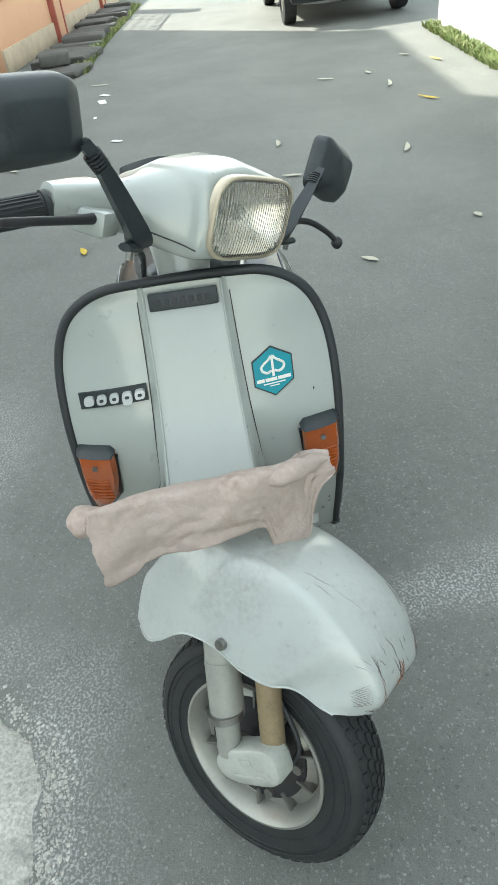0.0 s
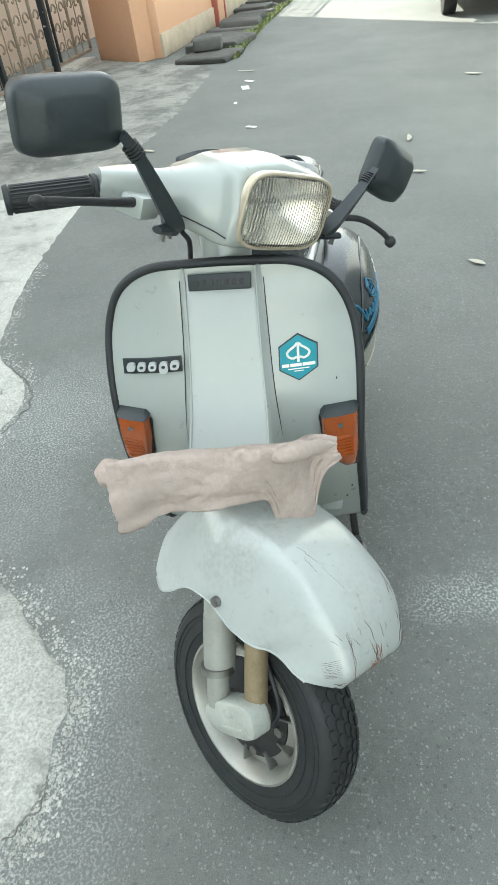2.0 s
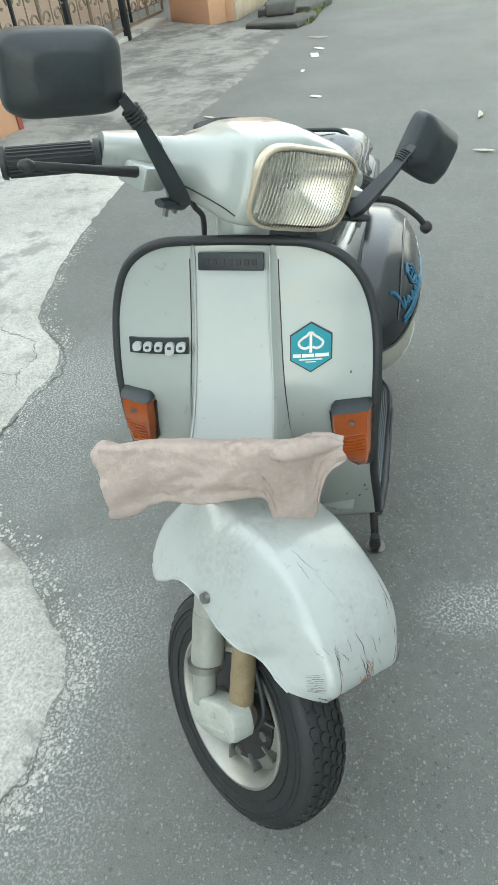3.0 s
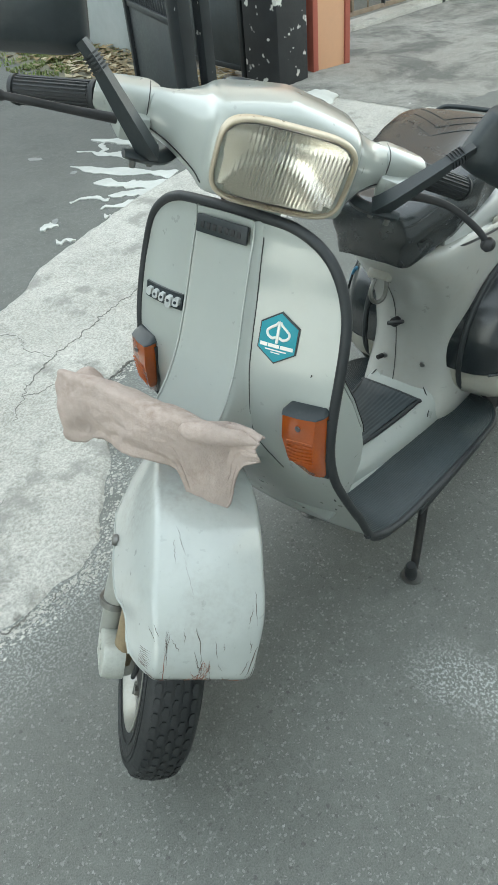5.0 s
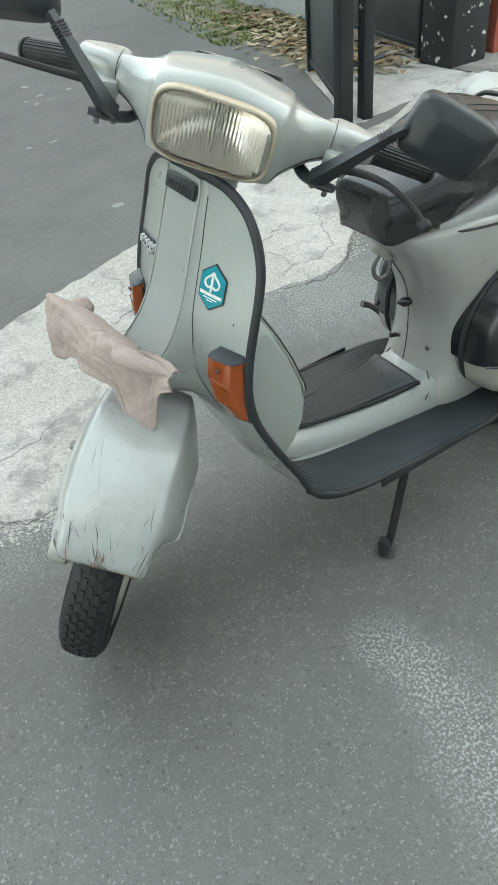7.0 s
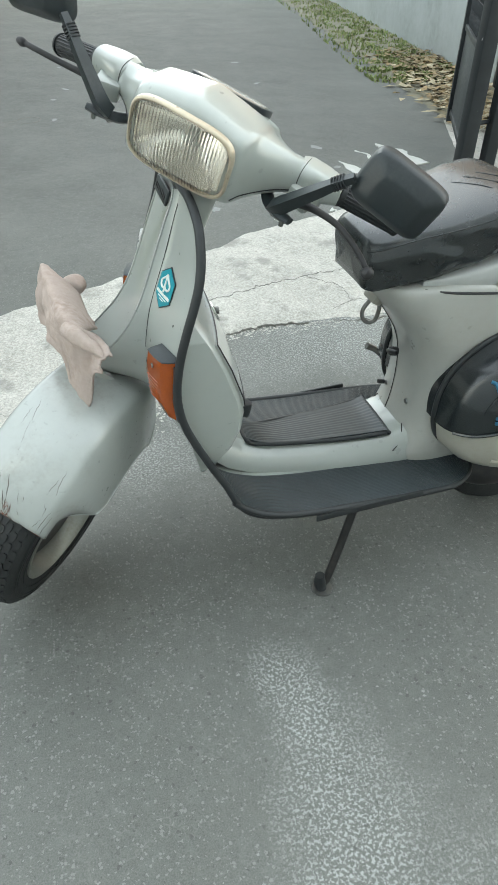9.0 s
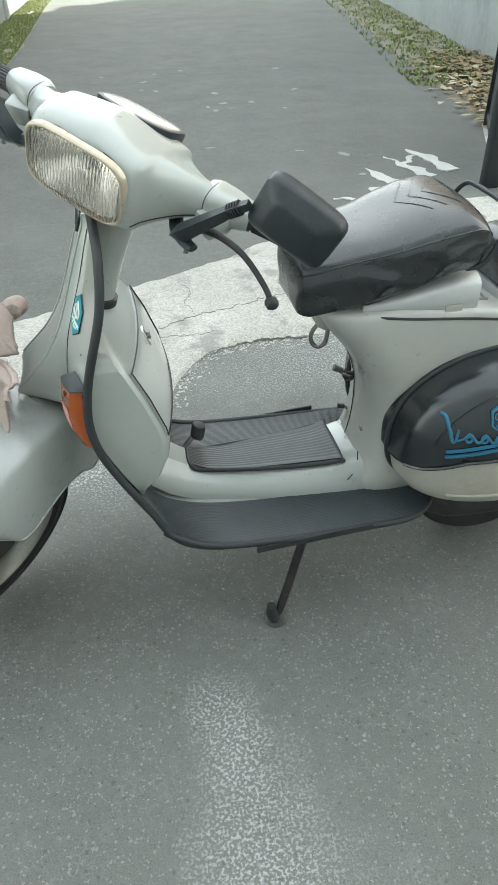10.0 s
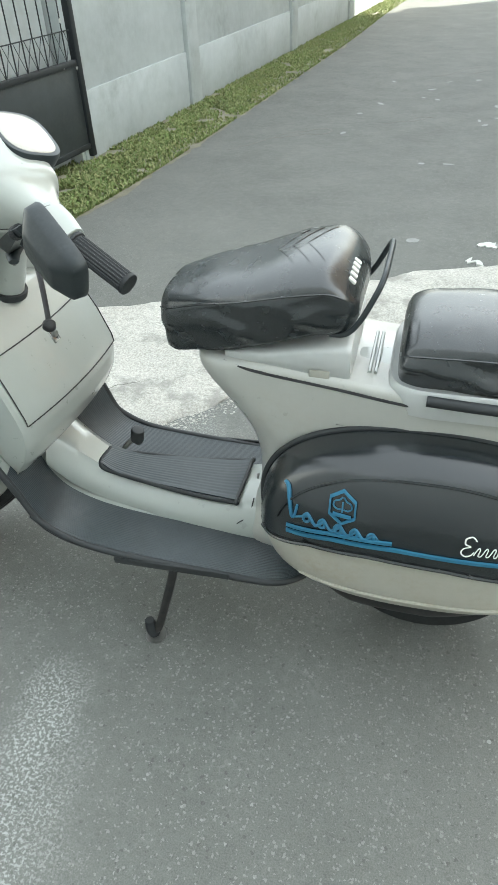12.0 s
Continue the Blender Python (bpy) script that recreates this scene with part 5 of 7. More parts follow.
bp("mat_lip", tube([(0.235, -0.028, 0.352), (0.235, 0.028, 0.352), (0.20, 0.036, 0.338), (0.04, 0.055, 0.328), (-0.07, 0.067, 0.332), (-0.078, 0.060, 0.336), (-0.078, -0.060, 0.336), (-0.07, -0.067, 0.332), (0.04, -0.055, 0.328), (0.20, -0.036, 0.338)], 0.005, 8, 90), RUBBER)
pedal = bp("brake_pedal", tube([(0.204, -0.094, 0.328), (0.203, -0.094, 0.331), (0.198, -0.094, 0.356), (0.197, -0.094, 0.360)], [0.013, 0.0155, 0.0155, 0.012], 16, 10), RUBBER, "black rubber brake pedal")
bp("pedal_arm", tube([(0.205, -0.094, 0.336), (0.222, -0.090, 0.322), (0.240, -0.088, 0.300)], 0.006, 8, 8), STEEL, "", pedal)

# side cowls with fitted vinyl covers
CX, CA, CZ, CB, CBL = -0.437, 0.281, 0.415, 0.180, 0.150


BULGE = 0.150


def cowl_y(x, z, lift=0.0):
    k = 1 - abs((x - CX) / (CA + lift)) ** 2.4 - abs((z - CZ) / ((CB if z > CZ else CBL) + lift)) ** (2.4 if z > CZ else 3.6)
    return 0.104 + (BULGE + lift) * max(0.0, k) ** 0.34


def cowl_patch(z_lo, z_hi, lift, nr=22, na=72, cover=False):
    """Rings of the swollen cowl between two heights, closed at its rim."""
    P = []
    for i in range(nr):
        f = i / (nr - 1)
        row = []
        for a in np.linspace(0, 2 * math.pi, na, endpoint=False):
            c, s = math.cos(a), math.sin(a)
            q = f ** 0.7
            x = CX + (CA + lift) * q * math.copysign(abs(c) ** (2 / 2.4), c)
            z = CZ + ((CB if s > 0 else CBL) + lift) * q * math.copysign(abs(s) ** (2 / (2.4 if s > 0 else 3.6)), s)
            zz = min(z_hi, max(z_lo(x), z))
            y = cowl_y(x, zz, lift)
            if cover:
                y += (0.0016 + 0.003 * (zz > 0.53)) * noise.noise(Vector((x * 12, zz * 22, 0.5))) * min(1, (y - 0.104) / 0.05)
            row.append((x, y, zz))
        P.append(row)
    P.append([(x, 0.055, z) for x, y, z in P[-1]])
    V = np.array(P).reshape(-1, 3)
    return to_mesh("cowl", V, grid_faces(nr + 1, na, close_v=True), 60)


def cover_line(x):
    return float(np.interp(-x, [0.15, 0.20, 0.26, 0.36, 0.48, 0.60, 0.72], [0.390, 0.407, 0.430, 0.440, 0.436, 0.421, 0.405]))


for s, fl, BULGE in ((1, lambda me: me, 0.150), (-1, flip, 0.130)):          # the knocked right cowl sits closer in
    cowl = cowl_patch(lambda x: 0.0, 9, 0.0)
    cov = cowl_patch(cover_line, 9, 0.006, 26, 90, True)
    cw = bp("side_cowl", fl(cowl.copy()), PAINT_OLD, "cream-white side cowl with scuffs")
    cv = bp("cowl_cover", fl(cov.copy()), COVER, "black vinyl cover with blue print", cw)
    hem = [(x, cowl_y(x, cover_line(x), 0.006) + 0.002, cover_line(x)) for x in np.linspace(CX + CA - 0.006, CX - CA + 0.006, 30)]
    bp("cover_hem", fl(tube(hem, 0.0035, 6, 90)), VINYL, "", cw)
    rimc = [(CX + (CA + 0.005) * math.copysign(abs(math.cos(a)) ** (2 / 2.4), math.cos(a)), 0.117, CZ + ((CB if a < math.pi and a > 0 else CBL) + 0.005) * math.copysign(abs(math.sin(a)) ** (2 / 2.4), math.sin(a))) for a in np.linspace(-0.95, math.pi + 0.25, 60)]
    bp("cowl_gasket", fl(tube(rimc, 0.006, 8, 120)), RUBBER, "black rubber gasket", cw)
    seam = [(CX + 0.243 * math.copysign(abs(math.cos(a)) ** 0.8, math.cos(a)), 0.425 + 0.146 * math.sin(a)) for a in np.linspace(0.22, math.pi - 0.22, 40)]
    bp("cover_seam", fl(tube([(x, cowl_y(x, z, 0.006) + 0.0015, z) for x, z in seam], 0.0022, 6, 90)), COVER, "", cw)
    bp("cowl_rib", fl(tube([(x, cowl_y(x, 0.335) + 0.001, 0.335) for x in np.linspace(-0.24, -0.62, 16)], 0.0035, 6, 60)), PAINT_OLD, "", cw)

    def on_cowl(o, mat, name, lift=0.0052):
        """A print on the cover: outline in x and z."""
        o = dense(o, 3)
        k = len(o)
        V = [(x, cowl_y(x, z, 0.006) + h, z) for h in (lift - 0.004, lift) for x, z in o]
        cx, cz = np.mean(o, axis=0)
        V.append((cx, cowl_y(cx, cz, 0.006) + lift, cz))
        F = [(k + i, k + (i + 1) % k, 2 * k) for i in range(k)] + [(i, (i + 1) % k, (i + 1) % k + k, i + k) for i in range(k)]
        return bp(name, fl(to_mesh("print", V, F, 30)), mat, "", cv)

    for x0, x1, dz, h in ((-0.217, -0.395, 0.007, 0.005), (-0.217, -0.42, -0.004, 0.006), (-0.42, -0.66, -0.004, 0.0055)):
        for q in range(10):
            xa, xb = x0 + (x1 - x0) * q / 10, x0 + (x1 - x0) * (q + 1) / 10
            za, zb = [float(np.interp(-q_, [0.217, 0.30, 0.40, 0.56, 0.66], [0.446, 0.464, 0.470, 0.464, 0.452])) + dz for q_ in (xa, xb)]
            on_cowl([(xa, za - h / 2), (xb, zb - h / 2), (xb, zb + h / 2), (xa, za + h / 2)], BLUE, "blue_stripe")
    def stroke(pts, r, mat, name):
        """A painted pen stroke on the cover through (x, z) points."""
        q = curve_pts(pts, 10 * len(pts))
        bp(name, fl(tube([(x, cowl_y(x, z, 0.006) + 0.0010, z) for x, z in q], np.array(r) * 0.62, 8, len(q))), mat, "", cv)

    stroke([(-0.210, 0.5200), (-0.217, 0.5170), (-0.221, 0.5000), (-0.226, 0.4760), (-0.231, 0.4760), (-0.236, 0.4980)], [0.0055, 0.0068, 0.0056, 0.0046, 0.0040], BLUE, "script_stroke")
    wave = [(-0.234, 0.4760)]
    for q in range(5):
        xq, zq = -0.250 - 0.027 * q, 0.4825 - 0.0007 * q
        for t in (0.0, 0.2, 0.4, 0.6, 0.8):
            a = 2 * math.pi * t + 2.6
            wave.append((xq - 0.009 * t + 0.0075 * math.cos(a), zq + 0.0075 * math.sin(a)))
        wave.append((xq - 0.019, zq - 0.0075))
    stroke(wave, [0.003, 0.0048, 0.0038, 0.0050, 0.0040, 0.0048, 0.003], BLUE, "script_stroke")
    stroke([(-0.312, 0.4880), (-0.318, 0.4660), (-0.322, 0.4580)], [0.0030, 0.0026, 0.0016], BLUE, "script_stroke")
    hx = [(-0.312 + 0.027 * math.sin(radians(60 * k)) * 0.95, 0.5200 + 0.027 * math.cos(radians(60 * k))) for k in range(6)]
    for k in range(6):
        a, b = np.array(hx[k]), np.array(hx[(k + 1) % 6])
        c = np.array((-0.312, 0.5200))
        on_cowl([tuple(a), tuple(b), tuple(b + (c - b) * 0.13), tuple(a + (c - a) * 0.13)], BLUE, "emblem_edge")
    for q in (1, -1):
        stroke([(-0.312 + q * 0.002, 0.5165), (-0.312 + q * 0.009, 0.5160), (-0.312 + q * 0.0150, 0.5205), (-0.312 + q * 0.0130, 0.5270), (-0.312 + q * 0.006, 0.5300), (-0.312 + q * 0.001, 0.5350)], 0.0022, BLUE, "emblem_loop")
    stroke([(-0.312, 0.5120), (-0.312, 0.5220), (-0.312, 0.5280)], 0.0022, BLUE, "emblem_stem")
    on_cowl([(-0.297, 0.5060), (-0.327, 0.5060), (-0.327, 0.5100), (-0.297, 0.5100)], BLUE, "emblem_bar")
    cap = [(0.021, 0.029), (0.014, 0.035), (0.005, 0.031), (0.005, 0.022), (0.013, 0.0185), (0.003, 0.014), (0.0, 0.006), (0.006, 0.0), (0.014, 0.002), (0.019, 0.009)]
    stroke([(-0.500 - u, 0.472 + v) for u, v in cap], [0.0016, 0.0022, 0.0014, 0.0022, 0.0014], WHITE, "script_stroke")
    wave = []
    for q in range(8):
        xq = -0.519 - 0.0115 * q
        up = 0.502 if q == 3 else 0.488
        wave += [(xq, 0.475), (xq - 0.006, up), (xq - 0.009, up - 0.002), (xq - 0.007, 0.475)]
    stroke(wave, 0.0015, WHITE, "script_stroke")

# under the body: rear wheel, engine mass and stand
wheel_r = bp("rear_wheel", revolve([(0.120, -0.038), (0.155, -0.044), (0.182, -0.041), (0.193, -0.026), (0.197, 0), (0.193, 0.026), (0.182, 0.041), (0.155, 0.044), (0.120, 0.038)], 56), TYRE, "black rear tyre", None, pose(-0.470, -0.004, 0.197))
bp("rim", revolve([(0.0, -0.035), (0.10, -0.040), (0.128, -0.036), (0.128, 0.036), (0.10, 0.040), (0.0, 0.035)], 40), ALU, "", wheel_r)
bp("engine", loft([superring((x, -0.02, 0.25), w, h, 3, 24) for x, w, h in ((-0.20, 0.08, 0.015), (-0.24, 0.12, 0.03), (-0.30, 0.13, 0.06), (-0.45, 0.12, 0.085), (-0.60, 0.11, 0.08), (-0.66, 0.05, 0.05))]), DARK, "dark engine casing")
bp("exhaust", tube([(-0.25, 0.05, 0.20), (-0.33, 0.09, 0.205), (-0.48, 0.10, 0.215), (-0.62, 0.09, 0.225)], [0.03, 0.055, 0.06, 0.04], 20, 30), DARK, "black exhaust box")
stand = bp("stand", tube([(0.030, 0.165, 0.235), (0.045, 0.170, 0.17), (0.080, 0.182, 0.045), (0.092, 0.184, 0.018)], 0.0095, 12, 20), DARK, "black tubular centre stand")
bp("stand_leg", tube([(0.020, -0.095, 0.240), (0.030, -0.100, 0.17), (0.058, -0.112, 0.045), (0.068, -0.114, 0.018)], 0.0095, 12, 20), DARK, "", stand)
bp("stand_bar", tube([(0.020, -0.096, 0.240), (0.020, 0, 0.240), (0.028, 0.166, 0.236)], 0.010, 12, 14), DARK, "", stand)
for s in (1, -1):
    fx, fy = (0.0, 0.185) if s > 0 else (-0.024, -0.115)
    bp("stand_foot", tube([(0.104 + fx, fy, 0.050), (0.101 + fx, fy, 0.022), (0.096 + fx, fy, 0.004)], [0.0105, 0.0145, 0.012], 12, 8), RUBBER, "black rubber foot", stand)
    bp("foot_plate", revolve([(0, 0), (0.024, 0), (0.024, 0.003), (0, 0.003)], 18, "z"), STEEL, "", stand, pose(0.094 + fx, fy, 0.001))
bp("kick_starter", tube([(-0.26, -0.15, 0.24), (-0.21, -0.185, 0.33), (-0.175, -0.195, 0.372), (-0.148, -0.202, 0.388)], [0.009, 0.007, 0.007, 0.009], 10, 20), STEEL, "metal kick starter lever")

# seat, rear deck and cushion
def covered(stations, seed, folds, tuck, dome, n=96):
    """A cushion under a loose sewn cover: x, top, seam and hem heights and half width. A soft top panel above the seam, a creased skirt below."""
    rings = []
    for x, zt, zp, zb, hw in curve_pts(stations, n):
        ring = []
        for u in np.linspace(-1, 1, 45):                     # top panel
            z = zp + (zt - zp) * max(0.0, 1 - abs(u) ** dome) ** 0.62
            near = max(0.0, abs(u) - 0.55) / 0.45
            z += 0.0006 * noise.noise(Vector((x * 16 + seed, u * 3.0, 1.0))) + 0.0014 * near * (1 - near) * 4 * noise.noise(Vector((x * 34 + seed, u * 2, 3.0)))
            ring.append((x, -hw * u, z))
        left, right = [], []
        for k in range(1, 15):
            f = k / 14
            for s, side in ((1, left), (-1, right)):
                z = zp + (zb - zp) * f
                y = hw * (1 + 0.035 * math.sin(math.pi * f) - tuck * f ** 1.4) + 0.0006
                sway = 2.2 * noise.noise(Vector((x * 6 + seed, z * 9, s * 2.0)))
                wave = 0.5 + 0.5 * math.sin(34 * (0.8 * x + 1.9 * (zp - z)) + 1.3 * sway)
                small = 0.5 + 0.5 * math.sin(70 * (0.4 * x - 1.0 * (zp - z)) + 2.2 * sway)
                crease = 1.6 * wave ** 2.5 + 0.7 * small ** 3 - 0.7
                y += folds * crease * math.sin(math.pi * min(1.0, 0.08 + 0.80 * f)) ** 1.2 + 0.5 * folds * noise.noise(Vector((x * 26 + seed, z * 40, s)))
                zz = z + (0.4 * folds * math.sin(41 * x + seed) if k == 14 else 0.0)
                side.append((x, s * max(0.004, y), zz))
        ring = ring + right + [(x, -hw * 0.5, zb), (x, 0, zb), (x, hw * 0.5, zb)] + left[::-1]
        rings.append([np.array(p) for p in ring])
    return loft(rings, True, 78)


SEAT = [(0.034, 0.768, 0.756, 0.706, 0.040), (0.029, 0.781, 0.759, 0.690, 0.068), (0.018, 0.790, 0.763, 0.684, 0.080), (0.0, 0.796, 0.769, 0.683, 0.088), (-0.05, 0.812, 0.786, 0.694, 0.103), (-0.12, 0.830, 0.802, 0.713, 0.117), (-0.19, 0.853, 0.820, 0.735, 0.126), (-0.240, 0.862, 0.829, 0.753, 0.128),
        (-0.262, 0.858, 0.830, 0.756, 0.126), (-0.282, 0.843, 0.822, 0.760, 0.119), (-0.296, 0.822, 0.808, 0.766, 0.104), (-0.303, 0.806, 0.798, 0.772, 0.082)]
seat = bp("seat", covered(SEAT, 3.0, 0.0048, 0.16, 3.0), VINYL, "black vinyl-covered single seat with creases")
for s in (1, -1):
    bp("seat_piping", tube([(x, s * (hw + 0.0002), zp + 0.0004) for x, zt, zp, zb, hw in SEAT[1:-1]], 0.0019, 6, 70), VINYL, "", seat)


def seat_top(x, y):
    q = curve_pts(SEAT, 200)
    k = int(np.argmin(abs(q[:, 0] - x)))
    _, zt, zp, _, hw = q[k]
    return zp + (zt - zp) * (1 - min(0.98, abs(y) / hw) ** 3.0) ** 0.62


for k in range(3):
    xk = -0.160 - 0.024 * k
    bp("stitch_line", tube([(xk - 0.55 * abs(y), y, seat_top(xk - 0.55 * abs(y), y) + 0.0006) for y in np.linspace(-0.070, 0.070, 23)], 0.0006, 5, 60), VINYL, "", seat)
for k in range(5):
    bp("text_mark", rbox(0.004, 0.009, 0.013, 0.0005, m=pose(-0.2895, 0.075 - 0.016 * k, seat_top(-0.2885, 0.075 - 0.016 * k) + 0.001, 0, 50, 0)), WHITE, "white letter block", seat)
bp("seat_base", loft([superring((x, 0, z), w, h, 5, 28) for x, z, w, h in ((-0.085, 0.692, 0.088, 0.008), (-0.15, 0.695, 0.101, 0.016), (-0.22, 0.698, 0.106, 0.030), (-0.288, 0.698, 0.107, 0.042), (-0.297, 0.697, 0.104, 0.039))]), SILVER, "white seat base panel")
bp("base_gap", tube([(-0.085, 0.0960, 0.684), (-0.125, 0.1075, 0.679), (-0.18, 0.1110, 0.672), (-0.28, 0.1160, 0.662), (-0.40, 0.1212, 0.648), (-0.58, 0.1198, 0.634)], 0.0026, 6, 40), DARK, "dark gap under the seat base")
deck = bp("rear_deck", rbox(0.34, 0.205, 0.012, 0.004, m=pose(-0.47, 0, 0.652, 0, -4, 0)), PAINT, "white rear deck plate")
for x in (-0.325, -0.335):
    bp("deck_rib", tube([(x, -0.07, 0.6720), (x, 0.07, 0.6720)], 0.0032, 6, 4), PAINT, "", deck)
bp("latch_plate", rbox(0.034, 0.003, 0.020, 0.002, m=pose(-0.248, 0.1085, 0.680, 0, 0, 0)), PAINT_OLD, "worn latch plate", deck)
rings = []
for z, g in ((0.632, 0.0), (0.674, 0.004), (0.682, 0.0), (0.678, -0.008)):
    rings.append(superring((-0.53, 0, z), 0.170 + g, 0.128 + g, 6, 40, (1, 0, 0), (0, 1, 0)))
bp("cushion_tray", loft(rings), SILVER, "pale grey moulded cushion tray")
PILL = [(-0.370, 0.730, 0.716, 0.684, 0.070), (-0.374, 0.742, 0.722, 0.678, 0.094), (-0.385, 0.756, 0.728, 0.674, 0.106), (-0.42, 0.766, 0.733, 0.672, 0.112), (-0.50, 0.770, 0.736, 0.672, 0.115), (-0.60, 0.768, 0.735, 0.672, 0.115), (-0.66, 0.760, 0.730, 0.674, 0.110), (-0.685, 0.744, 0.722, 0.678, 0.092), (-0.69, 0.732, 0.716, 0.684, 0.074)]
cush = bp("pillion_cushion", covered(PILL, 8.0, 0.0085, 0.04, 3.0), VINYL, "black wrinkled vinyl pillion cushion")
bp("cushion_seam", tube([(-0.376, -0.088, 0.724), (-0.374, 0.0, 0.724), (-0.376, 0.088, 0.724), (-0.386, 0.1055, 0.729), (-0.42, 0.1125, 0.7335), (-0.50, 0.1155, 0.7365), (-0.60, 0.1155, 0.7355), (-0.66, 0.1105, 0.7305)], 0.0020, 6, 60), VINYL, "", cush)
bp("side_rail", tube([(-0.42, 0.134, 0.670), (-0.52, 0.136, 0.667), (-0.68, 0.130, 0.662)], 0.009, 8, 20), RUBBER, "black rubber side strip")
bp("grab_rail", tube([(-0.262, 0.100, 0.752), (-0.288, 0.102, 0.757), (-0.308, 0.100, 0.780), (-0.328, 0.092, 0.820), (-0.336, 0.075, 0.838), (-0.338, 0.045, 0.843), (-0.338, -0.045, 0.843), (-0.336, -0.075, 0.838), (-0.328, -0.092, 0.820), (-0.308, -0.100, 0.780), (-0.288, -0.102, 0.757), (-0.262, -0.100, 0.752)], 0.0047, 10, 90), PLASTIC, "black tubular grab rail behind the seat")

# ---- steered front end ----
AXLE = (0.622, 0, 0.198)
fw = part("front_wheel", revolve([(0.118, -0.034), (0.134, -0.040), (0.158, -0.043), (0.180, -0.041), (0.190, -0.032), (0.1945, -0.017), (0.196, 0), (0.1945, 0.017), (0.190, 0.032), (0.180, 0.041), (0.158, 0.043), (0.134, 0.040), (0.118, 0.034)], 72),
          TYRE, scooter, "black ten-inch front tyre with moulded tread", FORK @ Matrix.Translation(AXLE))
V, F = [], []
for k in range(54):
    for row, (h0, h1, ph) in enumerate(((-0.033, -0.022, 0), (-0.019, -0.008, 0.5), (-0.0045, 0.0045, 0), (0.008, 0.019, 0.5), (0.022, 0.033, 0))):
        a0 = 2 * math.pi * (k + ph) / 54
        b = len(V)
        for lift in (-0.002, 0.0028):
            for u, v in ((0.10, 0.2), (0.55, 0.0), (0.86, 0.25), (0.86, 0.8), (0.45, 1.0), (0.10, 0.8)):
                a = a0 + 2 * math.pi * u / 54
                h = h0 + (h1 - h0) * v
                r = float(np.interp(abs(h), [0, 0.017, 0.032, 0.041], [0.196, 0.1945, 0.190, 0.180])) + lift
                V.append((r * math.cos(a), h, r * math.sin(a)))
        F += [tuple(range(b + 6, b + 12))] + [(b + i, b + (i + 1) % 6, b + (i + 1) % 6 + 6, b + i + 6) for i in range(6)]
tr = bpy.data.meshes.new("tread")
tr.from_pydata(V, [], F)
part("tread", tr, TYRE, fw, "raised tread blocks", kind="stuff")
for sgn in (1, -1):
    for r in (0.172, 0.164, 0.146):
        part("sidewall_ring", revolve([(r + 0.0015 * math.cos(t), sgn * 0.0425 + 0.0015 * math.sin(t)) for t in np.linspace(0, 2 * math.pi, 6, endpoint=False)], 60), TYRE, fw)
rim = part("rim", revolve([(0.124, -0.042), (0.1285, -0.041), (0.1285, -0.038), (0.120, -0.032), (0.115, -0.010), (0.115, 0.010), (0.120, 0.032), (0.1285, 0.038), (0.1285, 0.041), (0.124, 0.042), (0.116, 0.035), (0.109, 0.012), (0.106, -0.004), (0.109, -0.010), (0.116, -0.035)], 72), ALU, fw, "dull silver wheel rim")
part("disc", revolve([(0.060, -0.010), (0.085, -0.020), (0.098, -0.012), (0.110, -0.010), (0.110, -0.006), (0.098, -0.008), (0.085, -0.014), (0.060, -0.004)], 48), ALU, fw, "pressed wheel disc")
part("brake_drum", revolve([(0.0, -0.030), (0.050, -0.030), (0.070, -0.024), (0.088, -0.022), (0.090, 0.010), (0.0, 0.014)], 40), DARK, fw, "greasy brake drum")
for k in range(10):
    a = 2 * math.pi * k / 10
    part("drum_fin", rbox(0.030, 0.020, 0.005, 0.001, m=Matrix.Rotation(-a, 4, "Y") @ pose(0.092, -0.018, 0)), STEEL, fw)
for k in range(5):
    a = 2 * math.pi * k / 5 + 0.3
    part("wheel_nut", revolve([(0, -0.030), (0.009, -0.030), (0.009, -0.018), (0, -0.018)], 6, sharp=20), STEEL, fw, m=pose(0.076 * math.cos(a), 0, 0.076 * math.sin(a)))

# fork, link, damper: all on the right side of the wheel
fork = fp("fork_tube", tube([(0.480, 0, 0.545), (0.495, -0.004, 0.530), (0.54, -0.030, 0.490), (0.59, -0.060, 0.440), (0.615, -0.064, 0.390)], [0.025, 0.025, 0.023, 0.021, 0.019], 18, 40), PAINT, "white painted fork tube")
fp("link_arm", tube([(0.600, -0.066, 0.225), (0.635, -0.066, 0.225), (0.672, -0.066, 0.268)], [0.024, 0.030, 0.024], 18, 20), ALU, "cast suspension link")
damp = fp("damper", tube([(0.521, -0.072, 0.428), (0.547, -0.078, 0.372)], 0.0255, 20, 6), DAMPER, "grey-white damper shroud")
fp("damper_body", tube([(0.545, -0.078, 0.376), (0.582, -0.082, 0.292)], 0.0260, 20, 6), DAMPER, "grey damper body", damp)
fp("damper_ring", tube([(0.578, -0.086, 0.300), (0.583, -0.086, 0.290)], 0.0275, 20, 3), STEEL, "", damp)
fp("damper_foot", tube([(0.581, -0.086, 0.294), (0.606, -0.087, 0.236)], 0.0185, 18, 6), DAMPER, "", damp)
fp("spring_rod", tube([(0.592, -0.062, 0.44), (0.619, -0.065, 0.378), (0.659, -0.068, 0.282)], 0.0185, 16, 12), RUST, "brown greasy spring tube")
fp("rod_nut", tube([(0.659, -0.068, 0.284), (0.668, -0.069, 0.262)], 0.015, 8, 3), RUST)
cov = []
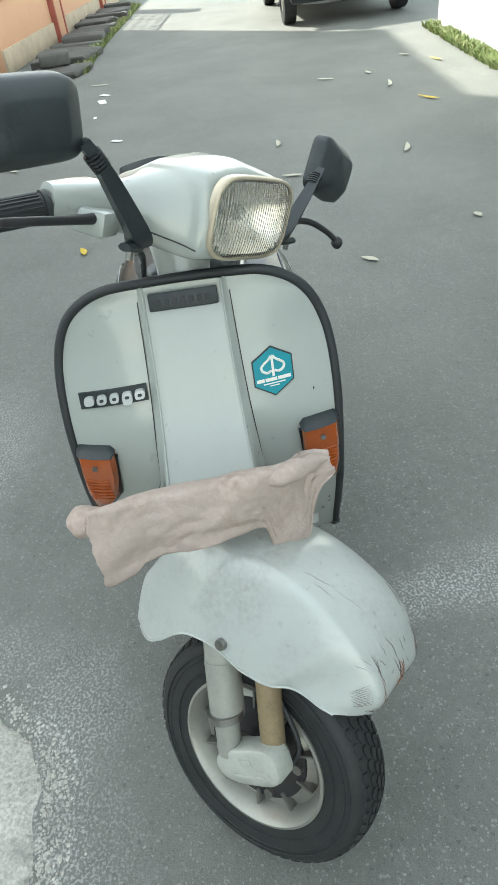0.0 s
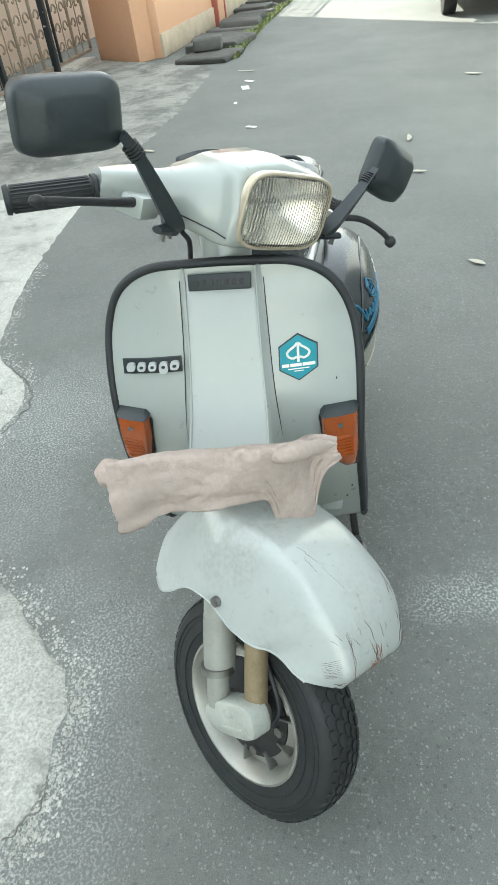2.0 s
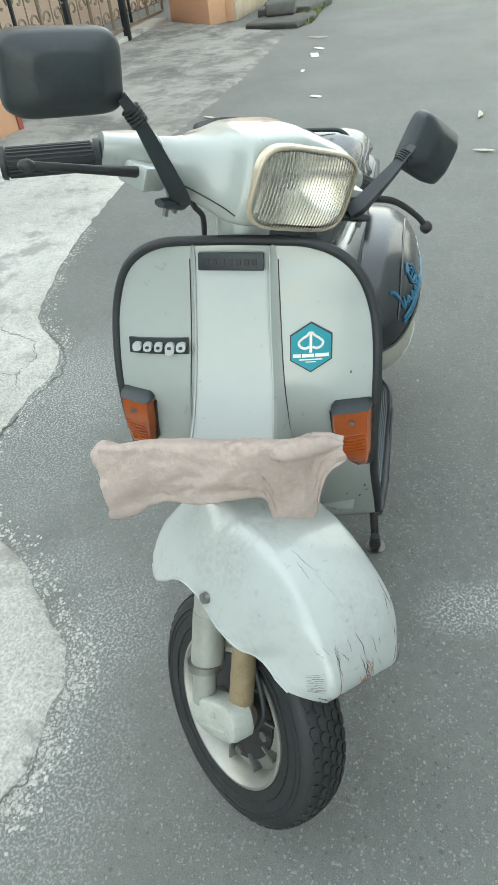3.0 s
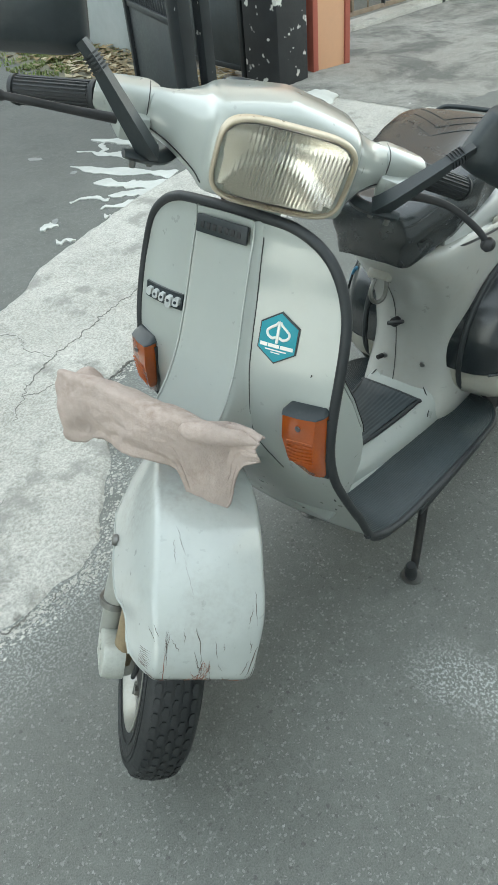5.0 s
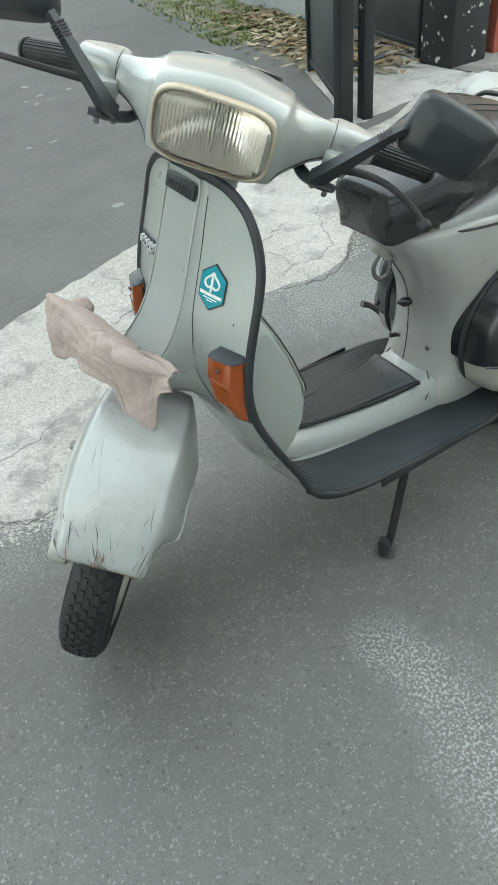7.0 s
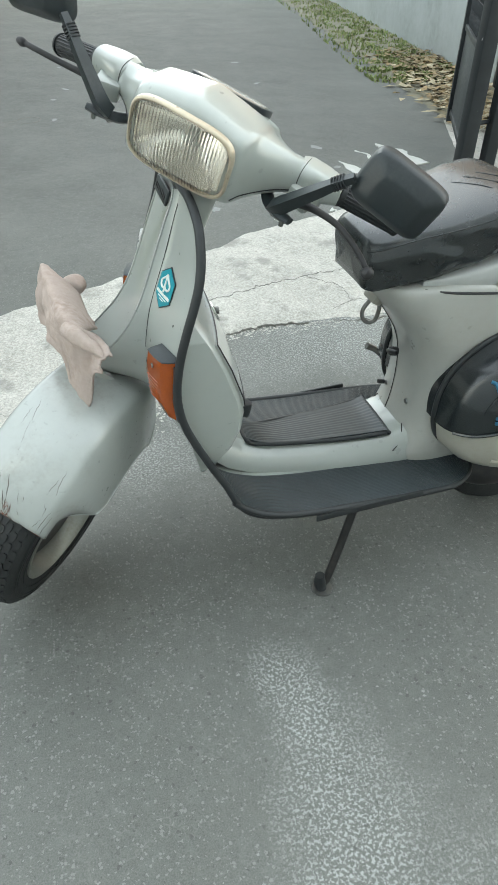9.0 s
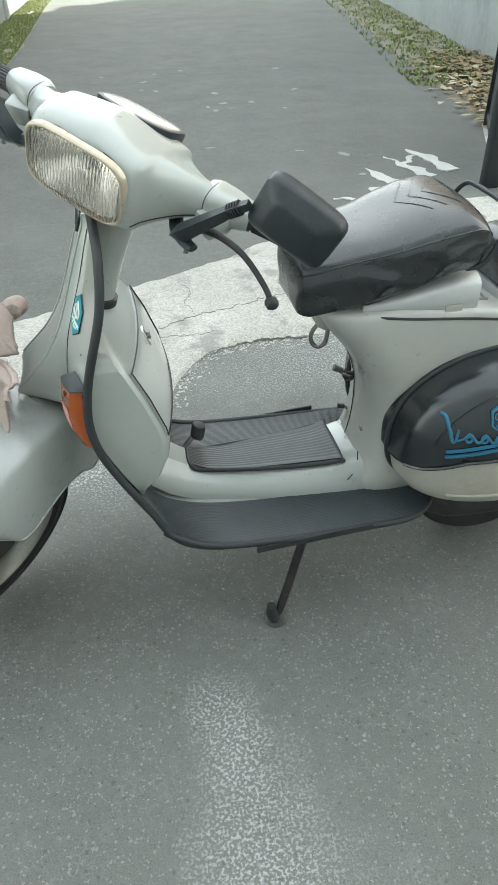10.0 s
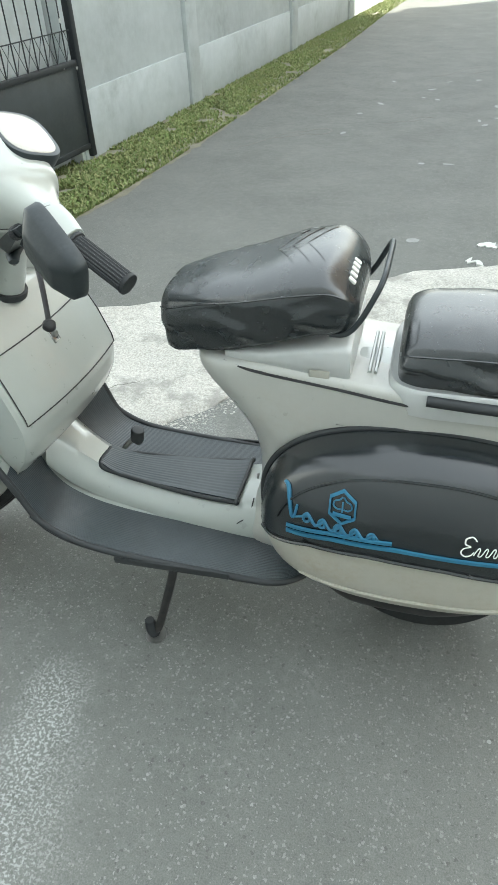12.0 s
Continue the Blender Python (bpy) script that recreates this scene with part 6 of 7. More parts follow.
for k in range(40):
    a = 2 * math.pi * k / 40
    c, s_ = math.cos(a), math.sin(a)
    cov.append((0.062 * math.copysign(abs(c) ** 0.6, c), 0.030 * math.copysign(abs(s_) ** 0.75, s_) * (1.0 + 0.2 * c)))
hubc = fp("hub_cover", loft([[(0.643 + (0.76 * x - 0.65 * z) * k, y, 0.246 + (0.65 * x + 0.76 * z) * k) for x, z in cov] for y, k in ((-0.068, 0.97), (-0.094, 0.97), (-0.101, 0.92), (-0.103, 0.84))]), CAST, "pale cast hub cover with raised marks")
for x, z, w, h in ((0.640, 0.256, 0.020, 0.010), (0.653, 0.238, 0.060, 0.005)):
    fp("raised_mark", rbox(w, 0.003, h, 0.001, m=pose(x, -0.1035, z, 0, -40, 0)), CAST, "", hubc)
fp("brake_cable", tube([(0.50, -0.03, 0.50), (0.54, -0.05, 0.42), (0.60, -0.052, 0.38), (0.685, -0.05, 0.30), (0.69, -0.05, 0.25)], 0.004, 8, 40), RUBBER, "black brake cable")

# mudguard: crown and lower edge in the wheel's plane, with half widths
FEN = [(0.802, 0.472, 0.784, 0.450, 0.102), (0.810, 0.505, 0.760, 0.452, 0.107), (0.788, 0.546, 0.724, 0.455, 0.107), (0.748, 0.580, 0.684, 0.448, 0.110), (0.69, 0.604, 0.635, 0.452, 0.111), (0.62, 0.612, 0.580, 0.461, 0.110), (0.55, 0.604, 0.525, 0.445, 0.107),
       (0.488, 0.576, 0.488, 0.402, 0.101), (0.434, 0.522, 0.457, 0.374, 0.093), (0.402, 0.455, 0.424, 0.386, 0.082)]
rows = []
for cx, cz, ex_, ez, w in curve_pts(FEN, 60):
    row = []
    for t in np.linspace(-1, 1, 49):
        ph = t * math.pi / 2
        if abs(t) < 0.55:
            y, k = w * 0.66 * t / 0.55, 1 - 0.07 * (t / 0.55) ** 2
        else:
            f = (abs(t) - 0.55) / 0.45
            y, k = math.copysign(w * (0.66 + 0.34 * (1.30 * f - 0.30 * f * f)), t), 0.93 * (1 - f) * (1 + 0.42 * f)
        if y < 0:                                                  # its right front corner is knocked in
            y *= 1 - 0.09 * min(1.0, max(0.0, (cx - 0.755) / 0.05))
        else:
            y *= 1 + 0.07 * min(1.0, max(0.0, (cx - 0.70) / 0.08)) - 0.30 * min(1.0, max(0.0, (cx - 0.765) / 0.035)) * min(1.0, max(0.0, (t - 0.60) / 0.40))
        p = np.array((ex_ + (cx - ex_) * k, y, ez + (cz - ez) * k))
        if t > 0.35:
            g = (t - 0.35) / 0.65
            p += np.array((-0.006, -0.020, 0.004)) * g ** 1.3 * min(1.0, max(0.0, (cx - 0.72) / 0.09)) ** 1.3
            p[2] -= 0.018 * g ** 2 * min(1.0, max(0.0, (cx - 0.60) / 0.13))
        if t < -0.5:
            p += np.array((-0.022, 0.006, 0.012)) * (-t - 0.5) / 0.5 * min(1.0, max(0.0, (cx - 0.67) / 0.12))
        dent = 0.006 * noise.noise(Vector((p[0] * 9, p[1] * 12, p[2] * 9))) * min(1, max(0, (p[0] - 0.62) / 0.1))
        p += dent * np.array((0.6, 0.3, 0.6))
        p += 0.0035 * noise.noise(Vector((p[0] * 24, p[1] * 26, p[2] * 20 + 3))) * min(1, max(0, (p[0] - 0.735) / 0.05)) * np.array((0.7, 0.2, 0.5))
        p[2] -= 0.006 * abs(noise.noise(Vector((p[1] * 30, 0.3, 7)))) * (cx > 0.79)
        row.append(p)
    rows.append(row)
fender = part("mudguard", shell(rows, -0.004, 60), PAINT_WORN, scooter, "white dented front mudguard with scratches", GUARD)
rows_f = np.array(rows)
lip = [tuple(p) for p in rows_f[::3, 0]]
sp("guard_lip", tube(lip, 0.0020, 6, 90), PAINT_WORN, "", fender)
sp("guard_lip", tube([tuple(p) for p in rows_f[::3, -1]], 0.0020, 6, 90), PAINT_WORN, "", fender)


def scratch(i0, j0, i1, j1, r, mat, wob=1.5, seed=0):
    """A thin gouge that follows the mudguard's skin."""
    rnd_ = random.Random(seed)
    pts = []
    for k in range(9):
        f = k / 8
        i, j = i0 + (i1 - i0) * f + rnd_.uniform(-wob, wob) * 0.35, j0 + (j1 - j0) * f + rnd_.uniform(-wob, wob) * 0.35
        i, j = min(58, max(0, i)), min(47, max(0, j))
        a, b = int(i), int(j)
        p = rows_f[a, b] * (1 - (i - a)) + rows_f[a + 1, b] * (i - a)
        q = rows_f[a, b + 1] * (1 - (i - a)) + rows_f[a + 1, b + 1] * (i - a)
        pts.append(tuple(p * (1 - (j - b)) + q * (j - b) + np.array((0.0003, 0, 0.0003))))
    sp("scratch", tube(pts, [r * 0.2, r * 0.7, r * 0.55, r * 0.12], 4, 24), mat, "", fender)


GOUGE = material("gouge", (0.10, 0.075, 0.06), 0.8, var=0.3, scale=30)
RUSTY = material("rust_gouge", (0.26, 0.10, 0.06), 0.85, var=0.3, scale=30)
rnd = random.Random(21)
for k in range(16):
    i0, j0 = rnd.uniform(1, 14), rnd.uniform(6, 42)
    scratch(i0, j0, i0 + rnd.uniform(1, 4), j0 + rnd.uniform(-1.5, 1.5), rnd.uniform(0.0003, 0.0006), GOUGE, 0.5, k)
for i0, j0, i1, j1 in ((2, 24, 8, 21), (3, 23, 9, 25), (4, 26, 7, 21), (1, 14, 12, 13.5)):
    scratch(i0, j0, i1, j1, 0.0007, RUSTY, 0.9, i0 * 7 + j0)
for i0, j0, i1, j1 in ((4, 36, 12, 38), (12, 17, 14, 15), (17, 33, 20, 34)):
    scratch(i0, j0, i1, j1, 0.0006, GOUGE, 0.5, i0 * 7 + j0)
for k in range(11):
    scratch(5 + 0.45 * k, 5.5, 6.2 + 0.45 * k, 9.5, 0.0005, GOUGE, 0.25, 200 + k)
for i0, j0, i1, j1, r in ((16, 21, 11, 23, 0.0008), (12, 21, 8, 23, 0.0006), (10.5, 21.5, 6.5, 24.5, 0.0006), (11, 23, 7, 24, 0.0009), (7, 24.5, 4, 27.5, 0.0005), (30, 15.5, 26, 17.5, 0.0004), (28, 14.8, 25, 15.2, 0.0004), (26, 17, 20, 20, 0.0002),
                          (15, 13.5, 9, 14, 0.0007), (22, 34.5, 17, 35.5, 0.0006), (13, 37, 6, 35, 0.0009), (14, 34, 12.5, 35.5, 0.0006), (10, 35, 7, 33, 0.0006), (16, 10.5, 14, 12, 0.0005), (15, 9, 13, 10.5, 0.0005), (6, 29, 3, 31, 0.0007)):
    scratch(i0, j0, i1, j1, r, GOUGE, 0.6, int(i0 * 11 + j0))
for k in range(9):
    i0, j0 = 8 + rnd.uniform(-2.5, 2.5), 23 + rnd.uniform(-1.2, 2.4)
    scratch(i0, j0, i0 - rnd.uniform(0.8, 2.4), j0 + rnd.uniform(-0.4, 1.2), rnd.uniform(0.0004, 0.0008), RUSTY, 0.8, 500 + k)
for k in range(26):
    i0, j0 = rnd.uniform(0.2, 3.0), rnd.uniform(8, 40)
    scratch(i0, j0, i0 + rnd.uniform(-0.2, 0.5), j0 + rnd.uniform(0.8, 2.6), rnd.uniform(0.0004, 0.0009), RUSTY if k % 3 == 0 else GOUGE, 0.5, 600 + k)
for k in range(7):
    scratch(2 + 0.3 * k, 20 + 1.2 * k, 4.5 + 0.5 * k, 20.5 + 0.9 * k, 0.00045, RUSTY if k % 2 else GOUGE, 0.7, 300 + k)
sp("guard_bolt", revolve([(0, -0.006), (0.008, -0.005), (0.009, 0.002), (0, 0.002)], 14), STEEL, "", fender).matrix_local = Matrix.Translation((0.590, -0.1105, 0.474))

# handlebar head with its lamp
HEAD = [(-0.158, 0.297, 0.9600, 0.029, 0.026, 2.6), (-0.148, 0.299, 0.9600, 0.032, 0.028, 2.8), (-0.130, 0.304, 0.9600, 0.041, 0.0315, 3.2), (-0.110, 0.312, 0.9615, 0.056, 0.039, 3.8), (-0.096, 0.319, 0.9640, 0.069, 0.0455, 4.6), (-0.083, 0.325, 0.9685, 0.0845, 0.0520, 6.5), (-0.045, 0.325, 0.9715, 0.0855, 0.0570, 6.5), (-0.012, 0.325, 0.9735, 0.0855, 0.0600, 6.5), (0, 0.325, 0.974, 0.0855, 0.0605, 6.5)]
HEAD = HEAD + [(-a, *r) for a, *r in HEAD[-2::-1]]
rings = []
for y, x, z, a, b, ex in curve_pts(HEAD, 70):
    ring = superring((x, y, z), a, b, ex, 48, (1, 0, 0), (0, 0, 1))
    rings.append([(p[0] - 0.25 * max(0, p[2] - z) * (p[0] > x) + 0.42 * (z + b - p[2]) * max(0.0, (x - p[0]) / a) * max(0.0, 1 - (y / 0.13) ** 2), p[1], p[2] - 0.40 * max(0, x + 0.012 - p[0]) * (p[2] > z) + 0.25 * max(0, x - p[0] - 0.02) * (p[2] < z)) for p in ring])
rings_head = rings
hm = loft(rings, True, 42)
bm = bmesh.new()
bm.from_mesh(hm)
cut = [f for f in bm.faces if all(v.co.x > 0.390 and abs(v.co.y / 0.0795) ** 4.2 + abs((v.co.z - 0.972) / 0.0475) ** 4.2 < 1 for v in f.verts)]
bmesh.ops.delete(bm, geom=cut, context="FACES")                # the opening behind the lamp
bm.to_mesh(hm)
bm.free()
head = sp("handlebar_head", hm, PAINT, "white pressed handlebar head")
LY, LZ, LXF = 0.0830, 0.0510, 0.4115
ZL = 0.972
rr_ = []
for x, g in ((LXF - 0.008, 0.0008), (LXF - 0.002, 0.0012), (LXF + 0.0022, 0.0006), (LXF + 0.0034, -0.0008), (LXF + 0.0034, -0.0028), (LXF + 0.0020, -0.0042), (LXF - 0.004, -0.0046)):
    rr_.append(superring((x, 0, ZL), LY + g, LZ + g, 4.2, 64))
sp("lamp_bezel", to_mesh("bezel", np.array(rr_).reshape(-1, 3), grid_faces(7, 64, close_u=True, close_v=True), 50), CREAM, "tarnished cream-gold headlamp bezel")
NU, NV = 240, 24
V, F = [], []
for side in (0, 1):
    for u in np.linspace(-1, 1, NU):
        h = (1 - abs(u) ** 4.2) ** (1 / 4.2) if abs(u) < 1 else 0.0
        for v in np.linspace(-1, 1, NV):
            y, z = (LY - 0.0028) * u, (LZ - 0.0028) * v * max(h, 0.02)
            r2 = min(1.0, abs(u) ** 2.6 * 0.6 + abs(v * h) ** 2.6 * 0.6)
            V.append((LXF + 0.001 + 0.009 * (1 - r2) - side * (0.0030 + 0.00042 * math.cos(y * 2 * math.pi / 0.0052)), y, ZL + z))
F = grid_faces(NU, NV) + grid_faces(NU, NV, base=NU * NV)
loop = [i * NV for i in range(NU)] + [(NU - 1) * NV + j for j in range(1, NV)] + [i * NV + NV - 1 for i in range(NU - 2, -1, -1)] + list(range(NV - 2, 0, -1))
F += [(a, b, b + NU * NV, a + NU * NV) for a, b in zip(loop, loop[1:] + loop[:1])]
sp("lamp_lens", to_mesh("lens", V, F, 60), GLASS, "fluted glass headlamp lens")
rows = []
for f in np.linspace(0, 1, 14):
    ring = superring((0, 0, 0), (LY - 0.007) * f, (LZ - 0.007) * f, 4.2 - 1.8 * (1 - f), 48)
    rows.append([(LXF - 0.058 + 0.055 * f**2, p[1], ZL + p[2]) for p in ring])
sp("lamp_reflector", to_mesh("reflector", np.array(rows).reshape(-1, 3), grid_faces(14, 48, close_v=True), 180), SILVERED, "silvered headlamp bowl")
sp("lamp_bulb", tube([(LXF - 0.058, 0, ZL), (LXF - 0.034, 0, ZL), (LXF - 0.026, 0, ZL)], [0.009, 0.010, 0.004], 12, 8), SILVER, "clear bulb")
# speedometer
DU = (0.90, 0, 0.44)
DN = np.array((-0.44, 0, 0.90))
DC = np.array((0.267, 0, 0.9820))
rings = [superring(DC + DN * h, a, b, 3.2, 40, DU, (0, 1, 0)) for h, a, b in ((-0.022, 0.040, 0.056), (0.0, 0.045, 0.063), (0.014, 0.048, 0.066), (0.021, 0.047, 0.065), (0.022, 0.044, 0.062))]
spd = sp("speedometer", loft(rings, True, 50), PLASTIC, "black-rimmed speedometer")
rings = [superring(DC + DN * h, a, b, 3.0, 40, DU, (0, 1, 0)) for h, a, b in ((0.0212, 0.043, 0.061), (0.0228, 0.040, 0.057), (0.0240, 0.030, 0.044), (0.0245, 0.014, 0.022))]
sp("dial_glass", loft(rings, True, 180), DIAL, "yellowed plastic dial cover", spd)
for side in (1, -1):
    line = [r[45] for r in rings_head if 0.086 < side * r[45][1] < 0.155]
    sp("head_seam", tube([(p[0] + 0.0002, p[1], p[2]) for p in line], 0.0011, 5, 40), DARK, "dark pressing seam")
for s in (1, -1):
    fl = (lambda me: me) if s > 0 else flip
    sp("bar_seam", fl(loft([superring((0.297, y, 0.960), 0.0288, 0.0261, 2.7, 28, (1, 0, 0), (0, 0, 1)) for y in (0.1574, 0.1586)])), DARK, "dark joint of the switch housing")
    sp("switch_housing", fl(loft([superring((0.297 - 0.26 * (y - 0.159), y, 0.960 - 0.06 * (y - 0.159)), a, b, e, 28, (0.97, 0.25, 0), (0, 0, 1)) for y, a, b, e in ((0.1500, 0.0262, 0.0238, 2.8), (0.1582, 0.0284, 0.0260, 2.9), (0.166, 0.029, 0.0262, 3.4), (0.190, 0.026, 0.0235, 3.6), (0.208, 0.022, 0.021, 3.0), (0.217, 0.020, 0.020, 2.4))], True, 35)), PAINT, "white switch housing")
    dz = 0.0 if s > 0 else -0.016
    gax = [np.array((0.283, 0.216, 0.955 + 0.3 * dz)), np.array((0.246, 0.318, 0.934 + dz))]
    grip = sp("grip", fl(tube([gax[0], gax[0] + 0.05 * (gax[1] - gax[0]), gax[0] + 0.06 * (gax[1] - gax[0]), gax[0] + 0.94 * (gax[1] - gax[0]), gax[0] + 0.95 * (gax[1] - gax[0]), gax[1]], [0.019, 0.019, 0.0155, 0.0155, 0.0185, 0.0175], 20, 40)), RUBBER, "ribbed black rubber grip")
    d = (gax[1] - gax[0]) / np.linalg.norm(gax[1] - gax[0])
    u = np.cross(d, (0, 0, 1.0))
    u /= np.linalg.norm(u)
    v = np.cross(u, d)
    for k in range(20):
        a = 2 * math.pi * k / 20
        o = 0.0158 * (math.cos(a) * u + math.sin(a) * v)
        sp("grip_rib", fl(tube([gax[0] + 0.08 * (gax[1] - gax[0]) + o, gax[0] + 0.93 * (gax[1] - gax[0]) + o], 0.0015, 5, 3)), RUBBER, "", grip)
    sp("control_block", fl(rbox(0.045, 0.040, 0.030, 0.006, 2, m=pose(0.318, 0.176, 0.945, 0, 0, -18))), PAINT, "white lever bracket")
    LV = [(0.338, 0.168, 0.940), (0.344, 0.205, 0.950), (0.355, 0.250, 0.952), (0.369, 0.295, 0.938), (0.378, 0.318, 0.924)] if s > 0 else [(0.326, 0.168, 0.950), (0.333, 0.205, 0.950), (0.338, 0.250, 0.950), (0.339, 0.295, 0.949), (0.337, 0.325, 0.947)]
    lev = sp("lever", fl(tube(LV, [0.006, 0.005, 0.0042, 0.004, 0.004], 10, 30, flat=1.2)), DARK, "black hand lever with ball end")
    sp("lever_ball", fl(loft([superring((LV[-1][0], LV[-1][1] + h, LV[-1][2]), r * (1.0 if s > 0 else 0.7), r * (1.0 if s > 0 else 0.7), 2, 14, (1, 0, 0), (0, 0, 1)) for h, r in ((-0.010, 0.003), (-0.007, 0.0075), (0, 0.0105), (0.007, 0.0075), (0.010, 0.003))])), DARK, "", lev)
    # mirror: clamp, arm, housing and glass
    mir = sp("mirror_arm", fl(tube([(0.362, 0.148, 0.932), (0.368, 0.160, 0.947), (0.364, 0.200, 0.992), (0.360, 0.222, 1.016), (0.355, 0.240, 1.032)], [0.0165, 0.0170, 0.0135, 0.0105, 0.0090], 4, 24, flat=0.8)), PLASTIC, "black mirror arm")
    sp("mirror_clamp", fl(tube([(0.325, 0.118, 0.925), (0.345, 0.135, 0.922), (0.365, 0.160, 0.928), (0.372, 0.180, 0.930)], [0.010, 0.012, 0.012, 0.008], 8, 16, flat=0.6)), PLASTIC, "black clamp with bolts", mir)
    for q in range(2):
        sp("clamp_bolt", fl(tube([(0.358 + 0.012 * q, 0.148 + 0.02 * q, 0.925), (0.358 + 0.012 * q, 0.148 + 0.02 * q, 0.915)], 0.0042, 6, 3)), STEEL, "", mir)
    for q in range(5):
        c = np.array((0.361, 0.216, 1.010)) + 0.0045 * q * np.array((-0.2, 0.66, 0.62))
        sp("bellows_ring", fl(tube([c, c + 0.002 * np.array((-0.2, 0.66, 0.62))], 0.0105, 12, 2)), RUBBER, "", mir)
    MU, MV = np.array((-0.10, 0.93, -0.22)), np.array((-0.08, 0.22, 0.95))
    MU, MV = MU / np.linalg.norm(MU), MV / np.linalg.norm(MV)
    MN = np.cross(MU, MV)
    mc = np.array((0.338, 0.302, 1.030)) if s > 0 else np.array((0.338, 0.298, 1.040))
    ms = 1.0 if s > 0 else 0.92
    rings = [superring(mc + MN * h, a, b * ms, 5.5, 56, MU, MV) for h, a, b in ((0.025, 0.032, 0.022), (0.023, 0.037, 0.026), (0.009, 0.056, 0.039), (0.005, 0.060, 0.042), (-0.012, 0.062, 0.0435), (-0.016, 0.060, 0.042))]
    hs = sp("mirror_housing", fl(loft(rings, True, 40)), PLASTIC, "black rectangular mirror housing")
    rings = [superring(mc + MN * h, 0.056, 0.038, 4.0, 40, MU, MV) for h in (-0.0155, -0.0175)]
    sp("mirror_glass", fl(loft(rings, True, 40)), CHROME, "mirror glass", hs)
sp("cable", tube([(0.31, 0.10, 0.930), (0.30, 0.08, 0.905), (0.285, 0.05, 0.885), (0.275, 0.03, 0.85)], 0.004, 8, 30), RUBBER, "black control cable")
sp("cable", tube([(0.31, -0.10, 0.930), (0.30, -0.08, 0.905), (0.285, -0.05, 0.885), (0.275, -0.03, 0.85)], 0.004, 8, 30), RUBBER, "black control cable")

# ---- the rag laid over the nose ----
RAG = [(-0.170, -0.170, 0.582, 0.700, 0.586), (-0.150, -0.150, 0.581, 0.702, 0.586), (-0.128, -0.128, 0.579, 0.704, 0.592), (-0.108, -0.108, 0.578, 0.705, 0.608), (-0.085, -0.085, 0.577, 0.706, 0.616), (-0.04, -0.04, 0.574, 0.705, 0.618),
       (0.00, 0.00, 0.570, 0.704, 0.624), (0.048, 0.048, 0.562, 0.703, 0.625), (0.060, 0.060, 0.559, 0.703, 0.620), (0.064, 0.064, 0.558, 0.702, 0.585), (0.068, 0.068, 0.557, 0.702, 0.548), (0.076, 0.075, 0.555, 0.702, 0.538), (0.10, 0.095, 0.546, 0.700, 0.545),
       (0.125, 0.110, 0.530, 0.696, 0.558), (0.137, 0.116, 0.521, 0.693, 0.568), (0.143, 0.120, 0.516, 0.691, 0.596), (0.148, 0.126, 0.512, 0.689, 0.624), (0.160, 0.136, 0.508, 0.685, 0.640), (0.190, 0.160, 0.502, 0.675, 0.652)]       # along the cloth: y, x, top and hem
rs, ry_, rx_, rt, rb = zip(*RAG)
rows = []
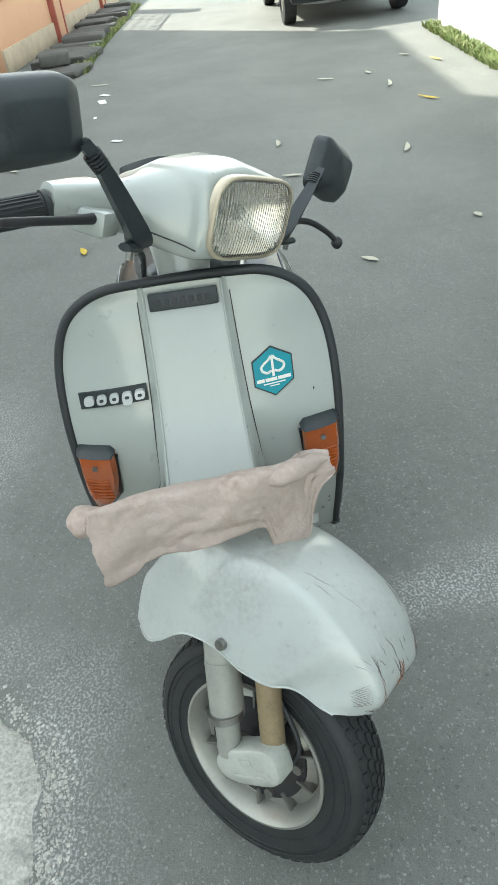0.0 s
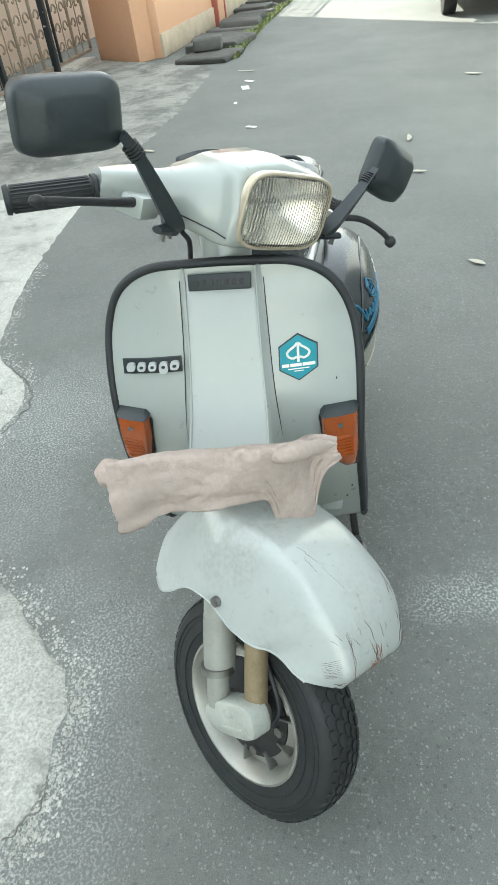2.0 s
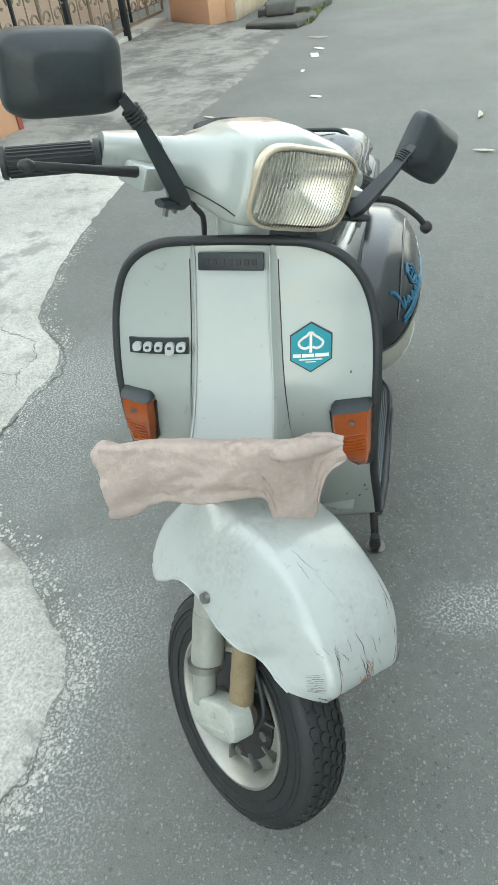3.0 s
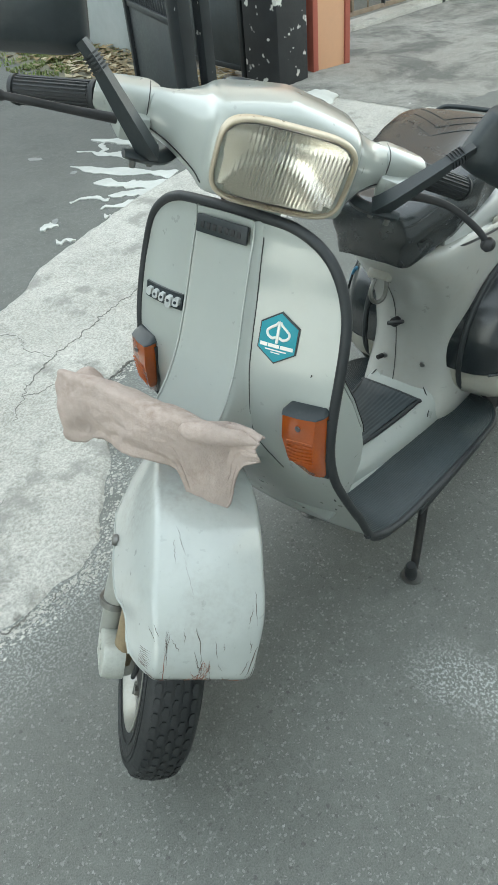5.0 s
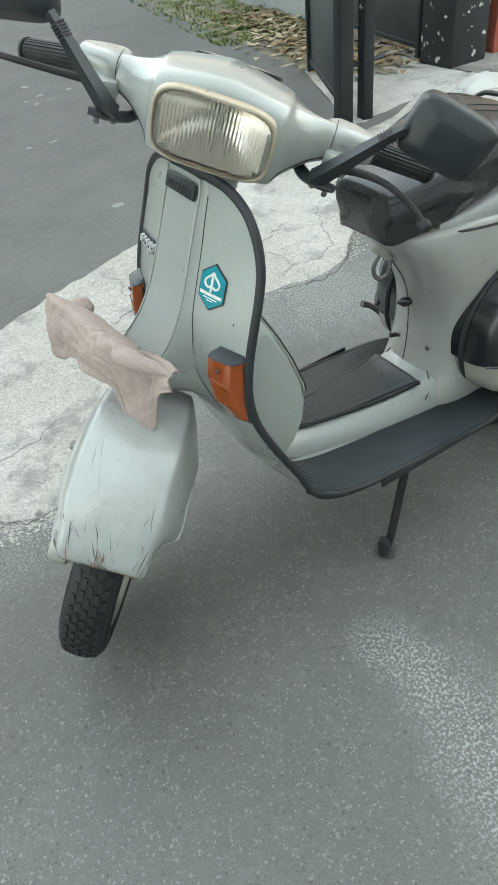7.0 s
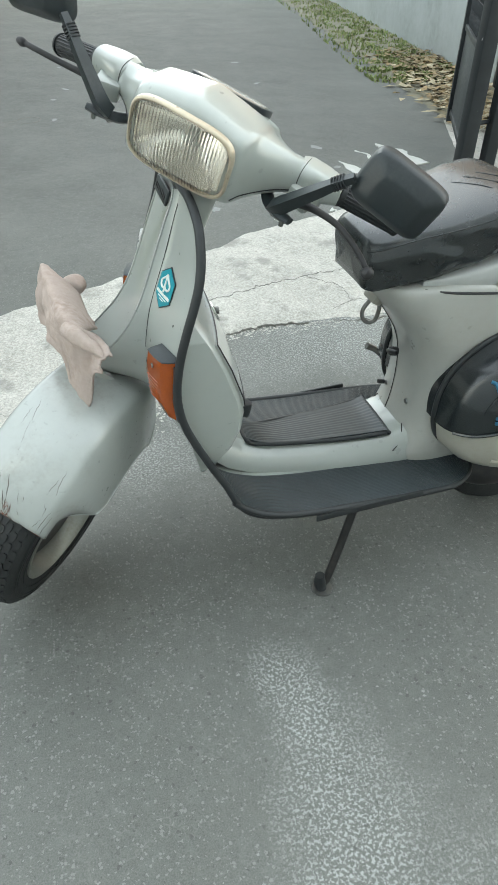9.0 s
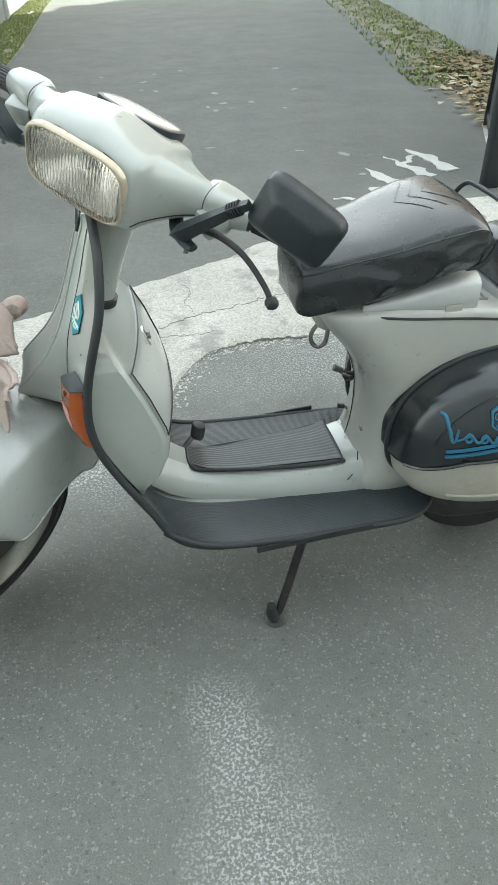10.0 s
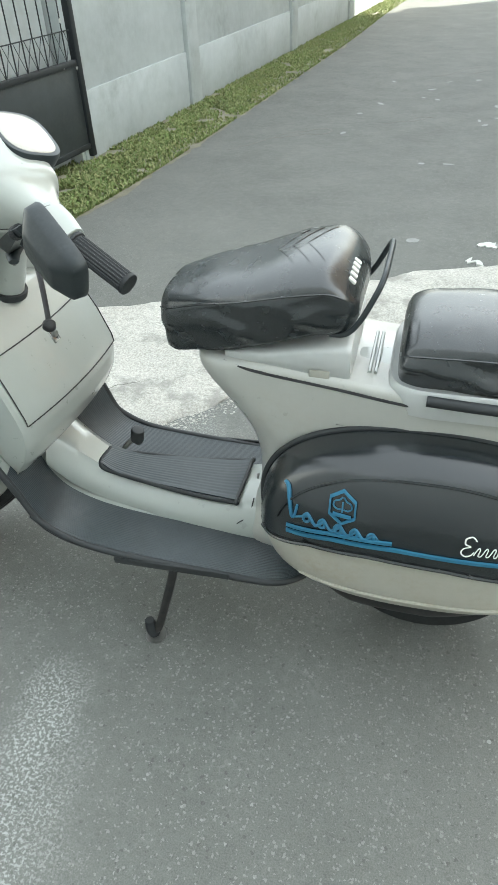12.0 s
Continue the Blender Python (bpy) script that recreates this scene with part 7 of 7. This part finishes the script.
for q_ in np.linspace(-0.166, 0.186, 132):
    y, x0, z0 = (float(np.interp(q_, rs, c)) for c in (ry_, rx_, rt))
    zb = float(np.mean([np.interp(q_ + e, rs, rb) for e in (-0.004, -0.002, 0, 0.002, 0.004)]))
    row = []
    for q in np.linspace(0, 1, 40):
        if q < 0.25:
            f = q / 0.25
            back = (0.003 + 0.05 * max(0.0, 1 - (q_ - 0.04) / 0.07)) if q_ > 0.04 else 0.012 + 0.041 * min(1.0, max(0.0, (q_ + 0.16) / 0.06))
            x, z = x0 - back + back * f, z0 - 0.8 * back * (1 - f) ** 2
        else:
            f = (q - 0.25) / 0.75
            z = z0 + (zb - z0) * f
            x = x0 + 0.006 * math.sin(math.pi * min(1, f * 1.2)) + 0.014 * f
        w = 0.005 * noise.noise(Vector((q_ * 22, q * 4, 1.0))) + 0.003 * noise.noise(Vector((q_ * 55, q * 9, 4.0))) + 0.006 * math.sin(q_ * 38 + 2 * q) * q
        row.append((x + w, y + 0.012 * max(0.0, q - 0.4) * (q_ > 0.09) + 0.004 * noise.noise(Vector((q_ * 10, q * 12, 9))), z + 0.3 * w))
    rows.append(row)
rag = shell(rows, 0.003, 180)
roll = tube([(0.534, -0.155, 0.646), (0.531, -0.178, 0.643), (0.529, -0.196, 0.640), (0.528, -0.210, 0.638)], [0.019, 0.025, 0.024, 0.010], 20, 24, sharp=180)     # the rolled end behind the hanging edge
for v in roll.vertices:
    v.co.z = 0.644 + (v.co.z - 0.644) * 0.80
    v.co += 0.006 * noise.noise_vector(v.co * 34)
fold = tube([(0.560, 0.062, 0.690), (0.557, 0.085, 0.692), (0.545, 0.108, 0.690), (0.528, 0.130, 0.683), (0.512, 0.154, 0.670)], [0.004, 0.013, 0.015, 0.011, 0.003], 16, 30, sharp=180)     # the turned-over top of the flap
for v in fold.vertices:
    v.co += 0.004 * noise.noise_vector(v.co * 40)
bm = bmesh.new()
for me in (rag, roll, fold):
    bm.from_mesh(me)
bm.to_mesh(rag)
bm.free()
rag.shade_smooth()
thing("cloth", "dirty beige cloth rag draped over the scooter's nose", "cloth", scooter.matrix_world.copy(), me=rag, mat=CLOTH)

# ---- the plan's unit into metres ----
for me in bpy.data.meshes:
    me.transform(Matrix.Scale(UNIT, 4))
for ob in scene.objects:
    if ob.type in {"MESH", "EMPTY"}:
        ob.matrix_basis = Matrix.Translation(ob.matrix_basis.translation * UNIT) @ ob.matrix_basis.to_3x3().to_4x4()
